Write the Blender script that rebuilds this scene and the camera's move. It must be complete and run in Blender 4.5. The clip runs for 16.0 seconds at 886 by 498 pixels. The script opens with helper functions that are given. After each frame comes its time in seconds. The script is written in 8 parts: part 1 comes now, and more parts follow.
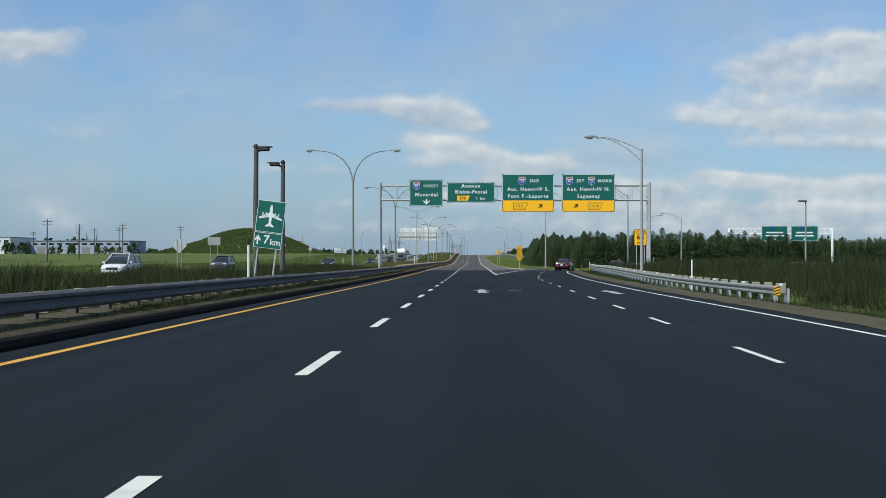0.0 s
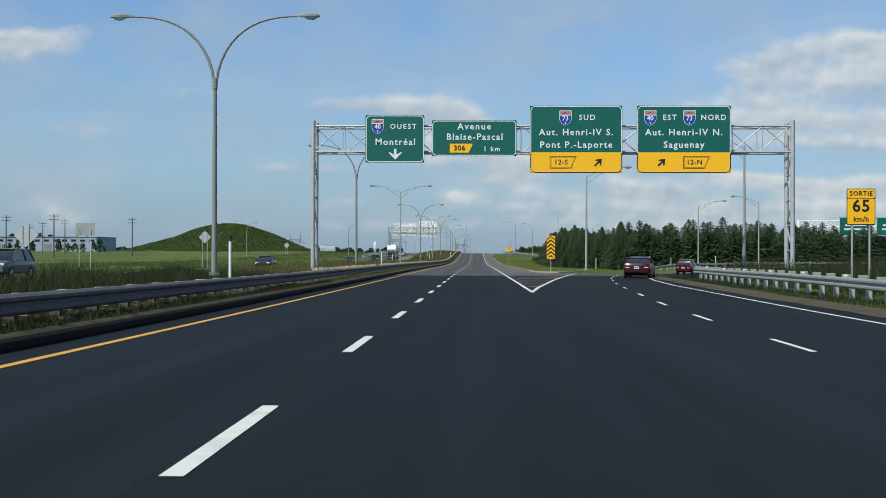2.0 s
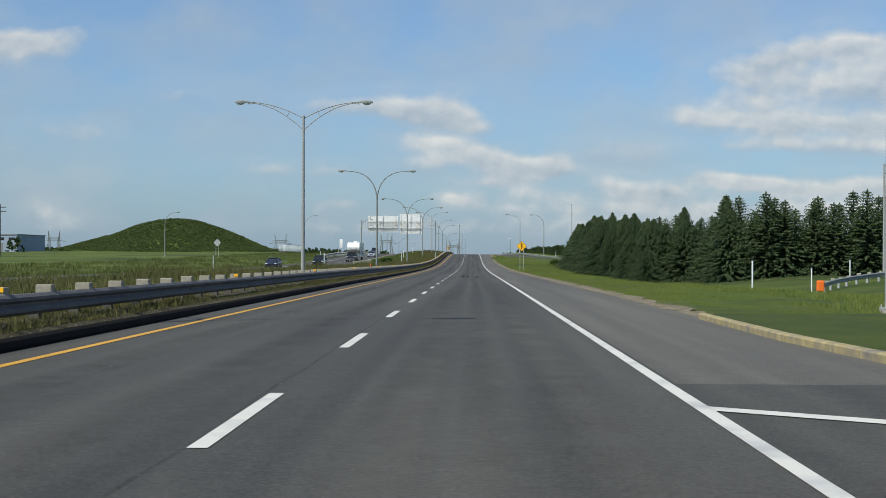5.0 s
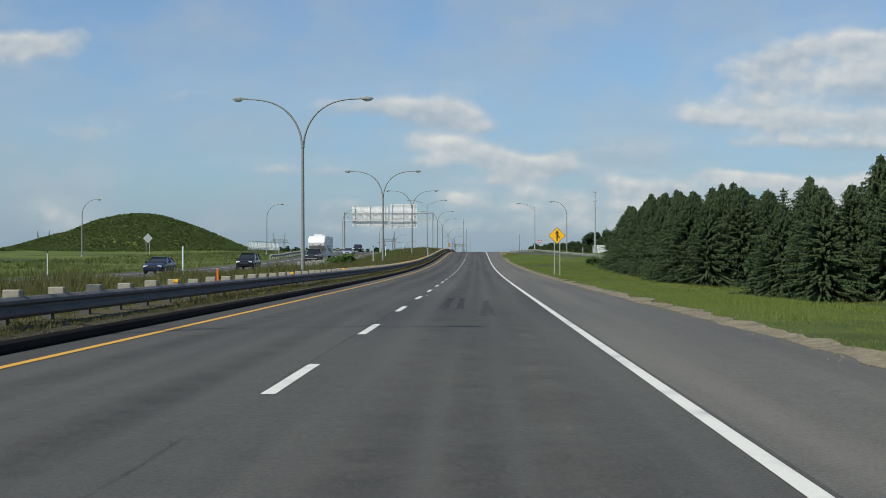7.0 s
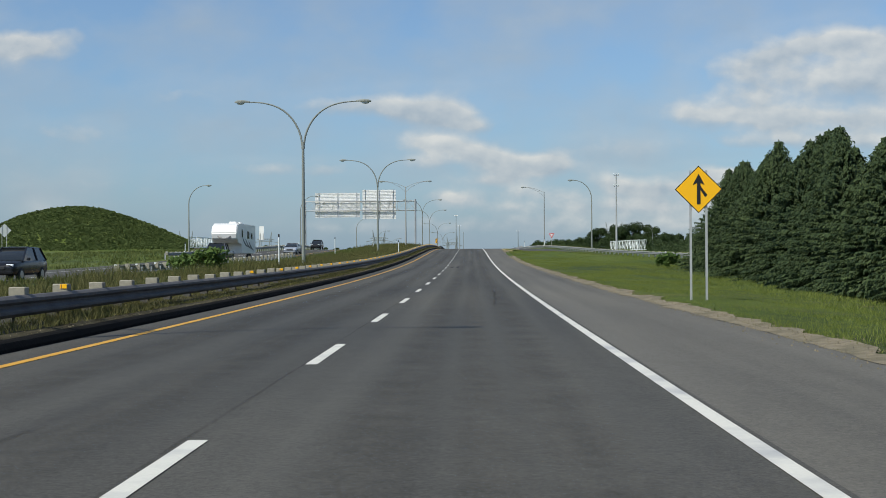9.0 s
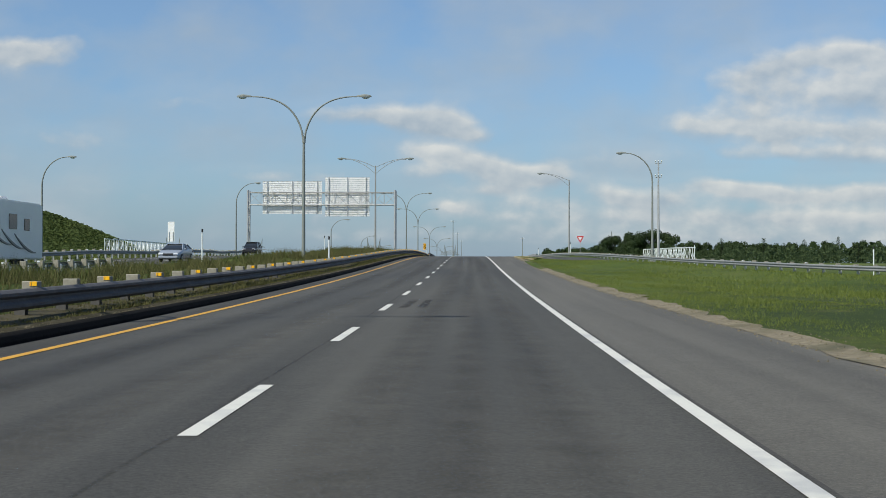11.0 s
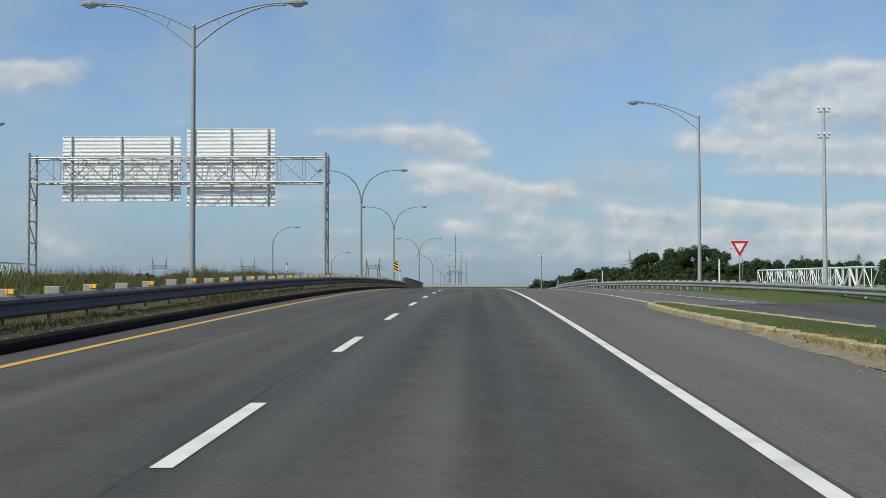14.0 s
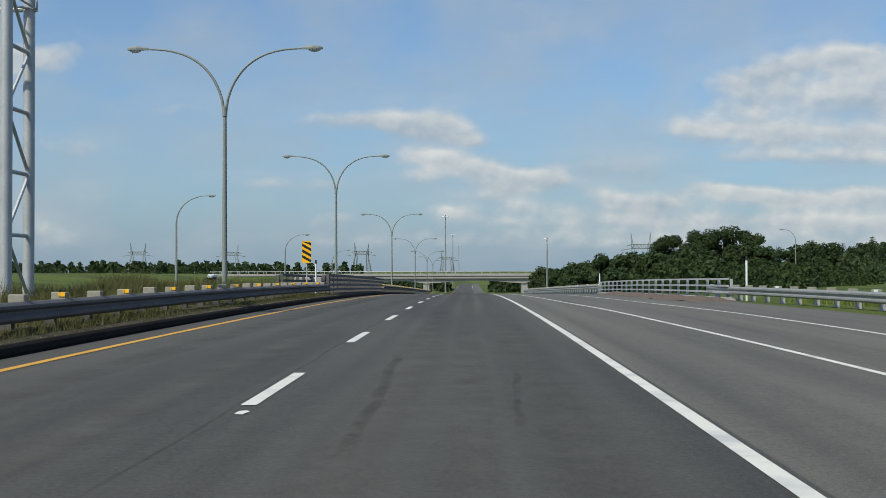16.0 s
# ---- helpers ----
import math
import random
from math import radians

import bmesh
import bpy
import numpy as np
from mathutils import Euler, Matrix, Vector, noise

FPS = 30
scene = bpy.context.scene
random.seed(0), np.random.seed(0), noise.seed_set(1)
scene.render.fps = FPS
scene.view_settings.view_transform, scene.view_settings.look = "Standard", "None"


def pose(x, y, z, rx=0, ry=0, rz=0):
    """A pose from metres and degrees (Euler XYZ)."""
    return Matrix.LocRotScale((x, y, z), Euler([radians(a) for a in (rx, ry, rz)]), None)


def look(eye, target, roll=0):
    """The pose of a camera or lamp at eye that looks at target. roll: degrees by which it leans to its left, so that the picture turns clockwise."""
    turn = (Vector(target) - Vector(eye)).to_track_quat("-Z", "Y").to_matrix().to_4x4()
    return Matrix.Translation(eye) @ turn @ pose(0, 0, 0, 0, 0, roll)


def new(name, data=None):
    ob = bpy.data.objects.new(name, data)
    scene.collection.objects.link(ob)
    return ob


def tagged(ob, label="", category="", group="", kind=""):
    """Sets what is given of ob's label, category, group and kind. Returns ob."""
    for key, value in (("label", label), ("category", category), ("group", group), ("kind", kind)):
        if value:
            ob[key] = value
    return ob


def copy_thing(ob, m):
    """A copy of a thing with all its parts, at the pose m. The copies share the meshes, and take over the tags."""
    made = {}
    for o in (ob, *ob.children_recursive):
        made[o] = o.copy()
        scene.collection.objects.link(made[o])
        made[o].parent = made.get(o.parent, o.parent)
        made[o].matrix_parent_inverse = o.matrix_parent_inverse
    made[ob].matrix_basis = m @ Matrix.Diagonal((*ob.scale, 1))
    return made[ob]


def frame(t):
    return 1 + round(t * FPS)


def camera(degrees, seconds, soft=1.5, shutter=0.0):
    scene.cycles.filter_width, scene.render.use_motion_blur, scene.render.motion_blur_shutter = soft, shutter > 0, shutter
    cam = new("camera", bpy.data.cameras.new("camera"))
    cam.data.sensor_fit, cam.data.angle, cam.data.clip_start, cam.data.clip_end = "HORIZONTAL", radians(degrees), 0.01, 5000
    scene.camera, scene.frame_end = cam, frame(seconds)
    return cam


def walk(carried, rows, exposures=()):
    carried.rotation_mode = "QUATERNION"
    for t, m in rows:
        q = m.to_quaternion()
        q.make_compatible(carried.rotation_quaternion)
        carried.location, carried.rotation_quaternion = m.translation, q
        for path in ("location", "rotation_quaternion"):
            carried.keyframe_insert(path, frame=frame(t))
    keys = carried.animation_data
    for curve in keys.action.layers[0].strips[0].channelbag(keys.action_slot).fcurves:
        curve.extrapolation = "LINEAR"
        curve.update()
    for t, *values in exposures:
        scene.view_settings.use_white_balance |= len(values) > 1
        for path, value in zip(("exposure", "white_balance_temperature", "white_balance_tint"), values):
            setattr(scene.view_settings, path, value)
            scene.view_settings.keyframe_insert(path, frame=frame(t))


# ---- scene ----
cam = camera(41.58, 16.0, soft=0.85)
PATH = [
    (0.0, pose(-0.0, 1.551, 1.175, 90.32, -0.053, 1.492)),
    (0.5, pose(0.059, 16.147, 1.15, 90.307, 0.172, 1.639)),
    (1.0, pose(0.094, 30.84, 1.096, 90.209, 0.284, 1.681)),
    (1.5, pose(0.007, 45.841, 0.975, 90.129, -0.234, 1.657)),
    (2.0, pose(-0.102, 61.358, 0.873, 90.28, -0.178, 1.671)),
    (2.5, pose(-0.141, 76.172, 0.831, 90.247, -0.089, 1.604)),
    (3.0, pose(-0.198, 90.908, 0.757, 90.302, 0.156, 1.432)),
    (3.5, pose(-0.17, 105.557, 0.718, 90.356, 0.081, 1.286)),
    (4.0, pose(-0.112, 120.339, 0.708, 90.438, -0.433, 1.16)),
    (4.5, pose(-0.06, 135.229, 0.669, 90.41, -0.343, 1.293)),
    (5.0, pose(0.01, 150.119, 0.63, 90.382, -0.252, 1.425)),
    (5.5, pose(0.08, 165.009, 0.589, 90.355, -0.161, 1.558)),
    (6.0, pose(0.15, 179.899, 0.544, 90.327, -0.070, 1.691)),
    (6.5, pose(0.215, 194.789, 0.493, 90.299, 0.020, 1.823)),
    (7, pose(0.17, 209.854, 0.456, 90.333, 0.083, 1.697)),
    (7.5, pose(0.117, 225.126, 0.395, 90.343, 0.065, 1.666)),
    (8, pose(0.09, 240.17, 0.33, 90.50, 0.5, 1.56)),
    (8.7, pose(0.093, 261.05, 0.268, 90.30, 0.38, 1.417)),
    (9.2, pose(0.094, 275.95, 0.226, 90.297, 0.295, 1.4)),
    (9.7, pose(0.096, 290.88, 0.203, 90.334, 0.150, 1.383)),
    (10.1, pose(0.097, 302.811, 0.205, 90.363, 0.034, 1.369)),
    (10.5, pose(0.098, 314.945, 0.228, 90.392, -0.082, 1.356)),
    (11.0, pose(0.153, 329.744, 0.298, 90.762, -0.133, 1.32)),
    (11.5, pose(0.216, 344.637, 0.405, 91.2, -0.119, 1.391)),
    (12.0, pose(0.232, 359.692, 0.566, 91.254, -0.017, 1.421)),
    (12.5, pose(0.189, 375.002, 0.811, 91.258, 0.168, 1.538)),
    (13.0, pose(0.115, 390.333, 1.071, 91.551, 0.033, 1.598)),
    (13.5, pose(0.034, 405.85, 1.383, 91.568, 0.156, 1.492)),
    (14.0, pose(0.076, 420.864, 1.717, 91.723, -0.023, 1.592)),
    (14.5, pose(-0.013, 435.902, 2.019, 91.819, 0.355, 1.404)),
    (15.0, pose(-0.002, 451.004, 2.298, 91.17, 0.050, 1.23)),
    (15.5, pose(0.089, 465.479, 2.495, 91.254, -0.149, 1.08)),
    (16.0, pose(0.16, 480.405, 2.622, 91.008, 0.134, 1.264)),
]
EXPOSURES = [(0.0, 0.05, 6350, 6), (3.4, 0.02, 6350, 6), (4.0, 0.16, 6200, 6), (5.4, -0.02, 6640, 6), (16.0, -0.02, 6600, 6)]
walk(cam, PATH, EXPOSURES)

# ---- sky and sun ----
SUN_DIR = Vector((-0.585, -0.67, 1.0)).normalized()
SUN_EL = math.asin(SUN_DIR.z)
SUN_AZ = math.atan2(SUN_DIR.x, SUN_DIR.y)
world = bpy.data.worlds.new("sky")
scene.world = world
world.use_nodes = True
wn, wl = world.node_tree.nodes, world.node_tree.links
wn.clear()


def wmath(op, a, b=None, c=None, clamp=False):
    n = wn.new("ShaderNodeMath")
    n.operation, n.use_clamp = op, clamp
    for i, v in enumerate((a, b, c)):
        if v is None:
            continue
        if isinstance(v, (int, float)):
            n.inputs[i].default_value = v
        else:
            wl.new(v, n.inputs[i])
    return n.outputs[0]


def wmix(fac, a, b):
    n = wn.new("ShaderNodeMix")
    n.data_type = "RGBA"
    wl.new(fac, n.inputs["Factor"])
    for v, s in ((a, n.inputs[6]), (b, n.inputs[7])):
        if isinstance(v, tuple):
            s.default_value = (*v, 1)
        else:
            wl.new(v, s)
    return n.outputs[2]


w_coord = wn.new("ShaderNodeTexCoord").outputs["Generated"]
w_sep = wn.new("ShaderNodeSeparateXYZ")
wl.new(w_coord, w_sep.inputs[0])
w_sky = wn.new("ShaderNodeTexSky")
w_sky.sky_type, w_sky.sun_disc = "NISHITA", False
w_sky.sun_elevation, w_sky.sun_rotation = SUN_EL, SUN_AZ
w_sky.altitude, w_sky.air_density, w_sky.dust_density, w_sky.ozone_density = 60, 1.0, 0.6, 2.0
# clouds: heaps given by direction (across, up, half width, half height, weight), broken up by noise
w_ahead = wmath("MAXIMUM", w_sep.outputs["Y"], 0.05)
w_u = wmath("DIVIDE", w_sep.outputs["X"], w_ahead)
w_v = wmath("DIVIDE", w_sep.outputs["Z"], w_ahead)
w_pos = wn.new("ShaderNodeCombineXYZ")
wl.new(w_u, w_pos.inputs[0])
wl.new(wmath("MULTIPLY", w_v, 1.45), w_pos.inputs[1])


def wnoise(scale, detail, rough, offset):
    m = wn.new("ShaderNodeVectorMath")
    m.operation = "ADD"
    m.inputs[1].default_value = offset
    wl.new(w_pos.outputs[0], m.inputs[0])
    n = wn.new("ShaderNodeTexNoise")
    n.inputs["Scale"].default_value, n.inputs["Detail"].default_value, n.inputs["Roughness"].default_value = scale, detail, rough
    wl.new(m.outputs[0], n.inputs["Vector"])
    return n.outputs["Fac"]


w_n1 = wnoise(40.0, 7.0, 0.50, (3.1, 0.7, 0.0))
w_n1b = wnoise(40.0, 4.0, 0.45, (3.1 - 0.004, 0.7 + 0.008, 0.0))
w_n2 = wnoise(9.0, 6.0, 0.5, (7.7, 2.3, 0.0))
HEAPS = [
    # long heap straight ahead
    (-0.125, 0.128, 0.026, 0.0075, 0.75), (-0.092, 0.129, 0.028, 0.0090, 0.85), (-0.066, 0.127, 0.026, 0.0110, 0.95), (-0.040, 0.122, 0.024, 0.0125, 1.05), (-0.020, 0.123, 0.018, 0.0135, 1.35), (-0.006, 0.116, 0.016, 0.0105, 1.05), (0.006, 0.110, 0.014, 0.0060, 0.80),
    # puffs below it
    (-0.048, 0.098, 0.022, 0.0085, 0.95), (-0.028, 0.094, 0.020, 0.0085, 0.95), (-0.010, 0.096, 0.020, 0.0070, 0.75), (-0.042, 0.080, 0.018, 0.0070, 0.85), (-0.022, 0.082, 0.018, 0.0065, 0.65),
    (0.004, 0.088, 0.018, 0.0080, 0.95), (0.016, 0.079, 0.018, 0.0115, 1.25), (0.036, 0.077, 0.020, 0.0100, 1.15), (0.054, 0.074, 0.020, 0.0090, 1.09), (0.070, 0.082, 0.016, 0.0080, 0.85), (0.078, 0.074, 0.018, 0.0070, 0.86),
    (0.020, 0.064, 0.030, 0.0050, 0.86), (0.044, 0.054, 0.030, 0.0070, 0.98), (-0.006, 0.047, 0.022, 0.0085, 1.15), (-0.024, 0.050, 0.018, 0.0065, 0.86), (0.040, 0.042, 0.034, 0.0050, 0.69), (0.075, 0.050, 0.026, 0.0060, 0.69),
    # big heap to one side: pale torn top, dull body, bright lower puffs, flat base
    (0.222, 0.158, 0.024, 0.0100, 0.75), (0.252, 0.168, 0.028, 0.0110, 0.95), (0.285, 0.178, 0.028, 0.0105, 1.05), (0.318, 0.182, 0.030, 0.0110, 1.05), (0.355, 0.180, 0.032, 0.0130, 1.00),
    (0.235, 0.140, 0.034, 0.0140, 0.85), (0.285, 0.150, 0.040, 0.0170, 0.94), (0.335, 0.152, 0.040, 0.0190, 0.96), (0.375, 0.150, 0.034, 0.0210, 0.96),
    (0.180, 0.122, 0.018, 0.0100, 0.95), (0.205, 0.118, 0.022, 0.0120, 1.05), (0.238, 0.118, 0.024, 0.0150, 1.25), (0.266, 0.113, 0.022, 0.0130, 1.25), (0.292, 0.118, 0.022, 0.0110, 0.85), (0.318, 0.111, 0.026, 0.0110, 0.95), (0.355, 0.116, 0.032, 0.0130, 0.95),
    (0.235, 0.096, 0.044, 0.0070, 0.75), (0.300, 0.096, 0.046, 0.0075, 0.75), (0.360, 0.094, 0.040, 0.0080, 0.75),
    # band of small clouds low down
    (0.120, 0.062, 0.020, 0.0084, 1.06), (0.140, 0.055, 0.026, 0.0084, 1.06), (0.172, 0.056, 0.029, 0.0078, 1.00), (0.206, 0.068, 0.029, 0.0073, 1.19), (0.236, 0.065, 0.029, 0.0078, 1.19), (0.262, 0.060, 0.031, 0.0084, 1.12), (0.298, 0.056, 0.033, 0.0078, 1.00), (0.328, 0.064, 0.026, 0.0084, 1.19), (0.362, 0.060, 0.033, 0.0078, 1.06),
    (0.110, 0.040, 0.055, 0.0078, 0.81), (0.200, 0.042, 0.077, 0.0090, 0.88), (0.290, 0.040, 0.077, 0.0090, 0.88), (0.370, 0.040, 0.055, 0.0090, 0.88),
    # dull low veils
    (0.020, 0.028, 0.100, 0.0080, 0.63), (0.160, 0.024, 0.110, 0.0101, 0.75), (0.300, 0.022, 0.099, 0.0112, 0.75), (-0.100, 0.022, 0.080, 0.0060, 0.45), (-0.280, 0.060, 0.070, 0.0100, 0.40), (0.120, 0.090, 0.050, 0.0100, 0.45),
    # the far side over the field
    (-0.405, 0.182, 0.026, 0.0130, 1.15), (-0.378, 0.184, 0.022, 0.0115, 1.05), (-0.352, 0.190, 0.018, 0.0090, 0.85), (-0.440, 0.182, 0.040, 0.0160, 1.05), (-0.350, 0.176, 0.014, 0.0070, 0.60),
    (-0.355, 0.110, 0.030, 0.0080, 0.60), (-0.330, 0.104, 0.020, 0.0070, 0.50), (-0.245, 0.140, 0.040, 0.0100, 0.50), (-0.160, 0.074, 0.030, 0.0060, 0.55), (-0.120, 0.074, 0.016, 0.0065, 0.75), (-0.112, 0.046, 0.016, 0.0070, 0.75), (-0.125, 0.040, 0.022, 0.0070, 0.65), (-0.365, 0.030, 0.016, 0.0130, 0.90), (-0.345, 0.026, 0.024, 0.0070, 0.70), (-0.200, 0.075, 0.040, 0.0060, 0.45),
]
w_heap = None
w_top = None
for hu, hv, su, sv, wt in HEAPS:
    du = wmath("MULTIPLY", wmath("SUBTRACT", w_u, hu), 1 / su)
    dv = wmath("MULTIPLY", wmath("SUBTRACT", w_v, hv), 1 / sv)
    d2 = wmath("ADD", wmath("MULTIPLY", du, du), wmath("MULTIPLY", dv, dv))
    g = wmath("MULTIPLY", wmath("POWER", 2.718, wmath("MULTIPLY", d2, -0.9)), wt)
    gt = wmath("MULTIPLY", g, wmath("ADD", wmath("MULTIPLY", dv, 0.55), 0.52))
    w_heap = g if w_heap is None else wmath("ADD", w_heap, g)
    w_top = gt if w_top is None else wmath("ADD", w_top, gt)
w_rag = wmath("ADD", wmath("MULTIPLY", wmath("SUBTRACT", w_n1, 0.5), 1.5), wmath("MULTIPLY", wmath("SUBTRACT", w_n2, 0.5), 1.2))
w_cover = wmath("MULTIPLY", wmath("SUBTRACT", wmath("ADD", w_heap, w_rag), 0.34), 1.0, clamp=True)
w_cover = wmath("MULTIPLY", w_cover, wmath("MULTIPLY", w_heap, 2.2, clamp=True))
w_front = wmath("MULTIPLY", wmath("SUBTRACT", w_sep.outputs["Y"], 0.3), 4.0, clamp=True)
# scattered clouds over the rest of the sky
w_far = wn.new("ShaderNodeTexNoise")
w_far.inputs["Scale"].default_value, w_far.inputs["Detail"].default_value = 3.0, 6.0
wl.new(w_coord, w_far.inputs["Vector"])
w_else = wmath("MULTIPLY", wmath("SUBTRACT", w_far.outputs["Fac"], 0.52), 4.0, clamp=True)
w_else = wmath("MULTIPLY", w_else, wmath("SUBTRACT", 1.0, w_front))
w_veil = wmath("MULTIPLY", wmath("SUBTRACT", w_n2, 0.36), 2.1, clamp=True)
w_veil = wmath("MULTIPLY", w_veil, wmath("SUBTRACT", 1.0, wmath("MULTIPLY", w_cover, 1.0)))
w_alpha = wmath("ADD", wmath("MULTIPLY", wmath("ADD", w_cover, w_veil, clamp=True), w_front), w_else, clamp=True)
w_lit = wmath("DIVIDE", w_top, wmath("ADD", w_heap, 0.05), clamp=True)
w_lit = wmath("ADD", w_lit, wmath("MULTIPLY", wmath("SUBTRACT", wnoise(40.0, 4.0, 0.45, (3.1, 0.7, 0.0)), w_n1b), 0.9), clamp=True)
CLOUD_SHADE, CLOUD_LIT = (4.15, 4.85, 5.75), (7.9, 7.85, 7.8)
w_core = wmath("MULTIPLY", wmath("SUBTRACT", w_heap, 0.95), 0.16, clamp=True)
w_lit = wmath("ADD", wmath("SUBTRACT", w_lit, w_core), wmath("MULTIPLY", wmath("SUBTRACT", wnoise(19.0, 5.0, 0.5, (5.0, 1.0, 0.0)), 0.47), 1.7), clamp=True)
w_lit = wmath("MULTIPLY", w_lit, wmath("MULTIPLY_ADD", w_cover, 0.75, 0.25))
w_cloud = wmix(w_lit, CLOUD_SHADE, CLOUD_LIT)
w_tint = wn.new("ShaderNodeVectorMath")
w_tint.operation = "MULTIPLY"
w_tint.inputs[1].default_value = (1.04, 1.20, 1.40)
wl.new(w_sky.outputs[0], w_tint.inputs[0])
w_blue = w_tint.outputs[0]
# haze low over the horizon
w_haze = wmath("POWER", 2.718, wmath("MULTIPLY", wmath("ABSOLUTE", w_sep.outputs["Z"]), -7.0))
w_clear = wmix(wmath("MULTIPLY", w_haze, 0.85), w_blue, (2.15, 3.36, 4.85))
w_all = wmix(wmath("MULTIPLY", w_alpha, 0.86), w_clear, w_cloud)
w_bg = wn.new("ShaderNodeBackground")
w_bg.inputs["Strength"].default_value = 0.093
wl.new(w_all, w_bg.inputs["Color"])
w_out = wn.new("ShaderNodeOutputWorld")
wl.new(w_bg.outputs[0], w_out.inputs["Surface"])

sun = new("sun", bpy.data.lights.new("sun", "SUN"))
sun.data.energy, sun.data.angle, sun.data.color = 4.3, radians(0.55), (1.0, 0.95, 0.86)
sun.matrix_world = look((0, 0, 60), Vector((0, 0, 60)) - SUN_DIR)

# ---- materials ----
def mat(name, base, rough=0.6, metal=0.0, vary=0.25, grain=8.0, stain=0.6, bump=0.15, bump_scale=60.0, dark=None, emit=0.0, spec=0.5):
    """A surface with variation at two scales: fine grain and broad stains."""
    m = bpy.data.materials.new(name)
    m.use_nodes = True
    nt = m.node_tree
    b = nt.nodes["Principled BSDF"]
    b.inputs["Roughness"].default_value, b.inputs["Metallic"].default_value = rough, metal
    b.inputs["Specular IOR Level"].default_value = spec
    co = nt.nodes.new("ShaderNodeTexCoord").outputs["Object"]

    def noise_node(scale, detail=4.0):
        n = nt.nodes.new("ShaderNodeTexNoise")
        n.inputs["Scale"].default_value, n.inputs["Detail"].default_value = scale, detail
        nt.links.new(co, n.inputs["Vector"])
        return n.outputs["Fac"]

    def mixc(fac, a, c):
        n = nt.nodes.new("ShaderNodeMix")
        n.data_type = "RGBA"
        nt.links.new(fac, n.inputs["Factor"])
        for v, s in ((a, n.inputs[6]), (c, n.inputs[7])):
            if isinstance(v, tuple):
                s.default_value = (*v, 1)
            else:
                nt.links.new(v, s)
        return n.outputs[2]

    lo = tuple(v * (1 - vary) for v in base)
    hi = tuple(min(1, v * (1 + vary)) for v in base)
    if vary > 0:
        c = mixc(noise_node(grain), lo, hi)
        r = nt.nodes.new("ShaderNodeMapRange")
        r.inputs["From Min"].default_value, r.inputs["From Max"].default_value = 0.48, 0.72
        nt.links.new(noise_node(stain, 5.0), r.inputs["Value"])
        c = mixc(r.outputs[0], c, dark or tuple(v * (1 - 0.8 * vary) for v in base))
        nt.links.new(c, b.inputs["Base Color"])
    else:
        b.inputs["Base Color"].default_value = (*base, 1)
    if bump > 0:
        bn = nt.nodes.new("ShaderNodeBump")
        bn.inputs["Strength"].default_value, bn.inputs["Distance"].default_value = bump, 0.02
        nt.links.new(noise_node(bump_scale, 3.0), bn.inputs["Height"])
        nt.links.new(bn.outputs[0], b.inputs["Normal"])
    if emit:
        b.inputs["Emission Color"].default_value, b.inputs["Emission Strength"].default_value = (*base, 1), emit
    return m


def leafy(name, low, high, rough=0.75, clump=0.6):
    """Foliage: each leaf clump a little different, with a soft glow of light through it."""
    m = bpy.data.materials.new(name)
    m.use_nodes = True
    nt = m.node_tree
    b = nt.nodes["Principled BSDF"]
    geo = nt.nodes.new("ShaderNodeNewGeometry")
    info = nt.nodes.new("ShaderNodeObjectInfo")
    add = nt.nodes.new("ShaderNodeMath")
    add.operation = "MULTIPLY_ADD"
    add.inputs[1].default_value, add.inputs[2].default_value = clump, 0.0
    nt.links.new(geo.outputs["Random Per Island"], add.inputs[0])
    add2 = nt.nodes.new("ShaderNodeMath")
    add2.operation = "MULTIPLY_ADD"
    add2.inputs[1].default_value = 1 - clump
    nt.links.new(info.outputs["Random"], add2.inputs[0])
    nt.links.new(add.outputs[0], add2.inputs[2])
    mx = nt.nodes.new("ShaderNodeMix")
    mx.data_type = "RGBA"
    mx.inputs[6].default_value, mx.inputs[7].default_value = (*low, 1), (*high, 1)
    nt.links.new(add2.outputs[0], mx.inputs["Factor"])
    nt.links.new(mx.outputs[2], b.inputs["Base Color"])
    b.inputs["Roughness"].default_value = rough
    b.inputs["Specular IOR Level"].default_value = 0.25
    tr = nt.nodes.new("ShaderNodeBsdfTranslucent")
    nt.links.new(mx.outputs[2], tr.inputs["Color"])
    ms = nt.nodes.new("ShaderNodeMixShader")
    ms.inputs[0].default_value = 0.25
    nt.links.new(b.outputs[0], ms.inputs[1])
    nt.links.new(tr.outputs[0], ms.inputs[2])
    nt.links.new(ms.outputs[0], nt.nodes["Material Output"].inputs["Surface"])
    return m


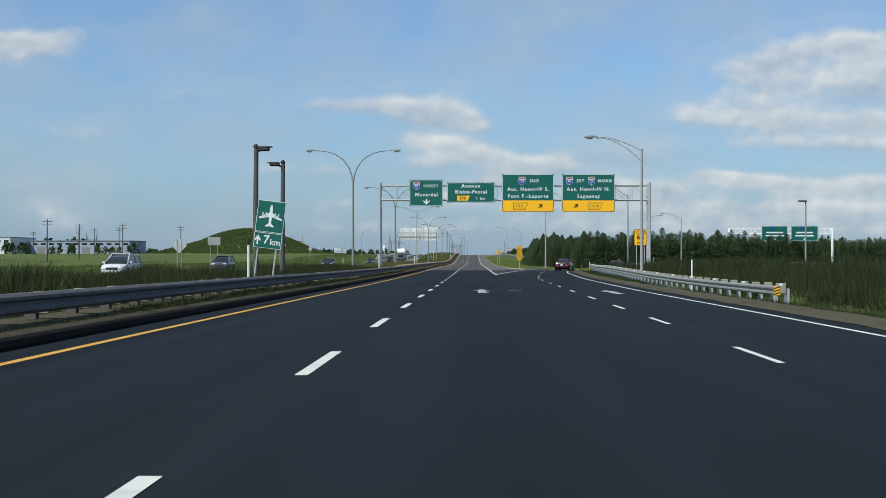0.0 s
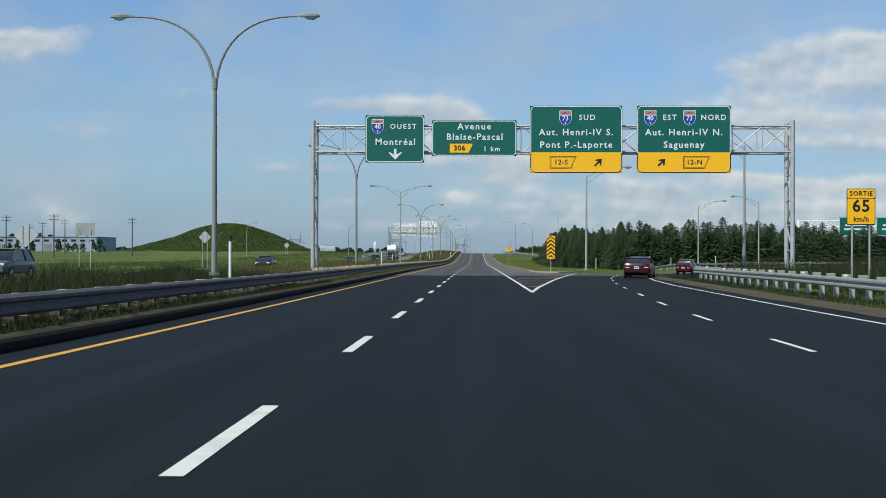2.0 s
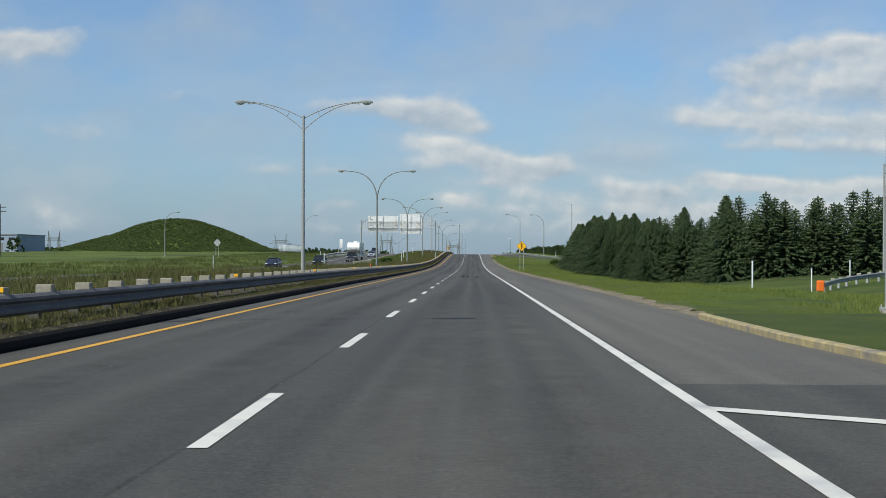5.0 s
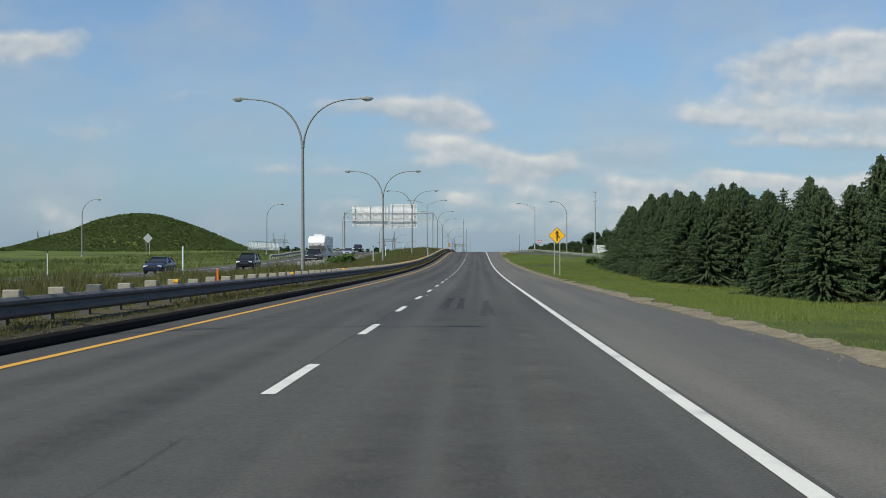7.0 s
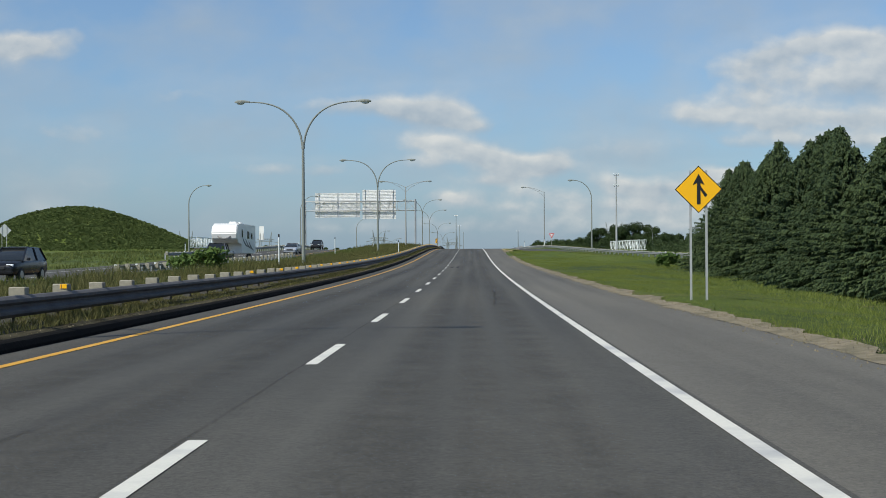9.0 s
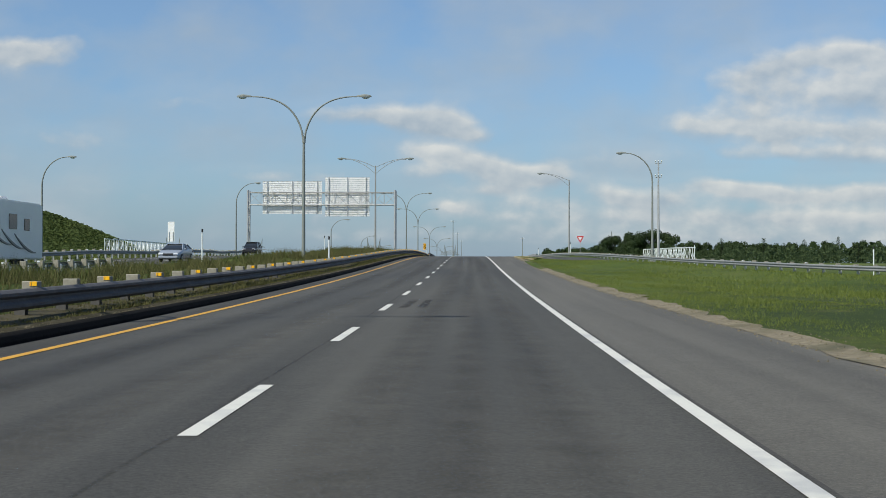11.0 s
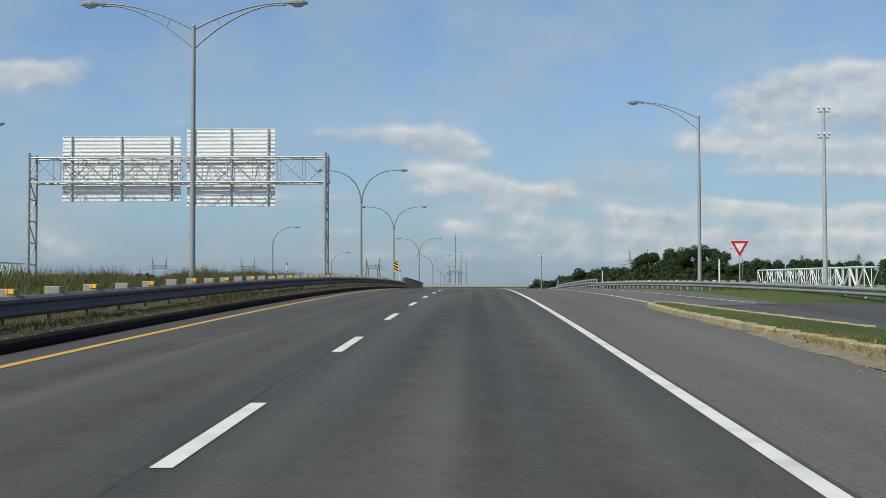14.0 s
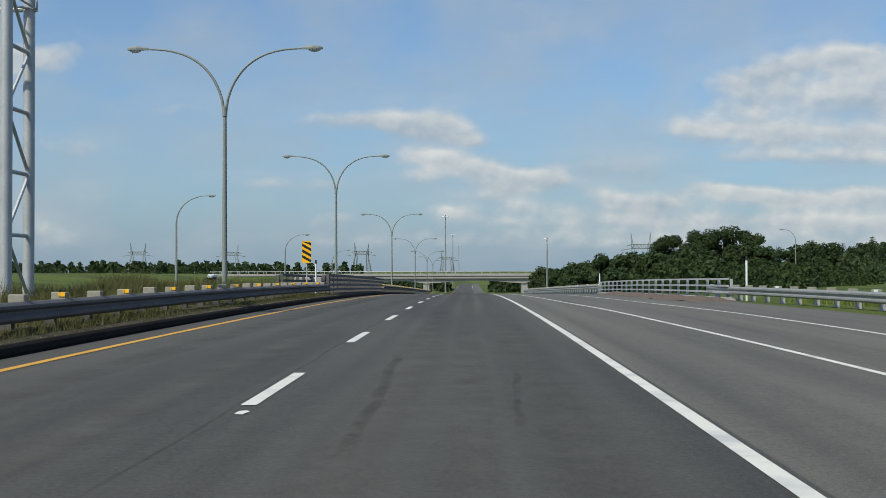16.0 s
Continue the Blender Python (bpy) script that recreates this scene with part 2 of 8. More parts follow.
def pavement(name, low, high, gloss=0.3):
    """Asphalt: fine stone grain, long wheel-track wear along the road, patches and thin sealed cracks."""
    m = bpy.data.materials.new(name)
    m.use_nodes = True
    nt = m.node_tree
    N, L = nt.nodes, nt.links
    b = N["Principled BSDF"]
    co = N.new("ShaderNodeTexCoord").outputs["Object"]

    def stretch(sx, sy):
        v = N.new("ShaderNodeVectorMath")
        v.operation = "MULTIPLY"
        v.inputs[1].default_value = (sx, sy, 1)
        L.new(co, v.inputs[0])
        return v.outputs[0]

    def nz(vec, scale, detail=4.0, rough=0.5):
        n = N.new("ShaderNodeTexNoise")
        n.inputs["Scale"].default_value, n.inputs["Detail"].default_value, n.inputs["Roughness"].default_value = scale, detail, rough
        L.new(vec, n.inputs["Vector"])
        return n.outputs["Fac"]

    def mathn(op, a, c, d=None, clamp=False):
        n = N.new("ShaderNodeMath")
        n.operation, n.use_clamp = op, clamp
        for i, v in enumerate((a, c, d)):
            if v is None:
                continue
            if isinstance(v, (int, float)):
                n.inputs[i].default_value = v
            else:
                L.new(v, n.inputs[i])
        return n.outputs[0]

    grain = nz(co, 26.0, 8.0, 0.9)
    fleck = N.new("ShaderNodeTexVoronoi")
    fleck.inputs["Scale"].default_value = 38.0
    L.new(co, fleck.inputs["Vector"])
    chip = mathn("MULTIPLY", mathn("SUBTRACT", 0.30, fleck.outputs["Distance"]), 3.0, clamp=True)
    chip = mathn("MULTIPLY", chip, mathn("MULTIPLY", mathn("SUBTRACT", nz(co, 31.0, 2.0), 0.5), 5.0, clamp=True))
    track = nz(stretch(1.0, 0.018), 1.3, 3.0)
    broad = nz(stretch(0.35, 0.06), 1.0, 5.0)
    blot = nz(co, 2.2, 6.0, 0.65)
    f = mathn("ADD", mathn("MULTIPLY", mathn("SUBTRACT", grain, 0.5), 3.6), mathn("MULTIPLY", mathn("SUBTRACT", track, 0.5), 1.3))
    f = mathn("ADD", f, mathn("MULTIPLY", mathn("SUBTRACT", broad, 0.5), 0.7))
    f = mathn("ADD", f, mathn("MULTIPLY", mathn("SUBTRACT", blot, 0.5), 0.4))
    f = mathn("ADD", f, mathn("MULTIPLY", chip, 2.6))
    f = mathn("ADD", f, 0.46, clamp=True)
    mx = N.new("ShaderNodeMix")
    mx.data_type = "RGBA"
    mx.inputs[6].default_value, mx.inputs[7].default_value = (*low, 1), (*high, 1)
    L.new(f, mx.inputs["Factor"])
    L.new(mx.outputs[2], b.inputs["Base Color"])
    r = mathn("MULTIPLY_ADD", broad, 0.25, 0.62)
    L.new(r, b.inputs["Roughness"])
    b.inputs["Specular IOR Level"].default_value = gloss
    bn = N.new("ShaderNodeBump")
    bn.inputs["Strength"].default_value, bn.inputs["Distance"].default_value = 0.35, 0.01
    L.new(nz(co, 90.0, 3.0, 0.7), bn.inputs["Height"])
    L.new(bn.outputs[0], b.inputs["Normal"])
    return m


def turf(name, greens, dry):
    """Mown and unmown grass ground: clumps, broad drifts and dry spots."""
    m = bpy.data.materials.new(name)
    m.use_nodes = True
    nt = m.node_tree
    N, L = nt.nodes, nt.links
    b = N["Principled BSDF"]
    co = N.new("ShaderNodeTexCoord").outputs["Object"]

    def nz(scale, detail=5.0, rough=0.6):
        n = N.new("ShaderNodeTexNoise")
        n.inputs["Scale"].default_value, n.inputs["Detail"].default_value, n.inputs["Roughness"].default_value = scale, detail, rough
        L.new(co, n.inputs["Vector"])
        return n.outputs["Fac"]

    def ramp(v, a, c):
        n = N.new("ShaderNodeMapRange")
        n.inputs["From Min"].default_value, n.inputs["From Max"].default_value = a, c
        L.new(v, n.inputs["Value"])
        return n.outputs[0]

    def mixc(f, a, c):
        n = N.new("ShaderNodeMix")
        n.data_type = "RGBA"
        L.new(f, n.inputs["Factor"])
        for v, s in ((a, n.inputs[6]), (c, n.inputs[7])):
            if isinstance(v, tuple):
                s.default_value = (*v, 1)
            else:
                L.new(v, s)
        return n.outputs[2]

    c = mixc(ramp(nz(1.7), 0.3, 0.7), greens[0], greens[1])
    c = mixc(ramp(nz(0.09), 0.35, 0.65), c, greens[2])
    c = mixc(ramp(nz(0.022, 9.0, 0.75), 0.47, 0.6), c, (0.045, 0.068, 0.022))
    c = mixc(ramp(nz(0.35, 8.0, 0.7), 0.56, 0.75), c, dry)
    L.new(c, b.inputs["Base Color"])
    b.inputs["Roughness"].default_value = 0.9
    b.inputs["Specular IOR Level"].default_value = 0.15
    bn = N.new("ShaderNodeBump")
    bn.inputs["Strength"].default_value, bn.inputs["Distance"].default_value = 0.8, 0.15
    L.new(nz(4.0, 8.0, 0.75), bn.inputs["Height"])
    L.new(bn.outputs[0], b.inputs["Normal"])
    return m


M_ASPHALT = pavement("asphalt", (0.034, 0.0325, 0.0287), (0.105, 0.100, 0.086))
# cloud shade over the first stretch, put into the asphalt's base colour
M_ASPHALT_SHADED = pavement("asphalt coloured as in shade", (0.0050, 0.0070, 0.0084), (0.0148, 0.0194, 0.0222), 0.10)
M_SHOULDER = pavement("shoulder asphalt", (0.068, 0.064, 0.055), (0.160, 0.150, 0.126))
M_TAR = mat("kerb asphalt", (0.010, 0.0095, 0.009), 0.95, vary=0.4, grain=14, bump=0.8, bump_scale=18, spec=0.08)
M_LINE = mat("white road paint", (0.66, 0.645, 0.575), 0.6, vary=0.10, grain=30, stain=1.4, dark=(0.42, 0.42, 0.41), bump=0.3)
M_YELLOW_LINE = mat("yellow road paint", (0.62, 0.33, 0.035), 0.6, vary=0.15, grain=25, stain=1.2, bump=0.3)
M_TURF = turf("grass ground", ((0.052, 0.084, 0.015), (0.098, 0.140, 0.026), (0.118, 0.142, 0.034)), (0.165, 0.145, 0.062))
M_GRAVEL = mat("gravel", (0.205, 0.172, 0.112), 0.9, vary=0.6, grain=6, stain=1.1, dark=(0.095, 0.088, 0.048), bump=0.9, bump_scale=40)
M_DIRT = mat("brown roadside dirt", (0.082, 0.072, 0.044), 0.95, vary=0.5, grain=12, stain=1.2, bump=0.9, bump_scale=30, spec=0.15)
M_CONCRETE = mat("concrete", (0.36, 0.34, 0.30), 0.85, vary=0.2, grain=5, stain=0.5, bump=0.3, bump_scale=30)
# darker copy of the rail steel, with the shade on its road side painted in
M_RAIL_SHADED = mat("weathered rail steel coloured as in shade", (0.13, 0.125, 0.125), 0.75, 0.1, vary=0.3, grain=9, stain=1.5, bump=0.08, spec=0.25)
M_GALV = mat("galvanised steel", (0.45, 0.46, 0.46), 0.55, 0.35, vary=0.18, grain=12, stain=2.0, bump=0.05)
M_RAIL = mat("weathered rail steel", (0.27, 0.28, 0.27), 0.6, 0.25, vary=0.25, grain=9, stain=1.5, bump=0.08)
M_BLOCK = mat("pale weathered wood", (0.30, 0.28, 0.22), 0.9, vary=0.3, grain=14, stain=3, bump=0.4)
M_LAMP = mat("dull lamp steel", (0.30, 0.31, 0.30), 0.7, 0.0, vary=0.10, grain=3, stain=0.6, bump=0)
M_WOOD = mat("grey weathered wood", (0.15, 0.14, 0.12), 0.9, vary=0.35, grain=14, stain=3, bump=0.5)
M_POLE = mat("painted grey-green pole steel", (0.22, 0.24, 0.22), 0.65, 0.0, vary=0.12, grain=2, stain=0.5, bump=0)
M_POLE_DARK = mat("dark weathered pole wood", (0.085, 0.082, 0.075), 0.85, vary=0.35, grain=12, bump=0.4)
M_ALU = mat("sign aluminium", (0.55, 0.56, 0.55), 0.4, 0.45, vary=0.08, grain=6, stain=1.0, bump=0.03)
M_PANEL_BACK = mat("bright extruded aluminium panel", (0.88, 0.88, 0.86), 0.55, 0.0, vary=0.08, grain=4, stain=1.0, bump=0.03)
M_GREEN = mat("green sign sheeting", (0.001, 0.104, 0.080), 0.5, vary=0.08, grain=3, stain=0.7, bump=0)
M_WHITE = mat("white sign sheeting", (0.72, 0.76, 0.75), 0.45, vary=0.05, grain=3, bump=0)
M_AMBER = mat("amber sign sheeting", (0.96, 0.49, 0.004), 0.5, vary=0.06, grain=3, bump=0)
M_BLACK = mat("black sign sheeting", (0.012, 0.012, 0.013), 0.5, vary=0.1, bump=0)
M_BLUE = mat("blue sign sheeting", (0.010, 0.045, 0.33), 0.45, vary=0.06, bump=0)
M_RED = mat("red sign sheeting", (0.55, 0.02, 0.025), 0.45, vary=0.06, bump=0)
M_PINK = mat("faded red sheeting", (0.48, 0.20, 0.19), 0.5, vary=0.15, bump=0)
M_ORANGE = mat("orange plastic", (0.80, 0.16, 0.015), 0.5, vary=0.1, bump=0)
M_LENS = mat("lamp lens", (0.62, 0.65, 0.66), 0.15, vary=0.1, bump=0)
M_BARK = mat("bark", (0.07, 0.055, 0.042), 0.95, vary=0.4, grain=16, bump=0.8, bump_scale=20)
M_SPRUCE = leafy("spruce needles", (0.026, 0.050, 0.023), (0.092, 0.130, 0.050), 0.75, 0.75)
M_LEAF = leafy("broad leaves", (0.020, 0.038, 0.012), (0.052, 0.082, 0.024))
M_SCRUB = leafy("scrub leaves", (0.050, 0.076, 0.018), (0.084, 0.116, 0.030))
M_SHRUB = leafy("shrub leaves", (0.05, 0.10, 0.022), (0.12, 0.18, 0.045))
M_BLADE = leafy("grass blades", (0.040, 0.066, 0.013), (0.150, 0.165, 0.046), 0.8, 0.9)
M_BLADE_GREEN = leafy("green grass blades", (0.088, 0.128, 0.020), (0.215, 0.250, 0.060), 0.8, 0.9)
# darker blade colour that holds the cloud shade of the first stretch
M_BLADE_SHADED = leafy("grass blades coloured as in shade", (0.016, 0.026, 0.008), (0.052, 0.066, 0.022), 0.85, 0.9)
M_BLADE_DULL = leafy("dull grass blades", (0.052, 0.062, 0.016), (0.185, 0.168, 0.066), 0.85, 0.9)
M_GLASS_DARK = mat("dark car glass", (0.015, 0.018, 0.02), 0.06, vary=0, bump=0)
M_TYRE = mat("tyre rubber", (0.018, 0.018, 0.019), 0.85, vary=0.2, bump=0.2)
M_RIM = mat("wheel alloy", (0.45, 0.46, 0.47), 0.3, 0.8, vary=0.05, bump=0)
M_TRIM = mat("black plastic trim", (0.02, 0.02, 0.021), 0.55, vary=0.1, bump=0.05)
M_TAIL = mat("red lamp glass", (0.20, 0.004, 0.006), 0.12, vary=0, bump=0)
M_HEADLIGHT = mat("clear lamp glass", (0.75, 0.78, 0.8), 0.08, vary=0, bump=0)
M_PLATE = mat("plate enamel", (0.62, 0.65, 0.7), 0.4, vary=0.05, bump=0)


# ---- shapes ----
def part(name, bm, material, parent=None, label="", smooth=False):
    """Links a bmesh as one mesh object under a thing or a part."""
    me = bpy.data.meshes.new(name)
    bmesh.ops.recalc_face_normals(bm, faces=bm.faces[:])
    bm.to_mesh(me)
    bm.free()
    if smooth:
        for p in me.polygons:
            p.use_smooth = True
        me.set_sharp_from_angle(angle=radians(38))
    me.materials.append(material)
    ob = new(name, me)
    ob.parent = parent
    if label:
        tagged(ob, label)
    return ob


def thing(name, label, category, group="", kind="", m=None):
    ob = new(name)
    ob.empty_display_size = 0.3
    if m is not None:
        ob.matrix_world = m
    return tagged(ob, label, category, group, kind)


def box(bm, c, s, rz=0.0, bevel=0.0, m=None):
    x, y, z = s[0] / 2, s[1] / 2, s[2] / 2
    t = Matrix.Translation(c) @ Matrix.Rotation(rz, 4, "Z")
    if m is not None:
        t = m @ t
    vs = [bm.verts.new(t @ Vector(p)) for p in ((-x, -y, -z), (x, -y, -z), (x, y, -z), (-x, y, -z), (-x, -y, z), (x, -y, z), (x, y, z), (-x, y, z))]
    fs = [bm.faces.new([vs[i] for i in f]) for f in ((3, 2, 1, 0), (4, 5, 6, 7), (0, 1, 5, 4), (1, 2, 6, 5), (2, 3, 7, 6), (3, 0, 4, 7))]
    if bevel:
        es = list({e for f in fs for e in f.edges})
        bmesh.ops.bevel(bm, geom=es, offset=bevel, segments=1, affect="EDGES")
    return bm


def tube(bm, pts, radii, n=8, caps=True):
    """A round bar along points, tapering by radii."""
    pts = [Vector(p) for p in pts]
    if isinstance(radii, (int, float)):
        radii = [radii] * len(pts)
    rings = []
    side = None
    for i, p in enumerate(pts):
        d = (pts[min(i + 1, len(pts) - 1)] - pts[max(i - 1, 0)]).normalized()
        if side is None:
            side = d.cross(Vector((0, 0, 1)) if abs(d.z) < 0.9 else Vector((1, 0, 0))).normalized()
        side = (side - d * side.dot(d)).normalized()
        up = d.cross(side)
        rings.append([bm.verts.new(p + (side * math.cos(a) + up * math.sin(a)) * radii[i]) for a in (2 * math.pi * k / n for k in range(n))])
    for a, c in zip(rings, rings[1:]):
        for k in range(n):
            bm.faces.new((a[k], a[(k + 1) % n], c[(k + 1) % n], c[k]))
    if caps:
        bm.faces.new(rings[0][::-1])
        bm.faces.new(rings[-1])
    return bm


def slab(bm, outline, depth, m):
    """A flat plate: an outline in the plane x, z of m, thickened along its y."""
    a = [bm.verts.new(m @ Vector((x, 0, z))) for x, z in outline]
    c = [bm.verts.new(m @ Vector((x, depth, z))) for x, z in outline]
    bm.faces.new(a)
    bm.faces.new(c[::-1])
    for i in range(len(a)):
        j = (i + 1) % len(a)
        bm.faces.new((a[j], a[i], c[i], c[j]))
    return bm


def rounded(w, h, r, n=4):
    """A rectangle with rounded corners, centred."""
    o = []
    for cx, cz, a0 in ((w / 2 - r, -h / 2 + r, -90), (w / 2 - r, h / 2 - r, 0), (-w / 2 + r, h / 2 - r, 90), (-w / 2 + r, -h / 2 + r, 180)):
        for k in range(n + 1):
            a = radians(a0 + 90 * k / n)
            o.append((cx + r * math.cos(a), cz + r * math.sin(a)))
    return o


def frame_ring(bm, outer, inner, depth, m):
    """A border between two outlines with the same count of corners."""
    n = len(outer)
    ro = [[bm.verts.new(m @ Vector((x, d, z))) for x, z in o] for o in (outer, inner) for d in (0, depth)]
    oa, ob_, ia, ib = ro
    for i in range(n):
        j = (i + 1) % n
        bm.faces.new((oa[i], oa[j], ia[j], ia[i]))
        bm.faces.new((ob_[j], ob_[i], ib[i], ib[j]))
        bm.faces.new((oa[j], oa[i], ob_[i], ob_[j]))
        bm.faces.new((ia[i], ia[j], ib[j], ib[i]))
    return bm


def sweep(bm, profile, path, close_ends=True):
    """A profile (sideways to the right, up) swept along a path of points, kept upright."""
    rings = []
    path = [Vector(p) for p in path]
    for i, p in enumerate(path):
        d = path[min(i + 1, len(path) - 1)] - path[max(i - 1, 0)]
        d = Vector((d.x, d.y, 0)).normalized()
        r = Vector((d.y, -d.x, 0))
        rings.append([bm.verts.new(p + r * a + Vector((0, 0, b))) for a, b in profile])
    n = len(profile)
    for a, c in zip(rings, rings[1:]):
        for k in range(n):
            bm.faces.new((a[k], a[(k + 1) % n], c[(k + 1) % n], c[k]))
    if close_ends:
        bm.faces.new(rings[0][::-1])
        bm.faces.new(rings[-1])
    return bm


def lettering(text, size, x, z, m, material, parent, align="CENTER", depth=0.004, spacing=1.0, stretch=1.0, name="lettering"):
    """Words in the built-in font, standing on the plane x, z of m and facing along its -y."""
    cu = bpy.data.curves.new(name, "FONT")
    cu.body, cu.size, cu.align_x, cu.align_y = text, size, align, "CENTER"
    cu.extrude, cu.space_character, cu.resolution_u = depth, spacing, 2
    cu.offset = 0.018 * size
    tmp = bpy.data.objects.new(name, cu)
    scene.collection.objects.link(tmp)
    me = bpy.data.meshes.new_from_object(tmp.evaluated_get(bpy.context.evaluated_depsgraph_get()))
    bpy.data.objects.remove(tmp)
    me.transform(m @ Matrix.Translation((x, 0, z)) @ Matrix.Rotation(radians(90), 4, "X") @ Matrix.Diagonal((stretch, 1, 1, 1)))
    me.materials.clear()
    me.materials.append(material)
    ob = new(name, me)
    ob.parent = parent
    return ob


def child_mesh(name, me, parent, m):
    """One more piece on a mesh that others share."""
    ob = new(name, me)
    ob.parent = parent
    ob.matrix_basis = m
    return ob


# ---- the road's height ----
KNOTS = [-0.216, 0.0, -0.239, -0.468, -0.585, -0.667, -0.783, -0.94, -1.085, -1.068, -0.76, -0.046, 0.906, 1.45, 1.40, 0.95, 0.15, -0.75, -1.65, -2.5, -3.3, -4.1, -4.9, -5.5, -5.9, -6.1, -6.1, -6.1]


def road_z(y):
    """Height of the carriageway: a smooth curve through knots every 40 m from y = -40."""
    s = min(max((y + 40) / 40, 1.0), len(KNOTS) - 2.001)
    i = int(s)
    u = s - i
    a, b, c, d = KNOTS[i - 1:i + 3]
    return (1 - u) ** 3 / 6 * a + (3 * u ** 3 - 6 * u * u + 4) / 6 * b + (-3 * u ** 3 + 3 * u * u + 3 * u + 1) / 6 * c + u ** 3 / 6 * d


def lerp_table(table, v):
    """Straight-line reading of a short table of pairs."""
    if v <= table[0][0]:
        return table[0][1]
    for (a, fa), (b, fb) in zip(table, table[1:]):
        if v <= b:
            return fa + (fb - fa) * (v - a) / (b - a)
    return table[-1][1]


def smooth_step(a, b, v):
    t = min(max((v - a) / (b - a), 0.0), 1.0)
    return t * t * (3 - 2 * t)


# ---- the setting: ground, carriageways, markings ----
LINE_X, YELLOW_X, EDGE_X = -1.834, -5.523, 2.01
LEFT_EDGE = -6.25
RIGHT_EDGE = [(-80, 7.3), (22, 7.4), (50, 7.8), (80, 8.6), (105, 9.6), (126, 10.8), (150, 12.0), (160, 11.5), (162, 6.0), (165, 5.4), (172, 5.25),
              (240, 5.12), (343, 4.95), (372, 4.55), (403, 4.5), (434, 4.78), (446, 4.9), (454, 5.2), (457, 9.6), (475, 10.6), (500, 11.2), (530, 11.0), (560, 10.4), (640, 8.0), (700, 5.8), (1200, 5.8)]
EXIT_LEFT = [(7.0, 150), (8.0, 157), (9.7, 165), (13.1, 178), (18, 193), (25, 207), (34, 219), (46, 228), (62, 234), (85, 237), (140, 237)]
ENTRY_LEFT = [(5.9, 458), (6.6, 450), (8.6, 437), (12.0, 420), (18.0, 402), (28.0, 385), (45.0, 368), (80.0, 352), (140, 340)]
OPP_IN, OPP_OUT = -19.4, -31.8
LEFT_FIELD = [(0, -0.4), (200, -0.6), (330, -0.5), (450, 0.8), (600, 1.8), (760, 2.0), (1100, 0.5), (2000, -3), (4500, -5)]
RIGHT_FIELD = [(0, -0.2), (200, -0.8), (340, -1.0), (440, -0.4), (560, 0.6), (800, 1.2), (1200, -1), (2000, -3), (4500, -5)]


def right_edge(y):
    return lerp_table(RIGHT_EDGE, y)


def offset_line(pts, off):
    """The polyline moved sideways, positive to the right of its course."""
    res = []
    for i, p in enumerate(pts):
        a, b = Vector(pts[max(i - 1, 0)]), Vector(pts[min(i + 1, len(pts) - 1)])
        d = (b - a).normalized()
        res.append((p[0] + d.y * off, p[1] - d.x * off))
    return res


def dense(pts, step):
    """The polyline with a point about every step, rounded by a running mean."""
    res = []
    for a, b in zip(pts, pts[1:]):
        a, b = Vector(a), Vector(b)
        n = max(1, int((b - a).length / step))
        res += [a.lerp(b, k / n) for k in range(n)]
    res.append(Vector(pts[-1]))
    for _ in range(3):
        res = [res[0]] + [(res[i - 1] + res[i] * 2 + res[i + 1]) / 4 for i in range(1, len(res) - 1)] + [res[-1]]
    return res


EXIT_MID = dense(offset_line(EXIT_LEFT, 4.2), 3.0)
ENTRY_MID = dense(offset_line(ENTRY_LEFT, -3.2), 3.0)


def near_line(pts, x, y):
    return min((x - p.x) ** 2 + (y - p.y) ** 2 for p in pts) ** 0.5


def ramp_z(x, y):
    """Height of the slip roads, which leave and join the carriageway level with it."""
    return road_z(y) - 0.55 * smooth_step(3, 15, x - 5)


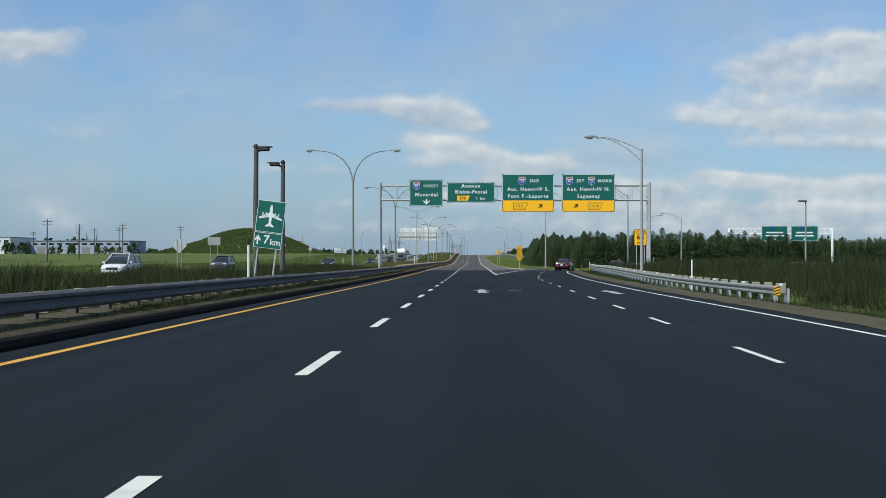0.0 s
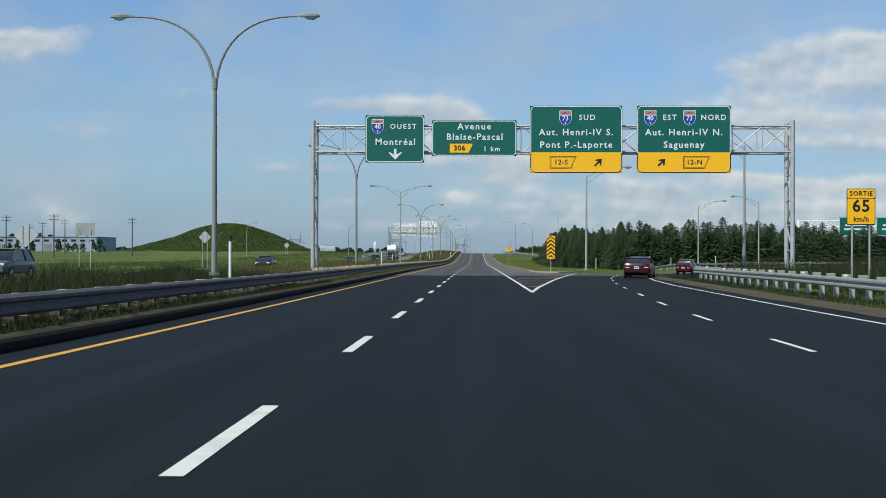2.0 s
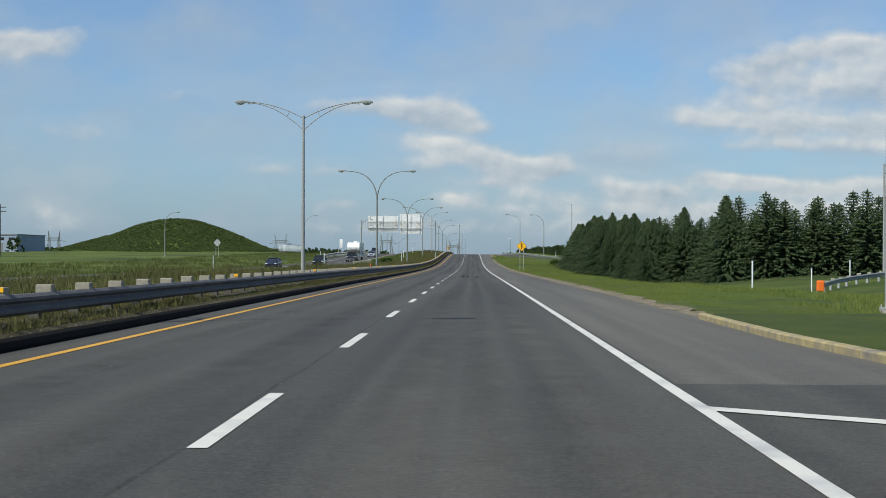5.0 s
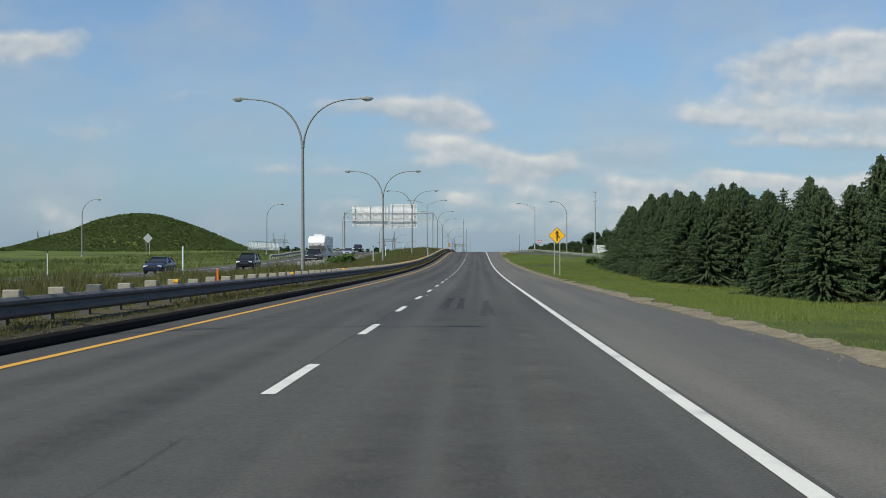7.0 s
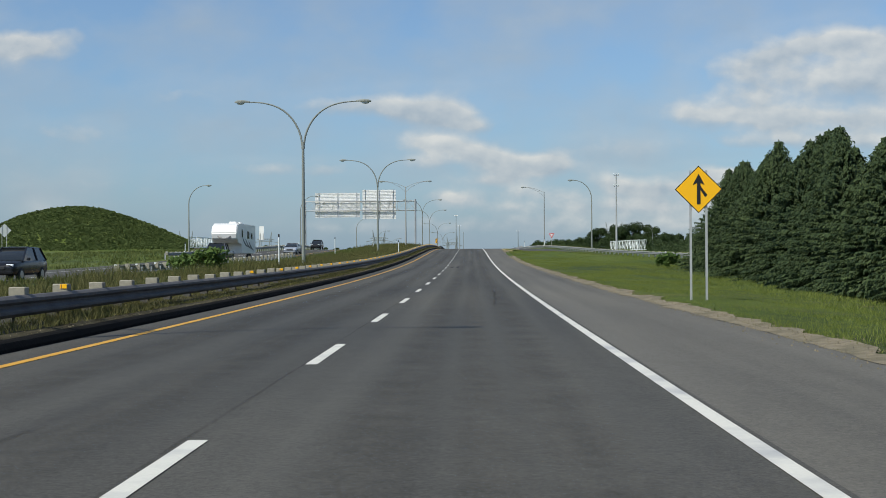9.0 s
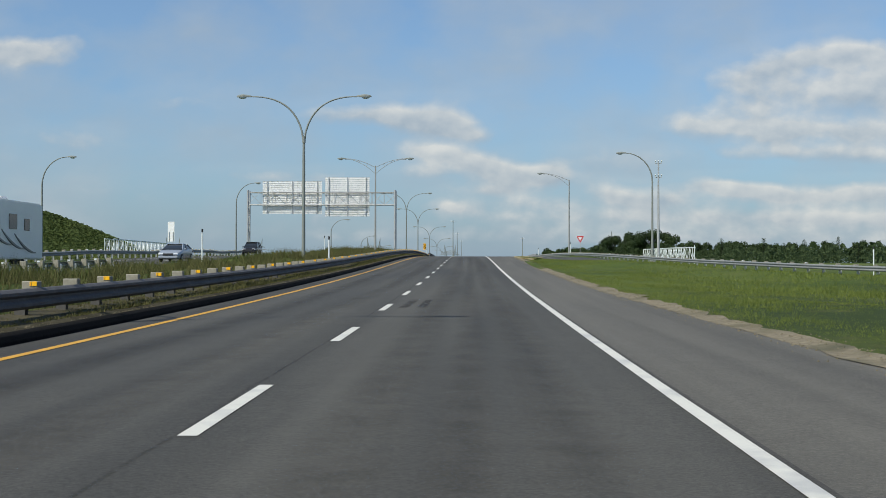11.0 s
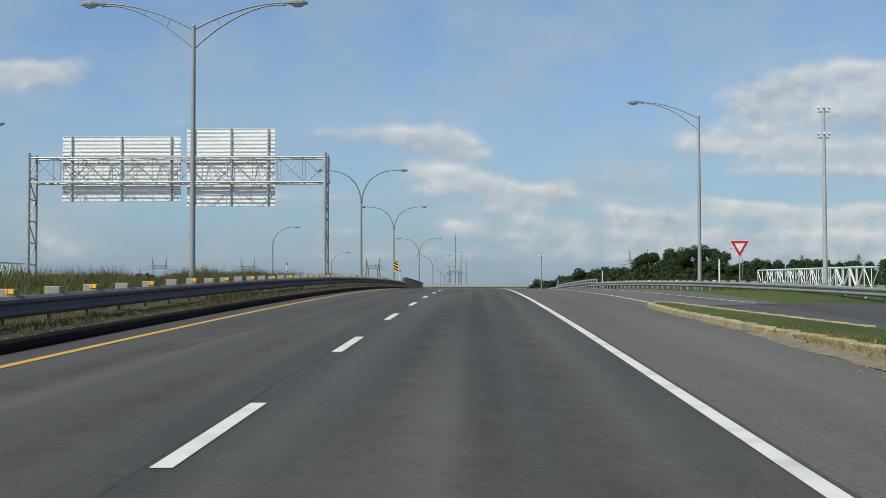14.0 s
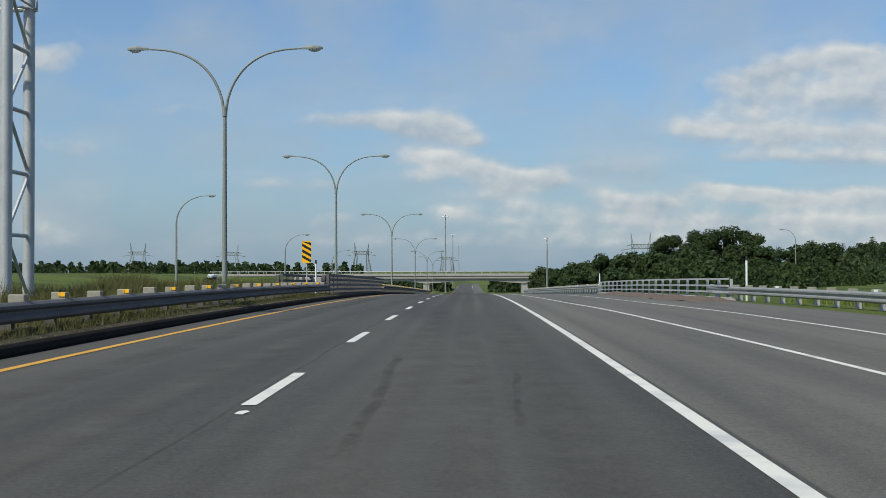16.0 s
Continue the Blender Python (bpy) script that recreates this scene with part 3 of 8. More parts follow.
def ground_z(x, y):
    z0 = road_z(y)
    r = right_edge(y)
    if LEFT_EDGE - 0.1 < x < r - 0.15:
        return z0 - 0.15
    if OPP_OUT + 0.2 < x < OPP_IN - 0.2:
        return z0 - 0.15
    if x <= LEFT_EDGE:
        if x > OPP_IN - 0.3:
            s = (x - OPP_IN) / (LEFT_EDGE - OPP_IN)
            h = z0 + 0.04 + 0.50 * math.sin(math.pi * min(max(s, 0), 1)) ** 2 * smooth_step(-6.6, -9.0, x)
        else:
            far = lerp_table(LEFT_FIELD, y)
            s = (smooth_step(-34, -75, x) if y < 600 else smooth_step(-45, -120, x))
            h = z0 * (1 - s) + far * s - 0.25 * math.sin(math.pi * smooth_step(-32, -46, x))
        bumpy = 0.10 * smooth_step(-7, -10, x)
    else:
        far = lerp_table(RIGHT_FIELD, y)
        s = smooth_step(r + 2, r + 45, x) if y < 620 else smooth_step(r + 16, r + 80, x)
        h = z0 * (1 - s) + far * s - 0.9 * math.sin(math.pi * smooth_step(r + 0.9, r + 28, x)) * smooth_step(190, 230, y) * (1 - 0.75 * smooth_step(300, 350, y)) * (1 - smooth_step(400, 440, y))
        h += 0.55 * smooth_step(r + 3, r + 8, x) * (1 - smooth_step(110, 140, y))
        h -= 0.36 * (1 - smooth_step(46, 110, y)) * smooth_step(r + 0.9, r + 2.7, x) * (1 - smooth_step(r + 4.0, r + 7.5, x))
        bumpy = 0.12 * smooth_step(r + 1, r + 4, x)
        for line, lo, hi, half in ((EXIT_MID, 140, 262, 4.2), (ENTRY_MID, 320, 475, 3.2)):
            if lo < y < hi and x < 160:
                d = near_line(line, x, y)
                if d < half + 8:
                    k = 1 - smooth_step(half + 0.6, half + 8, d)
                    h = h * (1 - k) + (ramp_z(x, y) - (0.15 if d < half + 0.3 else 0.0)) * k
                    bumpy *= 1 - k
                if line is ENTRY_MID and half + 0.4 < d < half + 14 and y < 432:
                    q = min(line, key=lambda v: (x - v.x) ** 2 + (y - v.y) ** 2)
                    if x - q.x + y - q.y < 0:
                        # grass crown between the carriageway and the slip road
                        h += 0.42 * smooth_step(half + 0.4, half + 2.6, d) * (1 - smooth_step(half + 4, half + 14, d)) * (1 - smooth_step(405, 430, y))
    h += bumpy * noise.noise(Vector((x * 0.25, y * 0.25, 0.0))) + bumpy * 2.0 * noise.noise(Vector((x * 0.05, y * 0.05, 3.0)))
    # the mound in the field
    d = math.hypot((x + 119) / 50, (y - 622) / 50)
    if d < 1.35:
        a = math.atan2(y - 622, x + 119)
        d *= 1 + 0.10 * noise.noise(Vector((math.cos(a) * 1.5, math.sin(a) * 1.5, 5.0)))
        top = 13.6 * (1 - smooth_step(0.0, 1.12, d) ** 0.85)
        h += top + (0.9 * noise.noise(Vector((x * 0.09, y * 0.09, 1.0))) if top > 0.5 else 0)
    return h


def grid_mesh(name, xs_of, ys, height, material):
    """A sheet over rows of y, whose x columns may shift from row to row."""
    verts, faces = [], []
    n = len(xs_of(ys[0]))
    for y in ys:
        for x in xs_of(y):
            verts.append((x, y, height(x, y)))
    for j in range(len(ys) - 1):
        for i in range(n - 1):
            a = j * n + i
            faces.append((a, a + 1, a + n + 1, a + n))
    me = bpy.data.meshes.new(name)
    me.from_pydata(verts, [], faces)
    for p in me.polygons:
        p.use_smooth = True
    me.materials.append(material)
    return new(name, me)


LEFT_COLS = [-3500, -1800, -1000, -650, -450, -340, -280, -240, -215, -195, -180, -168, -159, -151, -144, -137, -130, -124, -118, -112, -106, -99, -92, -85, -78, -70, -62, -55, -48, -42, -37, -34, -32.1, -31.5,
             -19.7, -19.1, -17, -15.5, -14, -12.5, -11, -9.8, -8.8, -8.0, -7.3, -6.8, -6.45, -6.2]
RIGHT_OFFS = [-0.3, 0.0, 0.35, 0.8, 1.4, 2.2, 3.2, 4.4, 5.8, 7.4, 9.2, 11.2, 13.5, 16, 19, 22, 25.5, 29, 33, 38, 44, 51, 60, 72, 88, 110, 145, 200, 300, 480, 800, 1500, 3500]
ROWS = sorted(set([-80, -60, -40, -20, -10] + [i * 3 for i in range(0, 80)] + [240 + i * 4 for i in range(0, 100)] + [640 + i * 12 for i in range(0, 22)]
                  + [160.5, 161.0, 161.5, 162.2, 453.5, 454.5, 455.5, 456.5, 457.2] + [910, 950, 1000, 1080, 1200, 1400, 1700, 2200, 3000, 4500]))
ground = grid_mesh("ground", lambda y: LEFT_COLS + [right_edge(y) + o for o in RIGHT_OFFS], ROWS, ground_z, M_TURF)
tagged(ground, "rough green roadside grass with dry patches", "ground", kind="structure")

ROAD_ROWS = [y for y in ROWS if y <= 1400]


def strip(name, left, right, y0, y1, material, lift, label, category, cols=6, rows=None, kind="structure"):
    """A paved band between two lines given as functions of y."""
    ys = [y for y in (rows or ROAD_ROWS) if y0 < y < y1]
    ys = [y0] + ys + [y1]
    ob = grid_mesh(name, lambda y: [left(y) + (right(y) - left(y)) * k / cols for k in range(cols + 1)], ys, lambda x, y: road_z(y) + lift, material)
    return tagged(ob, label, category, kind=kind)


# the cloud shade painted into the asphalt stops at this y
SHADE_END_Y = 146.0
road_dark = strip("road_approach", lambda y: LEFT_EDGE, right_edge, -80, SHADE_END_Y, M_ASPHALT_SHADED, 0.0, "smooth asphalt carriageway of a motorway, coloured dark as in cloud shade", "road")
road = strip("road", lambda y: LEFT_EDGE, lambda y: right_edge(y) if y < 162.25 else EDGE_X + 0.13, SHADE_END_Y, 1200, M_ASPHALT, 0.0, "worn grey asphalt carriageway of a motorway", "road")
strip("shoulder", lambda y: EDGE_X + 0.13, right_edge, 162.3, 1200, M_SHOULDER, 0.0, "paler dusty asphalt shoulder and merging lane", "road shoulder", 4)
road_opposite = strip("road_opposite", lambda y: OPP_OUT, lambda y: OPP_IN, -80, 1400, M_ASPHALT, 0.0, "grey asphalt carriageway for oncoming traffic", "road")


def ribbon(name, mid, half, material, lift, label, category, zf=ramp_z, kind="structure"):
    bm = bmesh.new()
    last = None
    for i, p in enumerate(mid):
        d = (mid[min(i + 1, len(mid) - 1)] - mid[max(i - 1, 0)]).normalized()
        r = Vector((d.y, -d.x))
        row = [bm.verts.new((p.x + r.x * s, p.y + r.y * s, zf(p.x, p.y) + lift)) for s in (-half, 0, half)]
        if last:
            for k in range(2):
                bm.faces.new((last[k], last[k + 1], row[k + 1], row[k]))
        last = row
    return tagged(part(name, bm, material), label, category, kind=kind)


# the slip road carries the same shade in its asphalt colour
ribbon("exit_road", EXIT_MID, 4.6, M_ASPHALT_SHADED, 0.006, "asphalt slip road curving away, coloured dark as in cloud shade", "road")
ribbon("entry_road", ENTRY_MID, 3.4, M_ASPHALT, 0.006, "grey asphalt slip road joining the motorway", "road")


def wavy(y, seed, amount):
    return amount * noise.noise(Vector((seed, y * 0.35, 0.0))) + amount * 0.6 * noise.noise(Vector((seed + 9, y * 1.1, 0.0)))


VERGE_ROWS = [165 + 0.6 * k for k in range(482)]
def gravel_row(y):
    e = right_edge(y)
    a, b = e - 0.03 - abs(wavy(y, 1, 0.30)) - abs(wavy(y * 4, 7, 0.10)), e + 0.40 + wavy(y, 4, 0.45)
    return [a, a + (b - a) * 0.2, a + (b - a) * 0.45, a + (b - a) * 0.75, b]


verge = grid_mesh("gravel_verge", gravel_row, VERGE_ROWS,
                  lambda x, y: road_z(y) + 0.004 + 0.05 * smooth_step(right_edge(y) + 0.05, right_edge(y) + 0.4, x) + 0.02 * max(0.0, noise.noise(Vector((x * 6, y * 3, 2.0)))), M_GRAVEL)
tagged(verge, "strip of pale gravel and dirt beside the asphalt", "gravel verge", kind="structure")
VERGE2_ROWS = [-40 + 2 * k for k in range(100)]
verge2 = grid_mesh("gravel_verge", lambda y: [right_edge(y) - 0.15 + wavy(y, 2, 0.2), right_edge(y) + 0.5, right_edge(y) + 1.0 + wavy(y, 6, 0.3)], VERGE2_ROWS,
                   lambda x, y: road_z(y) + (0.012 if x < right_edge(y) + 0.1 else 0.05), M_DIRT)
tagged(verge2, "dusty gravel verge below the crash barrier", "gravel verge", kind="structure")

bm = bmesh.new()
sweep(bm, [(0.0, -0.1), (0.0, 0.05), (-0.05, 0.13), (-0.10, 0.15), (-0.20, 0.16), (-0.24, 0.10), (-0.24, -0.1)], [(LEFT_EDGE, y, road_z(y)) for y in ROAD_ROWS if y <= 620])
tagged(part("kerb", bm, M_TAR), "low black asphalt kerb along the median", "kerb", kind="structure")
bm = bmesh.new()
last = None
for k in range(0, 330):
    y = -20 + k * 1.8
    row = [bm.verts.new((LEFT_EDGE - 0.20 - s + (wavy(y, 11, 0.12) if j == 2 else 0), y, road_z(y) + h)) for j, (s, h) in enumerate(((0, 0.12), (0.10, 0.17), (0.30, 0.24), (1.15, 0.27)))]
    if last:
        for j in range(3):
            bm.faces.new((last[j + 1], last[j], row[j], row[j + 1]))
    last = row
tagged(part("dirt_verge", bm, M_DIRT), "narrow bank of brown dirt and grit behind the kerb", "gravel verge", kind="structure")


rs = np.random.RandomState(17)
verts, faces = [], []
for k in range(5200):
    y = rs.uniform(112, 540)
    x = LEFT_EDGE - 0.24 - abs(rs.normal(0, 0.05))
    z, q = road_z(y) + 0.165 + max(0, LEFT_EDGE - 0.28 - x) * 0.35, rs.uniform(0.006, 0.018)
    n0 = len(verts)
    for a in (0.0, 2.1, 4.2):
        verts.append((x + q * math.cos(a + k), y + q * 1.6 * math.sin(a + k), z - 0.004))
    verts.append((x, y, z + q))
    faces += [(n0, n0 + 1, n0 + 3), (n0 + 1, n0 + 2, n0 + 3), (n0 + 2, n0, n0 + 3)]
me = bpy.data.meshes.new("grit")
me.from_pydata(verts, [], faces)
me.materials.append(M_GRAVEL)
tagged(new("grit", me), "pale grit and small stones along the kerb", "grit", kind="stuff")


verts, faces = [], []
for k in range(9000):
    y = rs.uniform(167, 450)
    x = right_edge(y) - 0.05 + rs.normal(0.12, 0.24)
    z, q = road_z(y) + (0.006 if x < right_edge(y) + 0.1 else 0.05), rs.uniform(0.006, 0.022)
    n0 = len(verts)
    for a in (0.0, 2.1, 4.2):
        verts.append((x + q * math.cos(a + k), y + q * 1.4 * math.sin(a + k), z - 0.004))
    verts.append((x, y, z + q))
    faces += [(n0, n0 + 1, n0 + 3), (n0 + 1, n0 + 2, n0 + 3), (n0 + 2, n0, n0 + 3)]
me = bpy.data.meshes.new("loose_stones")
me.from_pydata(verts, [], faces)
me.materials.append(M_GRAVEL)
tagged(new("loose_stones", me), "loose stones scattered along the edge of the shoulder", "gravel", kind="stuff")


# ---- road markings ----
def paint(name, left, right, ys, material, parent, lift=0.006, label=""):
    bm = bmesh.new()
    last = None
    for y in ys:
        row = [bm.verts.new((f(y), y, road_z(y) + lift)) for f in (left, right)]
        if last:
            bm.faces.new((last[0], last[1], row[1], row[0]))
        last = row
    return part(name, bm, material, parent, label)


def span(y0, y1, step=3.0):
    n = max(1, int((y1 - y0) / step))
    return [y0 + (y1 - y0) * k / n for k in range(n + 1)]


paint("yellow_edge_line", lambda y: YELLOW_X - 0.075, lambda y: YELLOW_X + 0.075, span(-60, 1100), M_YELLOW_LINE, road, label="continuous yellow edge line")
paint("white_edge_line", lambda y: EDGE_X - 0.072, lambda y: EDGE_X + 0.072, span(105.5, 1100), M_LINE, road, label="continuous white edge line")
EXIT_EDGE = [(-60, 6.5), (20, 6.66), (50, 6.95), (64, 7.3), (80, 7.75), (92, 8.2), (105, 8.8), (118, 9.4), (130, 10.3), (142, 11.6), (152, 13.0), (158, 14.2)]
EXIT_LANE = [(-60, 3.55), (15, 3.68), (35, 3.9), (49, 4.08), (67, 4.38), (78, 4.5), (86, 4.75), (93.5, 5.1), (102, 5.65), (113, 6.4), (124, 7.25), (136, 8.45), (142, 9.25), (148, 10.2), (156, 11.6)]
GORE_R = [(105.1, 1.95), (113, 2.62), (120, 3.38), (129, 4.3), (135, 5.02), (141, 5.78), (150, 6.9), (153, 7.35), (158, 8.1)]
paint("white_edge_line", lambda y: lerp_table(EXIT_EDGE, y) - 0.06, lambda y: lerp_table(EXIT_EDGE, y) + 0.06, span(-60, 158, 2.0), M_LINE, road_dark, label="continuous white edge line")
paint("gore_line", lambda y: lerp_table(GORE_R, y) - 0.075, lambda y: lerp_table(GORE_R, y) + 0.075, span(105.1, 158, 1.5), M_LINE, road_dark, 0.012, "white line along the gore")
for k in range(10):
    y0 = 115.4 + 4.98 * k
    yb = y0 - 0.2 - 0.22 * k
    a, b = EDGE_X + 0.06, lerp_table(GORE_R, yb) - 0.08
    mid = a + (b - a) * 0.5
    bm = bmesh.new()
    t = 0.42 if k == 0 else 0.30
    pts = [(a, y0 - t / 2), (mid, y0 - 0.75 - 0.12 * k - t / 2), (b, yb - t / 2)]
    v = [bm.verts.new((x, y + e, road_z(y + e) + 0.009)) for e in (0, t) for x, y in pts]
    bm.faces.new((v[0], v[1], v[4], v[3]))
    bm.faces.new((v[1], v[2], v[5], v[4]))
    part("gore_bar", bm, M_LINE, road_dark if y0 < SHADE_END_Y else road)
bm = bmesh.new()
last = None
for x, y in [(p.x, p.y) for p in dense([(8.1, 158.0), (8.9, 161.5), (10.0, 165.5), (13.4, 178.0), (18.3, 193.0), (25.2, 206.6), (34.2, 218.5), (46.0, 227.4)], 2.0)]:
    row = [bm.verts.new((x + a, y - a * 0.5, ramp_z(x, y) + 0.016)) for a in (0.35, 0.50)]
    if last:
        bm.faces.new((last[0], last[1], row[1], row[0]))
    last = row
part("yellow_edge_line", bm, M_YELLOW_LINE, road_dark, "yellow edge line curving along the slip road")
RAMP_L = [(457, 5.62), (468, 5.6), (480, 5.3), (490, 5.02), (500, 4.85), (506, 4.7), (518, 4.45), (527, 4.05), (547, 3.65), (590, 2.8), (640, 2.2)]
RAMP_R = [(452, 9.4), (462, 8.6), (474, 8.1), (490, 7.85), (505, 7.85), (514, 7.75), (528, 7.1), (560, 6.5), (640, 5.8)]
paint("merge_line", lambda y: lerp_table(RAMP_L, y) - 0.06, lambda y: lerp_table(RAMP_L, y) + 0.06, span(457, 640), M_LINE, road, label="thin white line of the merging lane")
paint("merge_line", lambda y: lerp_table(RAMP_R, y) - 0.06, lambda y: lerp_table(RAMP_R, y) + 0.06, span(458, 640), M_LINE, road, label="thin white line of the merging lane")


def dash_mesh(width, length):
    me = bpy.data.meshes.new("lane_dash")
    w = width / 2
    me.from_pydata([(-w, 0, 0), (w, 0, 0), (w * 0.97, length, 0), (-w, length, 0)], [], [(0, 1, 2, 3)])
    me.materials.append(M_LINE)
    return me


DASH = dash_mesh(0.145, 3.228)
DASH_NARROW = dash_mesh(0.10, 2.6)


def lay_dash(me, x, y, length, parent, dx=0.0):
    rise = road_z(y + length) - road_z(y)
    child_mesh("lane_dash", me, parent, Matrix.Translation((x, y, road_z(y) + 0.006)) @ Matrix.Rotation(-math.atan2(dx, length), 4, "Z") @ Matrix.Rotation(math.atan2(rise, length), 4, "X"))


for k in range(-3, 110):
    y = 4.927 + 9 * k
    lay_dash(DASH, LINE_X, y, 3.228, road_dark if y < SHADE_END_Y else road)
for y in (14.6, 23.2, 30.6, 38.6, 47.6, 57.4, 66.0, 76.4, 84.6, 92.6, 100.8, 110.6, 119.0, 127.6, 134.8, 141.0, 146.9):
    y += 1.0
    lay_dash(DASH_NARROW, lerp_table(EXIT_LANE, y), y, 2.6, road_dark, lerp_table(EXIT_LANE, y + 2.6) - lerp_table(EXIT_LANE, y))
for k in range(-3, 130):
    lay_dash(DASH, -25.2, 2 + 9 * k, 3.228, road_opposite)
paint("yellow_edge_line", lambda y: -21.55, lambda y: -21.4, span(-60, 1300), M_YELLOW_LINE, road_opposite)
paint("white_edge_line", lambda y: -29.0, lambda y: -28.85, span(-60, 1300), M_LINE, road_opposite)


def smear_mat(name, colour, strength, scale):
    """Thin dark film on the asphalt that thins out towards its rim and is broken up by noise."""
    m = bpy.data.materials.new(name)
    m.use_nodes = True
    nt = m.node_tree
    b = nt.nodes["Principled BSDF"]
    b.inputs["Base Color"].default_value, b.inputs["Roughness"].default_value = (*colour, 1), 0.75
    at = nt.nodes.new("ShaderNodeAttribute")
    at.attribute_name = "film"
    co = nt.nodes.new("ShaderNodeTexCoord")
    nz = nt.nodes.new("ShaderNodeTexNoise")
    nz.inputs["Scale"].default_value, nz.inputs["Detail"].default_value, nz.inputs["Roughness"].default_value = scale, 7.0, 0.75
    nt.links.new(co.outputs["Object"], nz.inputs["Vector"])
    rp = nt.nodes.new("ShaderNodeMapRange")
    rp.inputs["From Min"].default_value, rp.inputs["From Max"].default_value = 0.32, 0.62
    nt.links.new(nz.outputs["Fac"], rp.inputs["Value"])
    k = nt.nodes.new("ShaderNodeMath")
    k.operation = "MULTIPLY"
    nt.links.new(at.outputs["Fac"], k.inputs[0])
    nt.links.new(rp.outputs[0], k.inputs[1])
    k2 = nt.nodes.new("ShaderNodeMath")
    k2.operation = "MULTIPLY"
    k2.inputs[1].default_value = strength
    nt.links.new(k.outputs[0], k2.inputs[0])
    nt.links.new(k2.outputs[0], b.inputs["Alpha"])
    return m


M_WORN = smear_mat("worn white road paint", (0.60, 0.61, 0.58), 1.0, 4.0)


def arrow(x, y, bend, parent):
    """A painted lane arrow; bend adds a head that turns off to one side."""
    bm = bmesh.new()

    def poly(pts):
        bm.faces.new([bm.verts.new((x + a, y + b, road_z(y + b) + 0.007)) for a, b in pts])

    poly([(-0.23, -1.45), (0.06, -1.5), (0.10, 2.26), (-0.24, 2.25)])
    poly([(-0.47, 2.20), (0.29, 2.20), (0.10, 2.9), (-0.03, 4.0), (-0.13, 4.0), (-0.28, 2.9)])
    if bend:
        poly([(0.08, -1.4), (0.20, -0.6), (0.28, 0.2), (0.12, 0.2)])
        poly([(0.34, 0.95), (0.45, 1.0), (0.48, 1.25), (0.40, 1.2)])
        poly([(0.64, 1.7), (0.76, 1.75), (0.74, 1.95)])
        poly([(1.02, 2.78), (1.14, 2.48), (1.49, 2.70), (1.73, 3.52)])
    ob = part("lane_arrow", bm, M_WORN, parent, "worn white lane arrow")
    ob.data.attributes.new("film", "FLOAT", "POINT").data.foreach_set("value", [1.0] * len(ob.data.vertices))


arrow(0.42, 48.4, True, road_dark)
arrow(5.62, 47.0, False, road_dark)


def smear(name, material, mid, half, y0, y1, parent, label, lift=0.005, step=0.6, fade=1.2):
    """A soft-edged dark band along mid(y)."""
    ys = span(y0, y1, step)
    across = ((-1, 0.0), (-0.5, 0.75), (0, 1.0), (0.5, 0.75), (1, 0.0))
    verts, faces, film = [], [], []
    for j, y in enumerate(ys):
        end = min(1.0, (y - y0) / fade, (y1 - y) / fade)
        for s, a in across:
            verts.append((mid(y) + s * half, y, road_z(y) + lift))
            film.append(a * max(0.0, end))
        if j:
            for i in range(4):
                a0 = (j - 1) * 5 + i
                faces.append((a0, a0 + 1, a0 + 6, a0 + 5))
    me = bpy.data.meshes.new(name)
    me.from_pydata(verts, [], faces)
    me.attributes.new("film", "FLOAT", "POINT").data.foreach_set("value", film)
    me.materials.append(material)
    ob = new(name, me)
    ob.parent = parent
    if label:
        tagged(ob, label)
    ob.visible_shadow = False
    return ob


# sealed joint beside the lane line, broken here and there
M_SEAM = smear_mat("joint sealant", (0.006, 0.006, 0.007), 0.36, 1.6)
for y0 in [-10 + 33 * k for k in range(20)]:
    smear("seam", M_SEAM, lambda y: LINE_X - 0.10 + wavy(y, 21, 0.05), 0.028, y0, y0 + 31, road if y0 > SHADE_END_Y else road_dark, "thin dark sealed joint", 0.0045, 1.0)
# wheel tracks darkened by traffic
M_TRACK = smear_mat("rubber and oil film", (0.028, 0.028, 0.029), 0.28, 0.9)
for x in (-0.62, 0.92, -4.4, -2.85):
    smear("wheel_track", M_TRACK, lambda y: x + wavy(y * 0.15, 41 + x, 0.12), 0.42, 150, 640, road, "darkened wheel track", 0.0035, 6.0, 12.0)
smear("wheel_track", M_TRACK, lambda y: 0.15 + wavy(y * 0.2, 47, 0.1), 0.28, 150, 640, road, "darkened oil track", 0.0030, 6.0, 12.0)
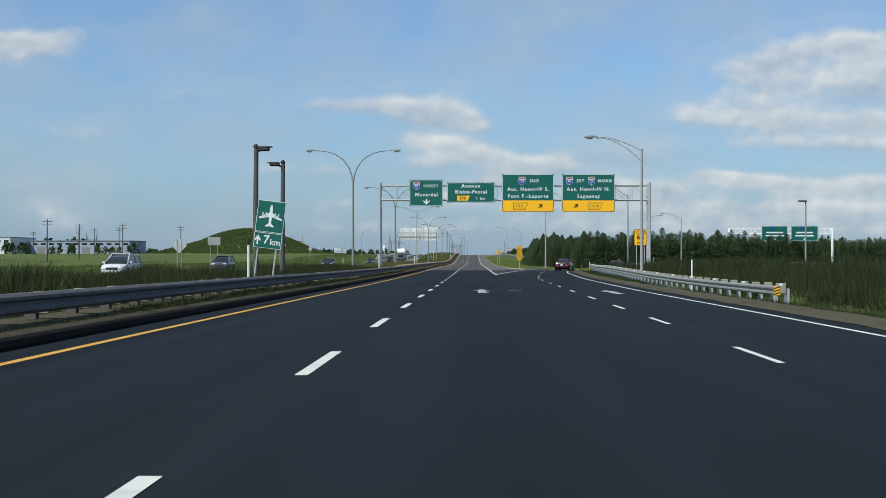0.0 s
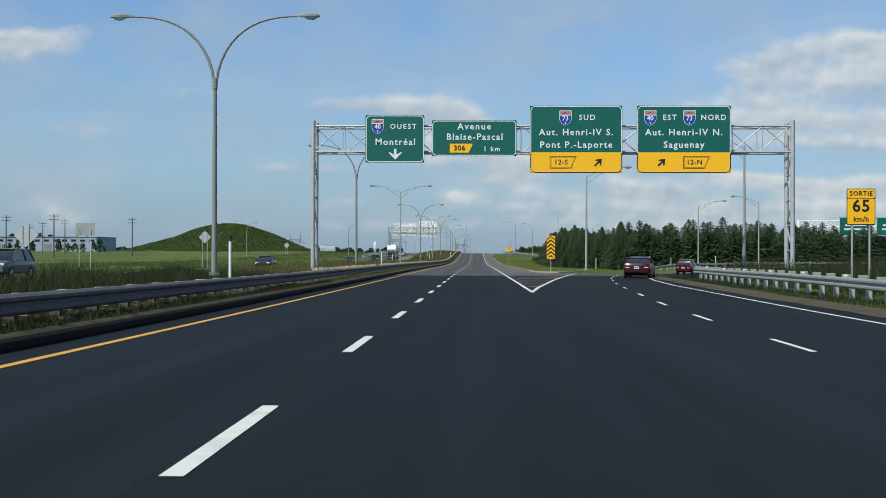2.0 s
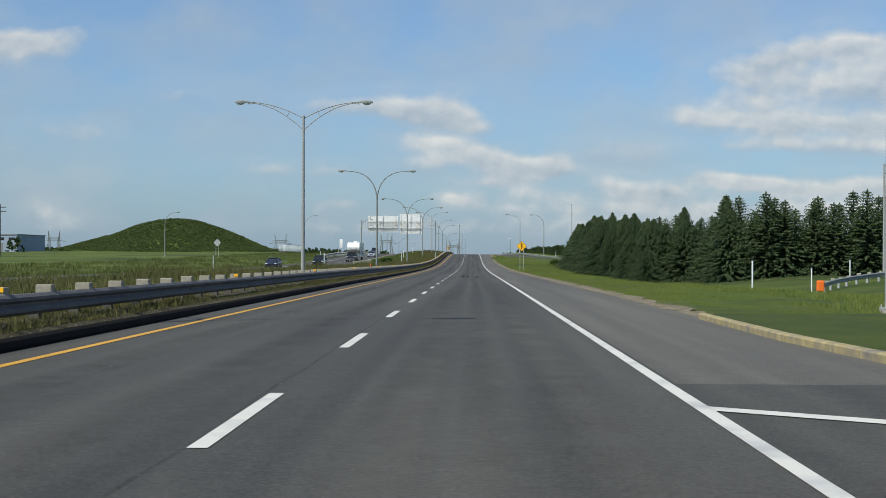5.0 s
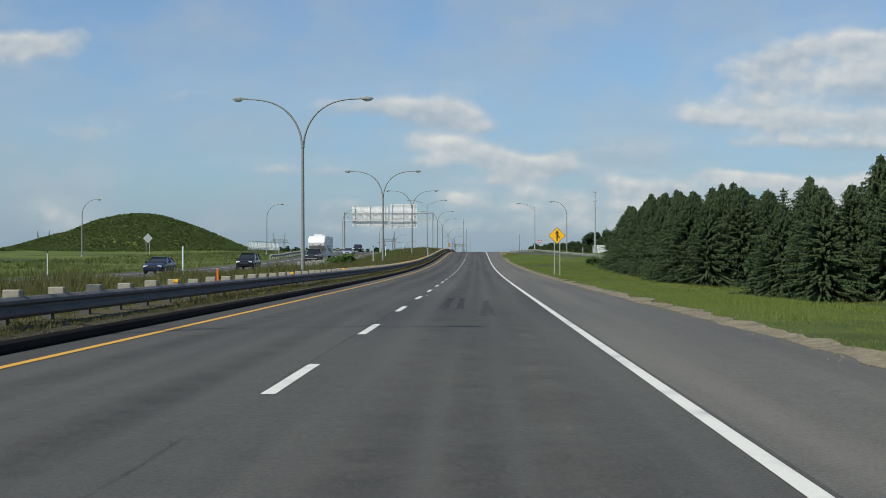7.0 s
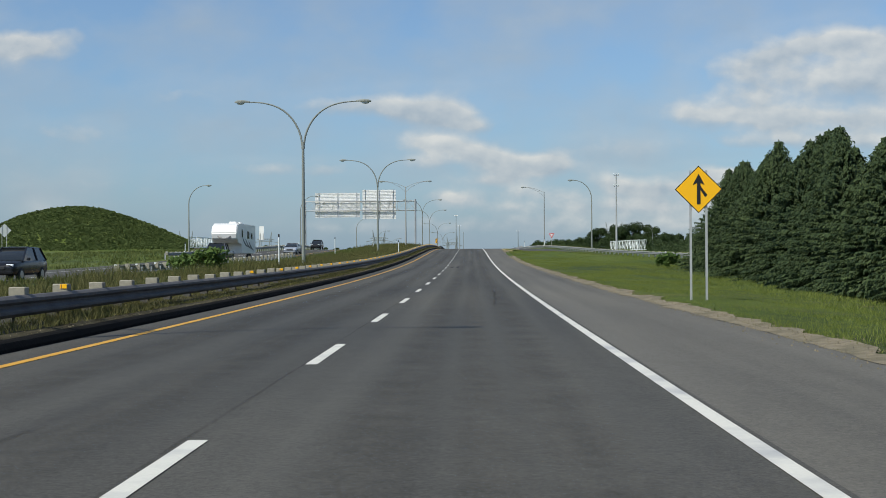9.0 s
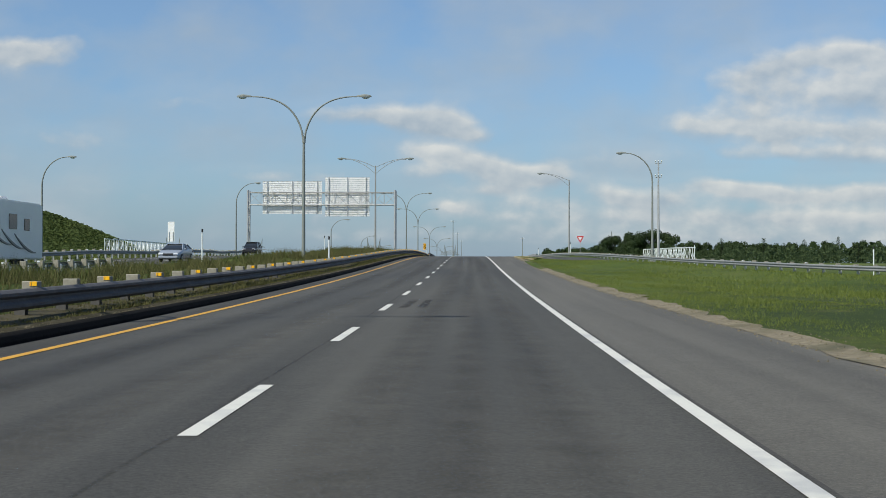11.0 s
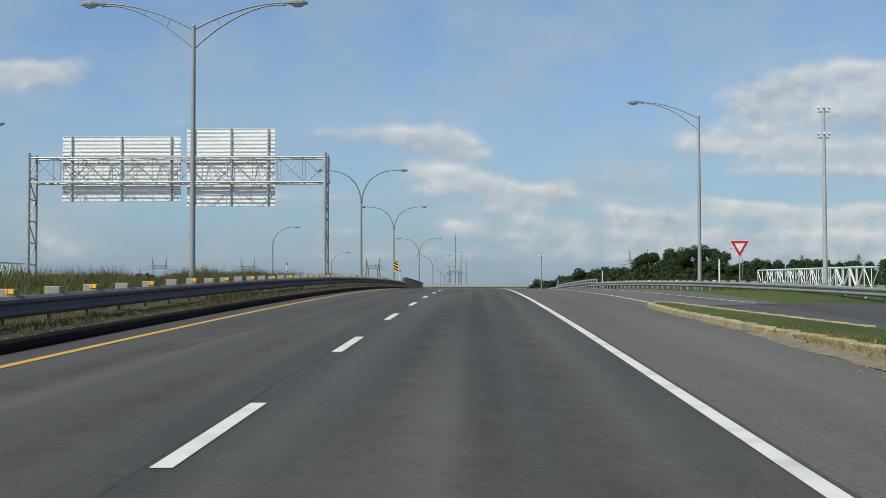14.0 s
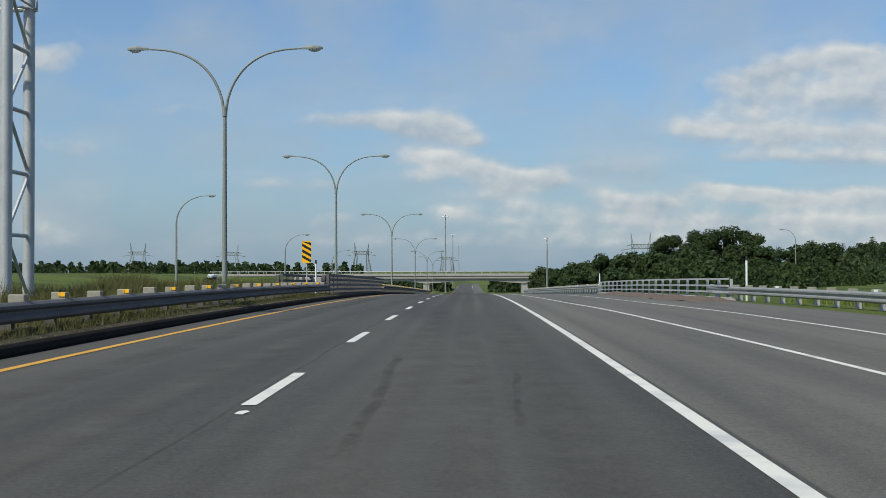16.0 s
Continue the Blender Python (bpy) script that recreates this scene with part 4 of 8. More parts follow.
# ---- street lamps ----
def lamp_head(name, parent, at, course):
    """A cobra-head lantern: tapered housing with a lens below. course: the way the arm points (x, y)."""
    d = Vector((*course, 0)).normalized()
    s = Vector((-d.y, d.x, 0))
    bm = bmesh.new()
    rings = []
    for along, half, up, low in ((-0.12, 0.05, 0.05, -0.05), (0.10, 0.09, 0.09, -0.05), (0.40, 0.17, 0.12, -0.06), (0.70, 0.15, 0.09, -0.06), (0.86, 0.07, 0.03, -0.05)):
        c = Vector(at) + d * along
        rings.append([bm.verts.new(c + s * (half * a) + Vector((0, 0, up if b > 0 else low)) * abs(b)) for a, b in ((-1, -1), (1, -1), (1, 0.3), (0.55, 1), (-0.55, 1), (-1, 0.3))])
    for a, b in zip(rings, rings[1:]):
        for k in range(6):
            bm.faces.new((a[k], a[(k + 1) % 6], b[(k + 1) % 6], b[k]))
    bm.faces.new(rings[0][::-1])
    bm.faces.new(rings[-1])
    head = part(name, bm, M_POLE, parent)
    bm = bmesh.new()
    c = Vector(at) + d * 0.48 + Vector((0, 0, -0.07))
    ring = [[bm.verts.new(c + d * (0.28 * q * math.cos(t)) + s * (0.13 * q * math.sin(t)) + Vector((0, 0, z))) for t in (k * math.pi / 5 for k in range(10))] for q, z in ((1, 0.03), (0.85, -0.06), (0.4, -0.11))]
    for a, b in zip(ring, ring[1:]):
        for k in range(10):
            bm.faces.new((a[k], a[(k + 1) % 10], b[(k + 1) % 10], b[k]))
    bm.faces.new(ring[-1])
    part("lens", bm, M_LENS, head, "clear domed lamp lens")
    return head


def pole_base(parent):
    bm = bmesh.new()
    tube(bm, [(0, 0, -0.4), (0, 0, 0.12)], 0.26, 12)
    part("footing", bm, M_CONCRETE, parent, "round concrete footing")
    bm = bmesh.new()
    box(bm, (0, 0, 0.14), (0.40, 0.40, 0.04))
    part("base_plate", bm, M_GALV, parent)
    for a, b in ((1, 1), (1, -1), (-1, 1), (-1, -1)):
        bm = bmesh.new()
        tube(bm, [(a * 0.16, b * 0.16, 0.12), (a * 0.16, b * 0.16, 0.24)], 0.02, 6)
        part("bolt", bm, M_GALV, parent)


def twin_lamp(height=11.15, reach=3.85, joint=8.4):
    """Pole that forks into two arms bowing outwards, a lantern on each."""
    e = thing("street_lamp", "tall grey steel street lamp with two bowed arms standing in grass", "street lamp", "median street lamps")
    pole_base(e)
    bm = bmesh.new()
    tube(bm, [(0, 0, 0.15), (0, 0, joint)], [0.125, 0.085], 12)
    part("pole", bm, M_POLE, e, smooth=True)
    bm = bmesh.new()
    tube(bm, [(0, 0, joint - 0.35), (0, 0, joint + 0.1)], 0.115, 12)
    part("collar", bm, M_POLE, e)
    for s in (-1, 1):
        pts = []
        for k in range(13):
            t = k / 12
            x = reach * (t ** 1.55) * 0.93
            z = joint - 0.1 + (height - joint + 0.1) * (1 - (1 - t) ** 2.3)
            pts.append((s * (0.05 + x), 0, z))
        bm = bmesh.new()
        tube(bm, pts, [0.07 - 0.03 * k / 12 for k in range(13)], 8)
        part("arm", bm, M_POLE, e, smooth=True)
        lamp_head("lantern", e, (pts[-1][0], 0, pts[-1][2] + 0.02), (s, 0))
    return e


def bracket_lamp(height=9.9, arms=((1, 0),), reach=3.6, label="tall grey steel street lamp with a braced bracket arm"):
    """Straight pole with one or two two-bar bracket arms that rise in a shallow curve."""
    e = thing("street_lamp", label, "street lamp", "bracket street lamps")
    pole_base(e)
    bm = bmesh.new()
    tube(bm, [(0, 0, 0.15), (0, 0, height - 0.9)], [0.125, 0.075], 12)
    part("pole", bm, M_LAMP, e, smooth=True)
    bm = bmesh.new()
    tube(bm, [(0, 0, height - 0.92), (0, 0, height - 0.78)], [0.09, 0.02], 10)
    part("cap", bm, M_LAMP, e)
    for d in arms:
        for lo in (0, 1):
            pts = []
            for k in range(9):
                t = k / 8
                z = height - 1.05 - lo * 0.75 + (1.05 + lo * 0.75 - lo * 0.05 * t) * (1 - (1 - t) ** 1.9)
                pts.append((d[0] * reach * t, d[1] * reach * t, z - (0.06 * lo if t > 0.9 else 0)))
            bm = bmesh.new()
            tube(bm, pts, 0.032, 6)
            part("arm", bm, M_LAMP, e)
        for t in (0.3, 0.55):
            zu = height - 1.05 + 1.05 * (1 - (1 - t) ** 1.9)
            zl = height - 1.8 + 1.75 * (1 - (1 - t) ** 1.9)
            bm = bmesh.new()
            tube(bm, [(d[0] * reach * t, d[1] * reach * t, zl), (d[0] * reach * (t - 0.06), d[1] * reach * (t - 0.06), zu)], 0.018, 5)
            part("brace", bm, M_LAMP, e)
        lamp_head("lantern", e, (d[0] * reach, d[1] * reach, height), d)
    return e


def davit_lamp(height=9.6, reach=3.0, d=(-1, 0)):
    """A pole whose top bends over in one curve to a lantern."""
    e = thing("street_lamp", "slim grey steel street lamp bent over at the top", "street lamp", "bent street lamps")
    pole_base(e)
    pts = [(0, 0, 0.15), (0, 0, height * 0.4), (0, 0, height - 2.8)]
    for k in range(1, 9):
        t = k / 8
        a = t * math.pi / 2
        pts.append((d[0] * reach * (1 - math.cos(a)), d[1] * reach * (1 - math.cos(a)), height - 2.8 + 2.8 * math.sin(a)))
    bm = bmesh.new()
    tube(bm, pts, [0.12, 0.1, 0.08] + [0.07 - 0.03 * k / 8 for k in range(8)], 10)
    part("pole", bm, M_POLE, e)
    lamp_head("lantern", e, pts[-1], d)
    return e


def stand(ob, x, y, rz=0.0, dz=0.0, first=False):
    """Puts a thing, or a copy of it, on the ground."""
    m = Matrix.Translation((x, y, ground_z(x, y) + dz)) @ Matrix.Rotation(radians(rz), 4, "Z")
    if first:
        ob.matrix_basis = m
        return ob
    return copy_thing(ob, m)


TWIN = twin_lamp()
for i, (x, y, dz) in enumerate(((-11.3, 110.8, 0.0), (-11.15, 167.8, -0.1), (-10.9, 283.5, -0.2), (-10.9, 346.2, -0.4), (-10.9, 407.0, -0.4), (-10.95, 533.3, -0.05), (-10.9, 577.5, -0.1),
                                (-10.9, 648.0, -0.1), (-10.9, 721.0, -0.2), (-10.9, 790.0, -0.2), (-10.9, 840.0, -0.2))):
    stand(TWIN, x, y, dz=dz, first=(i == 0))
TWIN_BRACKET = bracket_lamp(11.2, ((1, 0), (-1, 0)), 3.6, "tall grey steel street lamp with two braced bracket arms")
stand(TWIN_BRACKET, -10.85, 224.8, dz=-0.2, first=True)
stand(TWIN_BRACKET, -10.9, 465.8, dz=-0.2)
ARM_LEFT = bracket_lamp(10.4, ((-1, 0),), 3.3)
stand(ARM_LEFT, 12.2, 86.5, first=True)
stand(ARM_LEFT, 18.9, 145.0)
TALL_ARM = bracket_lamp(11.9, ((-1, 0),), 3.6)
stand(TALL_ARM, 14.1, 494.3, first=True)
stand(ARM_LEFT, 41.0, 233.0)
ARM_RIGHT = bracket_lamp(10.75, ((1, 0),), 3.75)
stand(ARM_RIGHT, 11.1, 181.4, first=True)
stand(ARM_RIGHT, 36.0, 253.0)
DAVIT = davit_lamp(10.75, 2.7)
stand(DAVIT, 18.1, 445.0, first=True)
DAVIT_R = davit_lamp(10.2, 2.6, (1, 0))
for i, (x, y) in enumerate(((-42.5, 445.0), (-32.5, 492.0), (-70.7, 417.0), (-34.0, 616.0), (-34.5, 700.0), (-35, 780))):
    lamp = stand(DAVIT_R, x, y, first=(i == 0))
    if y > 600:
        lamp.scale = (1.35, 1.0, 1.12)


# ---- overhead sign gantries ----
def lattice(a, b, half_y, half_z, bays, material, parent, chord=0.07, web=0.035):
    """A box truss of four chords between two ends, braced on every face."""
    a, b = Vector(a), Vector(b)
    corners = [Vector((0, sy * half_y, sz * half_z)) for sy, sz in ((-1, -1), (1, -1), (1, 1), (-1, 1))]
    for c in corners:
        bm = bmesh.new()
        tube(bm, [a + c, b + c], chord, 8)
        part("chord", bm, material, parent, smooth=True)
    for k in range(bays):
        p, q = a.lerp(b, k / bays), a.lerp(b, (k + 1) / bays)
        for i in range(4):
            c, d = corners[i], corners[(i + 1) % 4]
            bm = bmesh.new()
            tube(bm, [p + (c if k % 2 else d), q + (d if k % 2 else c)], web, 5, caps=False)
            part("brace", bm, material, parent)
            bm = bmesh.new()
            tube(bm, [q + c, q + d], web * 0.8, 5, caps=False)
            part("strut", bm, material, parent)


def gantry_leg(name, x, y, z0, z1, parent, half=0.75):
    leg = None
    bm = bmesh.new()
    for s in (-1, 1):
        tube(bm, [(x, y + s * half, z0), (x, y + s * half, z1)], 0.15, 14)
    leg = part(name, bm, M_GALV, parent, "pair of thick round steel posts", True)
    n = 6
    for k in range(n):
        a, b = z0 + 0.3 + (z1 - z0 - 0.5) * k / n, z0 + 0.3 + (z1 - z0 - 0.5) * (k + 1) / n
        s = 1 if k % 2 else -1
        bm = bmesh.new()
        tube(bm, [(x, y - s * half, a), (x, y + s * half, b)], 0.05, 6)
        part("brace", bm, M_GALV, leg)
        bm = bmesh.new()
        tube(bm, [(x, y - half, b), (x, y + half, b)], 0.055, 6)
        part("rung", bm, M_GALV, leg)
    return leg


def panel(name, x0, x1, z0, z1, y, parent_label, green_from=None):
    """A sign board hung on the gantry, facing traffic; returns the thing and the matrix of its face."""
    e = thing(name, parent_label, "road sign", "overhead road signs")
    w, h = x1 - x0, z1 - z0
    m = Matrix.Translation(((x0 + x1) / 2, y, (z0 + z1) / 2))
    bm = bmesh.new()
    slab(bm, rounded(w, h, 0.05), 0.06, m)
    part("board", bm, M_ALU, e)
    for k in range(3):
        bm = bmesh.new()
        box(bm, ((x0 + x1) / 2 + (k - 1) * w * 0.36, y + 0.13, (z0 + z1) / 2), (0.08, 0.14, h * 0.96))
        part("stiffener", bm, M_ALU, e)
    return e, m, w, h


def sheet(outline, m, lift, material, parent, name, label=""):
    bm = bmesh.new()
    slab(bm, outline, 0.004, m @ Matrix.Translation((0, -lift - 0.004, 0)))
    return part(name, bm, material, parent, label)


def border(w, h, r, t, m, lift, material, parent, inset=0.03):
    bm = bmesh.new()
    frame_ring(bm, rounded(w - 2 * inset, h - 2 * inset, r), rounded(w - 2 * inset - 2 * t, h - 2 * inset - 2 * t, max(r - t, 0.01)), 0.004, m @ Matrix.Translation((0, -lift - 0.004, 0)))
    return part("border", bm, material, parent)


def shield(x, z, s, m, parent, number):
    """A route shield: blue body with a white edge, a faded red band on top and its number."""
    out = [(-0.5, 0.62), (0.5, 0.62), (0.5, -0.12), (0.40, -0.36), (0.2, -0.53), (0, -0.62), (-0.2, -0.53), (-0.40, -0.36), (-0.5, -0.12)]
    f = m @ Matrix.Translation((x, 0, z))
    sh = sheet([(a * s, b * s) for a, b in out], f, 0.010, M_WHITE, parent, "route_shield", "blue and red route shield")
    sheet([(a * s * 0.93, min(b, 0.22) * s * 0.94) for a, b in out], f, 0.016, M_BLUE, sh, "shield_field")
    sheet([(-0.45 * s, 0.28 * s), (0.45 * s, 0.28 * s), (0.45 * s, 0.57 * s), (-0.45 * s, 0.57 * s)], f, 0.016, M_PINK, sh, "shield_band")
    sheet([(-0.3 * s, 0.34 * s), (-0.05 * s, 0.47 * s), (0.3 * s, 0.36 * s), (0.0, 0.4 * s)], f, 0.022, M_BLACK, sh, "shield_motif")
    lettering(number, 0.56 * s, 0, -0.03 * s, f @ Matrix.Translation((0, -0.026, 0)), M_WHITE, sh, stretch=0.95)
    sheet([(0.03 * s * a, -0.42 * s + 0.09 * s * b) for a, b in ((-1, -1), (1, -1), (1, -0.3), (3, 0), (1, 0.3), (1, 1), (-1, 1), (-1, 0.3), (-3, 0), (-1, -0.3))], f, 0.022, M_WHITE, sh, "shield_cross")


def exit_tab(x, z, w, h, m, parent, text, plain):
    """An exit number tab, cut slanting on its right."""
    f = m @ Matrix.Translation((x, 0, z))

    def cut(a, b):
        return [(-a / 2, -b / 2), (a / 2 - 0.22 * b * 2, -b / 2), (a / 2, b / 2), (-a / 2, b / 2)]

    if plain:
        t = sheet(cut(w, h), f, 0.010, M_BLACK, parent, "exit_tab")
        sheet(cut(w - 0.03, h - 0.03), f, 0.016, M_AMBER, t, "tab_field")
    else:
        t = sheet(cut(w, h), f, 0.010, M_BLACK, parent, "exit_tab")
        sheet(cut(w - 0.09, h - 0.07), f, 0.016, M_AMBER, t, "tab_field")
        sheet(cut(w - 0.17, h - 0.14), f, 0.022, M_BLACK, t, "tab_line")
        sheet(cut(w - 0.21, h - 0.18), f, 0.028, M_AMBER, t, "tab_field")
    lettering(text, h * (0.78 if plain else 0.58), -0.08 * w, 0.0, f @ Matrix.Translation((0, -0.034, 0)), M_BLACK, t, spacing=1.1)


def arrow_shape(s, kind):
    if kind == "down":
        pts = [(-0.12, 0.5), (0.12, 0.5), (0.12, -0.05), (0.62, 0.2), (0.62, 0.08), (0, -0.55), (-0.62, 0.08), (-0.62, 0.2), (-0.12, -0.05)]
        return [(a * s, b * s) for a, b in pts]
    pts = [(-0.10, -0.6), (0.10, -0.6), (0.10, 0.1), (0.42, -0.12), (0.42, 0.1), (0, 0.6), (-0.42, 0.1), (-0.42, -0.12), (-0.10, 0.1)]
    c = math.cos(radians(-45))
    return [((a * c + b * c) * s, (-a * c + b * c) * s) for a, b in pts]


GY = 138.6
g_base_l, g_base_r = ground_z(-11.0, GY), ground_z(20.4, GY)
gantry = thing("sign_gantry", "galvanised steel lattice gantry spanning the motorway", "sign gantry", "sign gantries")
gantry.location = (0, 0, 0)
gantry_leg("leg", -11.0, GY + 0.75, g_base_l - 0.2, 9.75, gantry)
gantry_leg("leg", 20.6, GY + 0.75, g_base_r - 0.2, 9.75, gantry)
for i in range(4):
    x0 = -11.0 + 31.6 * i / 4
    lattice((x0, GY + 0.75, 8.55), (x0 + 7.9, GY + 0.75, 8.55), 0.75, 0.85, 4, M_GALV, gantry)

s1, m1, w1, h1 = panel("overhead_sign", -7.50, -3.60, 6.95, 10.08, GY - 0.35, "green overhead direction sign with white words and arrow")
sheet(rounded(w1, h1, 0.05), m1, 0.002, M_GREEN, s1, "green_field")
border(w1, h1, 0.28, 0.05, m1, 0.008, M_WHITE, s1)
shield(-1.14, 0.82, 0.78, m1, s1, "40")
f1 = m1 @ Matrix.Translation((0, -0.016, 0))
lettering("OUEST", 0.46, 0.55, 0.80, f1, M_WHITE, s1, spacing=1.35)
lettering("Montréal", 0.60, 0.03, -0.22, f1, M_WHITE, s1, spacing=1.22)
sheet(arrow_shape(0.68, "down"), m1 @ Matrix.Translation((0.03, 0, -1.0)), 0.010, M_WHITE, s1, "arrow")

s2, m2, w2, h2 = panel("overhead_sign", -3.10, 2.48, 7.38, 9.74, GY - 0.35, "green overhead exit sign with white words")
sheet(rounded(w2, h2, 0.05), m2, 0.002, M_GREEN, s2, "green_field")
border(w2, h2, 0.25, 0.05, m2, 0.008, M_WHITE, s2)
f2 = m2 @ Matrix.Translation((0, -0.016, 0))
lettering("Avenue", 0.60, 0.0, 0.76, f2, M_WHITE, s2, spacing=1.25)
lettering("Blaise-Pascal", 0.60, 0.03, 0.07, f2, M_WHITE, s2, spacing=1.2)
exit_tab(-0.85, -0.66, 1.55, 0.62, m2, s2, "306", True)
lettering("1 km", 0.46, 1.15, -0.72, f2, M_WHITE, s2, spacing=1.25)

for x0, x1, words, tab, plates, tx, ax in (
        (3.36, 9.41, ("Aut. Henri-IV S.", "Pont P.-Laporte"), "12-S", (("73", -0.7, None), ("SUD", 0.72, None)), -0.85, 1.45),
        (10.36, 16.50, ("Aut. Henri-IV N.", "Saguenay"), "12-N", (("40", -2.2, None), ("EST", -0.93, None), ("73", 0.36, None), ("NORD", 1.93, None)), 0.82, -1.45)):
    s, m, w, h = panel("overhead_sign", x0, x1, 6.27, 10.70, GY - 0.35, "green overhead exit sign with an amber lower band")
    sheet(rounded(w, h, 0.05), m, 0.002, M_GREEN, s, "green_field")
    border(w, h, 0.30, 0.05, m, 0.020, M_WHITE, s)
    band = sheet([(-w / 2 + 0.02, -h / 2 + 0.02), (w / 2 - 0.02, -h / 2 + 0.02), (w / 2 - 0.02, -h / 2 + 1.36), (-w / 2 + 0.02, -h / 2 + 1.36)], m, 0.008, M_AMBER, s, "amber_band", "amber lower band")
    mb = m @ Matrix.Translation((0, 0, -h / 2 + 0.70))
    bm = bmesh.new()
    lo, hi, r = -h / 2 + 0.05, -h / 2 + 1.32, 0.28
    for pts in ([(-w / 2 + 0.05, hi), (-w / 2 + 0.05, lo + r), (-w / 2 + 0.05 + r * 0.3, lo + r * 0.3), (-w / 2 + 0.05 + r, lo), (w / 2 - 0.05 - r, lo), (w / 2 - 0.05 - r * 0.3, lo + r * 0.3), (w / 2 - 0.05, lo + r), (w / 2 - 0.05, hi)],):
        tube(bm, [m @ Vector((a, -0.026, b)) for a, b in pts], 0.022, 5)
    part("border", bm, M_BLACK, s, "black border line")
    f = m @ Matrix.Translation((0, -0.016, 0))
    for text, px, _ in plates:
        if text.isdigit():
            shield(px, 1.40, 0.80, m, s, text)
        else:
            lettering(text, 0.50, px, 1.42, f, M_WHITE, s, spacing=1.25)
    lettering(words[0], 0.60, 0.0, 0.45, f, M_WHITE, s, spacing=1.22)
    lettering(words[1], 0.60, 0.0, -0.37, f, M_WHITE, s, spacing=1.22)
    exit_tab(tx, -h / 2 + 0.70, 1.75, 0.80, m @ Matrix.Translation((0, -0.008, 0)), s, tab, False)
    sheet(arrow_shape(0.55, "up"), m @ Matrix.Translation((ax, 0, -h / 2 + 0.70)), 0.020, M_BLACK, s, "arrow")

# the gantry over the other carriageway, seen from behind
BY = 509.3
gantry2 = thing("sign_gantry", "galvanised steel lattice gantry over the oncoming carriageway", "sign gantry", "sign gantries")
for x in (-34.2, -11.4):
    gantry_leg("leg", x, BY + 0.75, ground_z(x, BY) - 0.2, 11.75, gantry2)
for i in range(3):
    x0 = -34.2 + 23.0 * i / 3
    lattice((x0, BY + 0.75, 10.45), (x0 + 23.0 / 3, BY + 0.75, 10.45), 0.75, 0.95, 4, M_GALV, gantry2)
for x0, x1, z0, z1 in ((-32.2, -22.9, 8.15, 13.25), (-22.4, -15.5, 7.75, 13.85)):
    e = thing("overhead_sign", "back of an overhead sign made of ribbed bare aluminium", "road sign", "overhead road signs")
    n = int((z1 - z0) / 0.30)
    for k in range(n):
        bm = bmesh.new()
        z = z0 + (z1 - z0) * (k + 0.5) / n
        box(bm, ((x0 + x1) / 2, BY + 1.75, z), (x1 - x0, 0.05, (z1 - z0) / n - 0.035))
        box(bm, ((x0 + x1) / 2, BY + 1.71, z + (z1 - z0) / n / 2 - 0.03), (x1 - x0, 0.05, 0.03))
        part("plank", bm, M_PANEL_BACK, e)
    bm = bmesh.new()
    box(bm, ((x0 + x1) / 2, BY + 1.80, (z0 + z1) / 2), (x1 - x0 - 0.02, 0.03, z1 - z0 - 0.02))
    part("face", bm, M_GREEN, e)
    for t in (0.08, 0.5, 0.92):
        bm = bmesh.new()
        box(bm, (x0 + (x1 - x0) * t, BY + 1.62, (z0 + z1) / 2), (0.10, 0.12, z1 - z0))
        part("stiffener", bm, M_ALU, e)


# ---- crash barriers ----
W_BEAM = [(0.0, 0.0), (0.03, 0.01), (0.085, 0.055), (0.085, 0.105), (0.02, 0.15), (0.02, 0.19), (0.085, 0.235), (0.085, 0.285), (0.03, 0.33), (0.0, 0.34),
          (-0.012, 0.335), (0.015, 0.32), (0.07, 0.28), (0.07, 0.24), (0.005, 0.195), (0.005, 0.145), (0.07, 0.10), (0.07, 0.06), (0.015, 0.02), (-0.012, 0.005)]


def mesh_of(bm, name, material):
    me = bpy.data.meshes.new(name)
    bmesh.ops.recalc_face_normals(bm, faces=bm.faces[:])
    bm.to_mesh(me)
    bm.free()
    me.materials.append(material)
    return me


bm = bmesh.new()
box(bm, (0, 0, -0.10), (0.18, 0.15, 1.30))
POST = mesh_of(bm, "post", M_POLE_DARK)
bm = bmesh.new()
box(bm, (0, 0, -0.10), (0.15, 0.02, 1.30))
for sx in (-0.07, 0.07):
    box(bm, (sx, 0, -0.10), (0.02, 0.14, 1.30))
POST_STEEL = mesh_of(bm, "post", M_GALV)
bm = bmesh.new()
box(bm, (-0.035, 0, 0), (0.27, 0.18, 0.36), bevel=0.012)
BLOCK = mesh_of(bm, "offset_block", M_BLOCK)
bm = bmesh.new()
box(bm, (0, 0, 0), (0.02, 0.012, 0.075))
box(bm, (0.065, 0, 0), (0.085, 0.012, 0.075))
REFLECTOR = mesh_of(bm, "reflector", M_AMBER)
bm = bmesh.new()
box(bm, (0.04, 0, 0), (0.12, 0.012, 0.075))
REFLECTOR_W = mesh_of(bm, "reflector", M_WHITE)


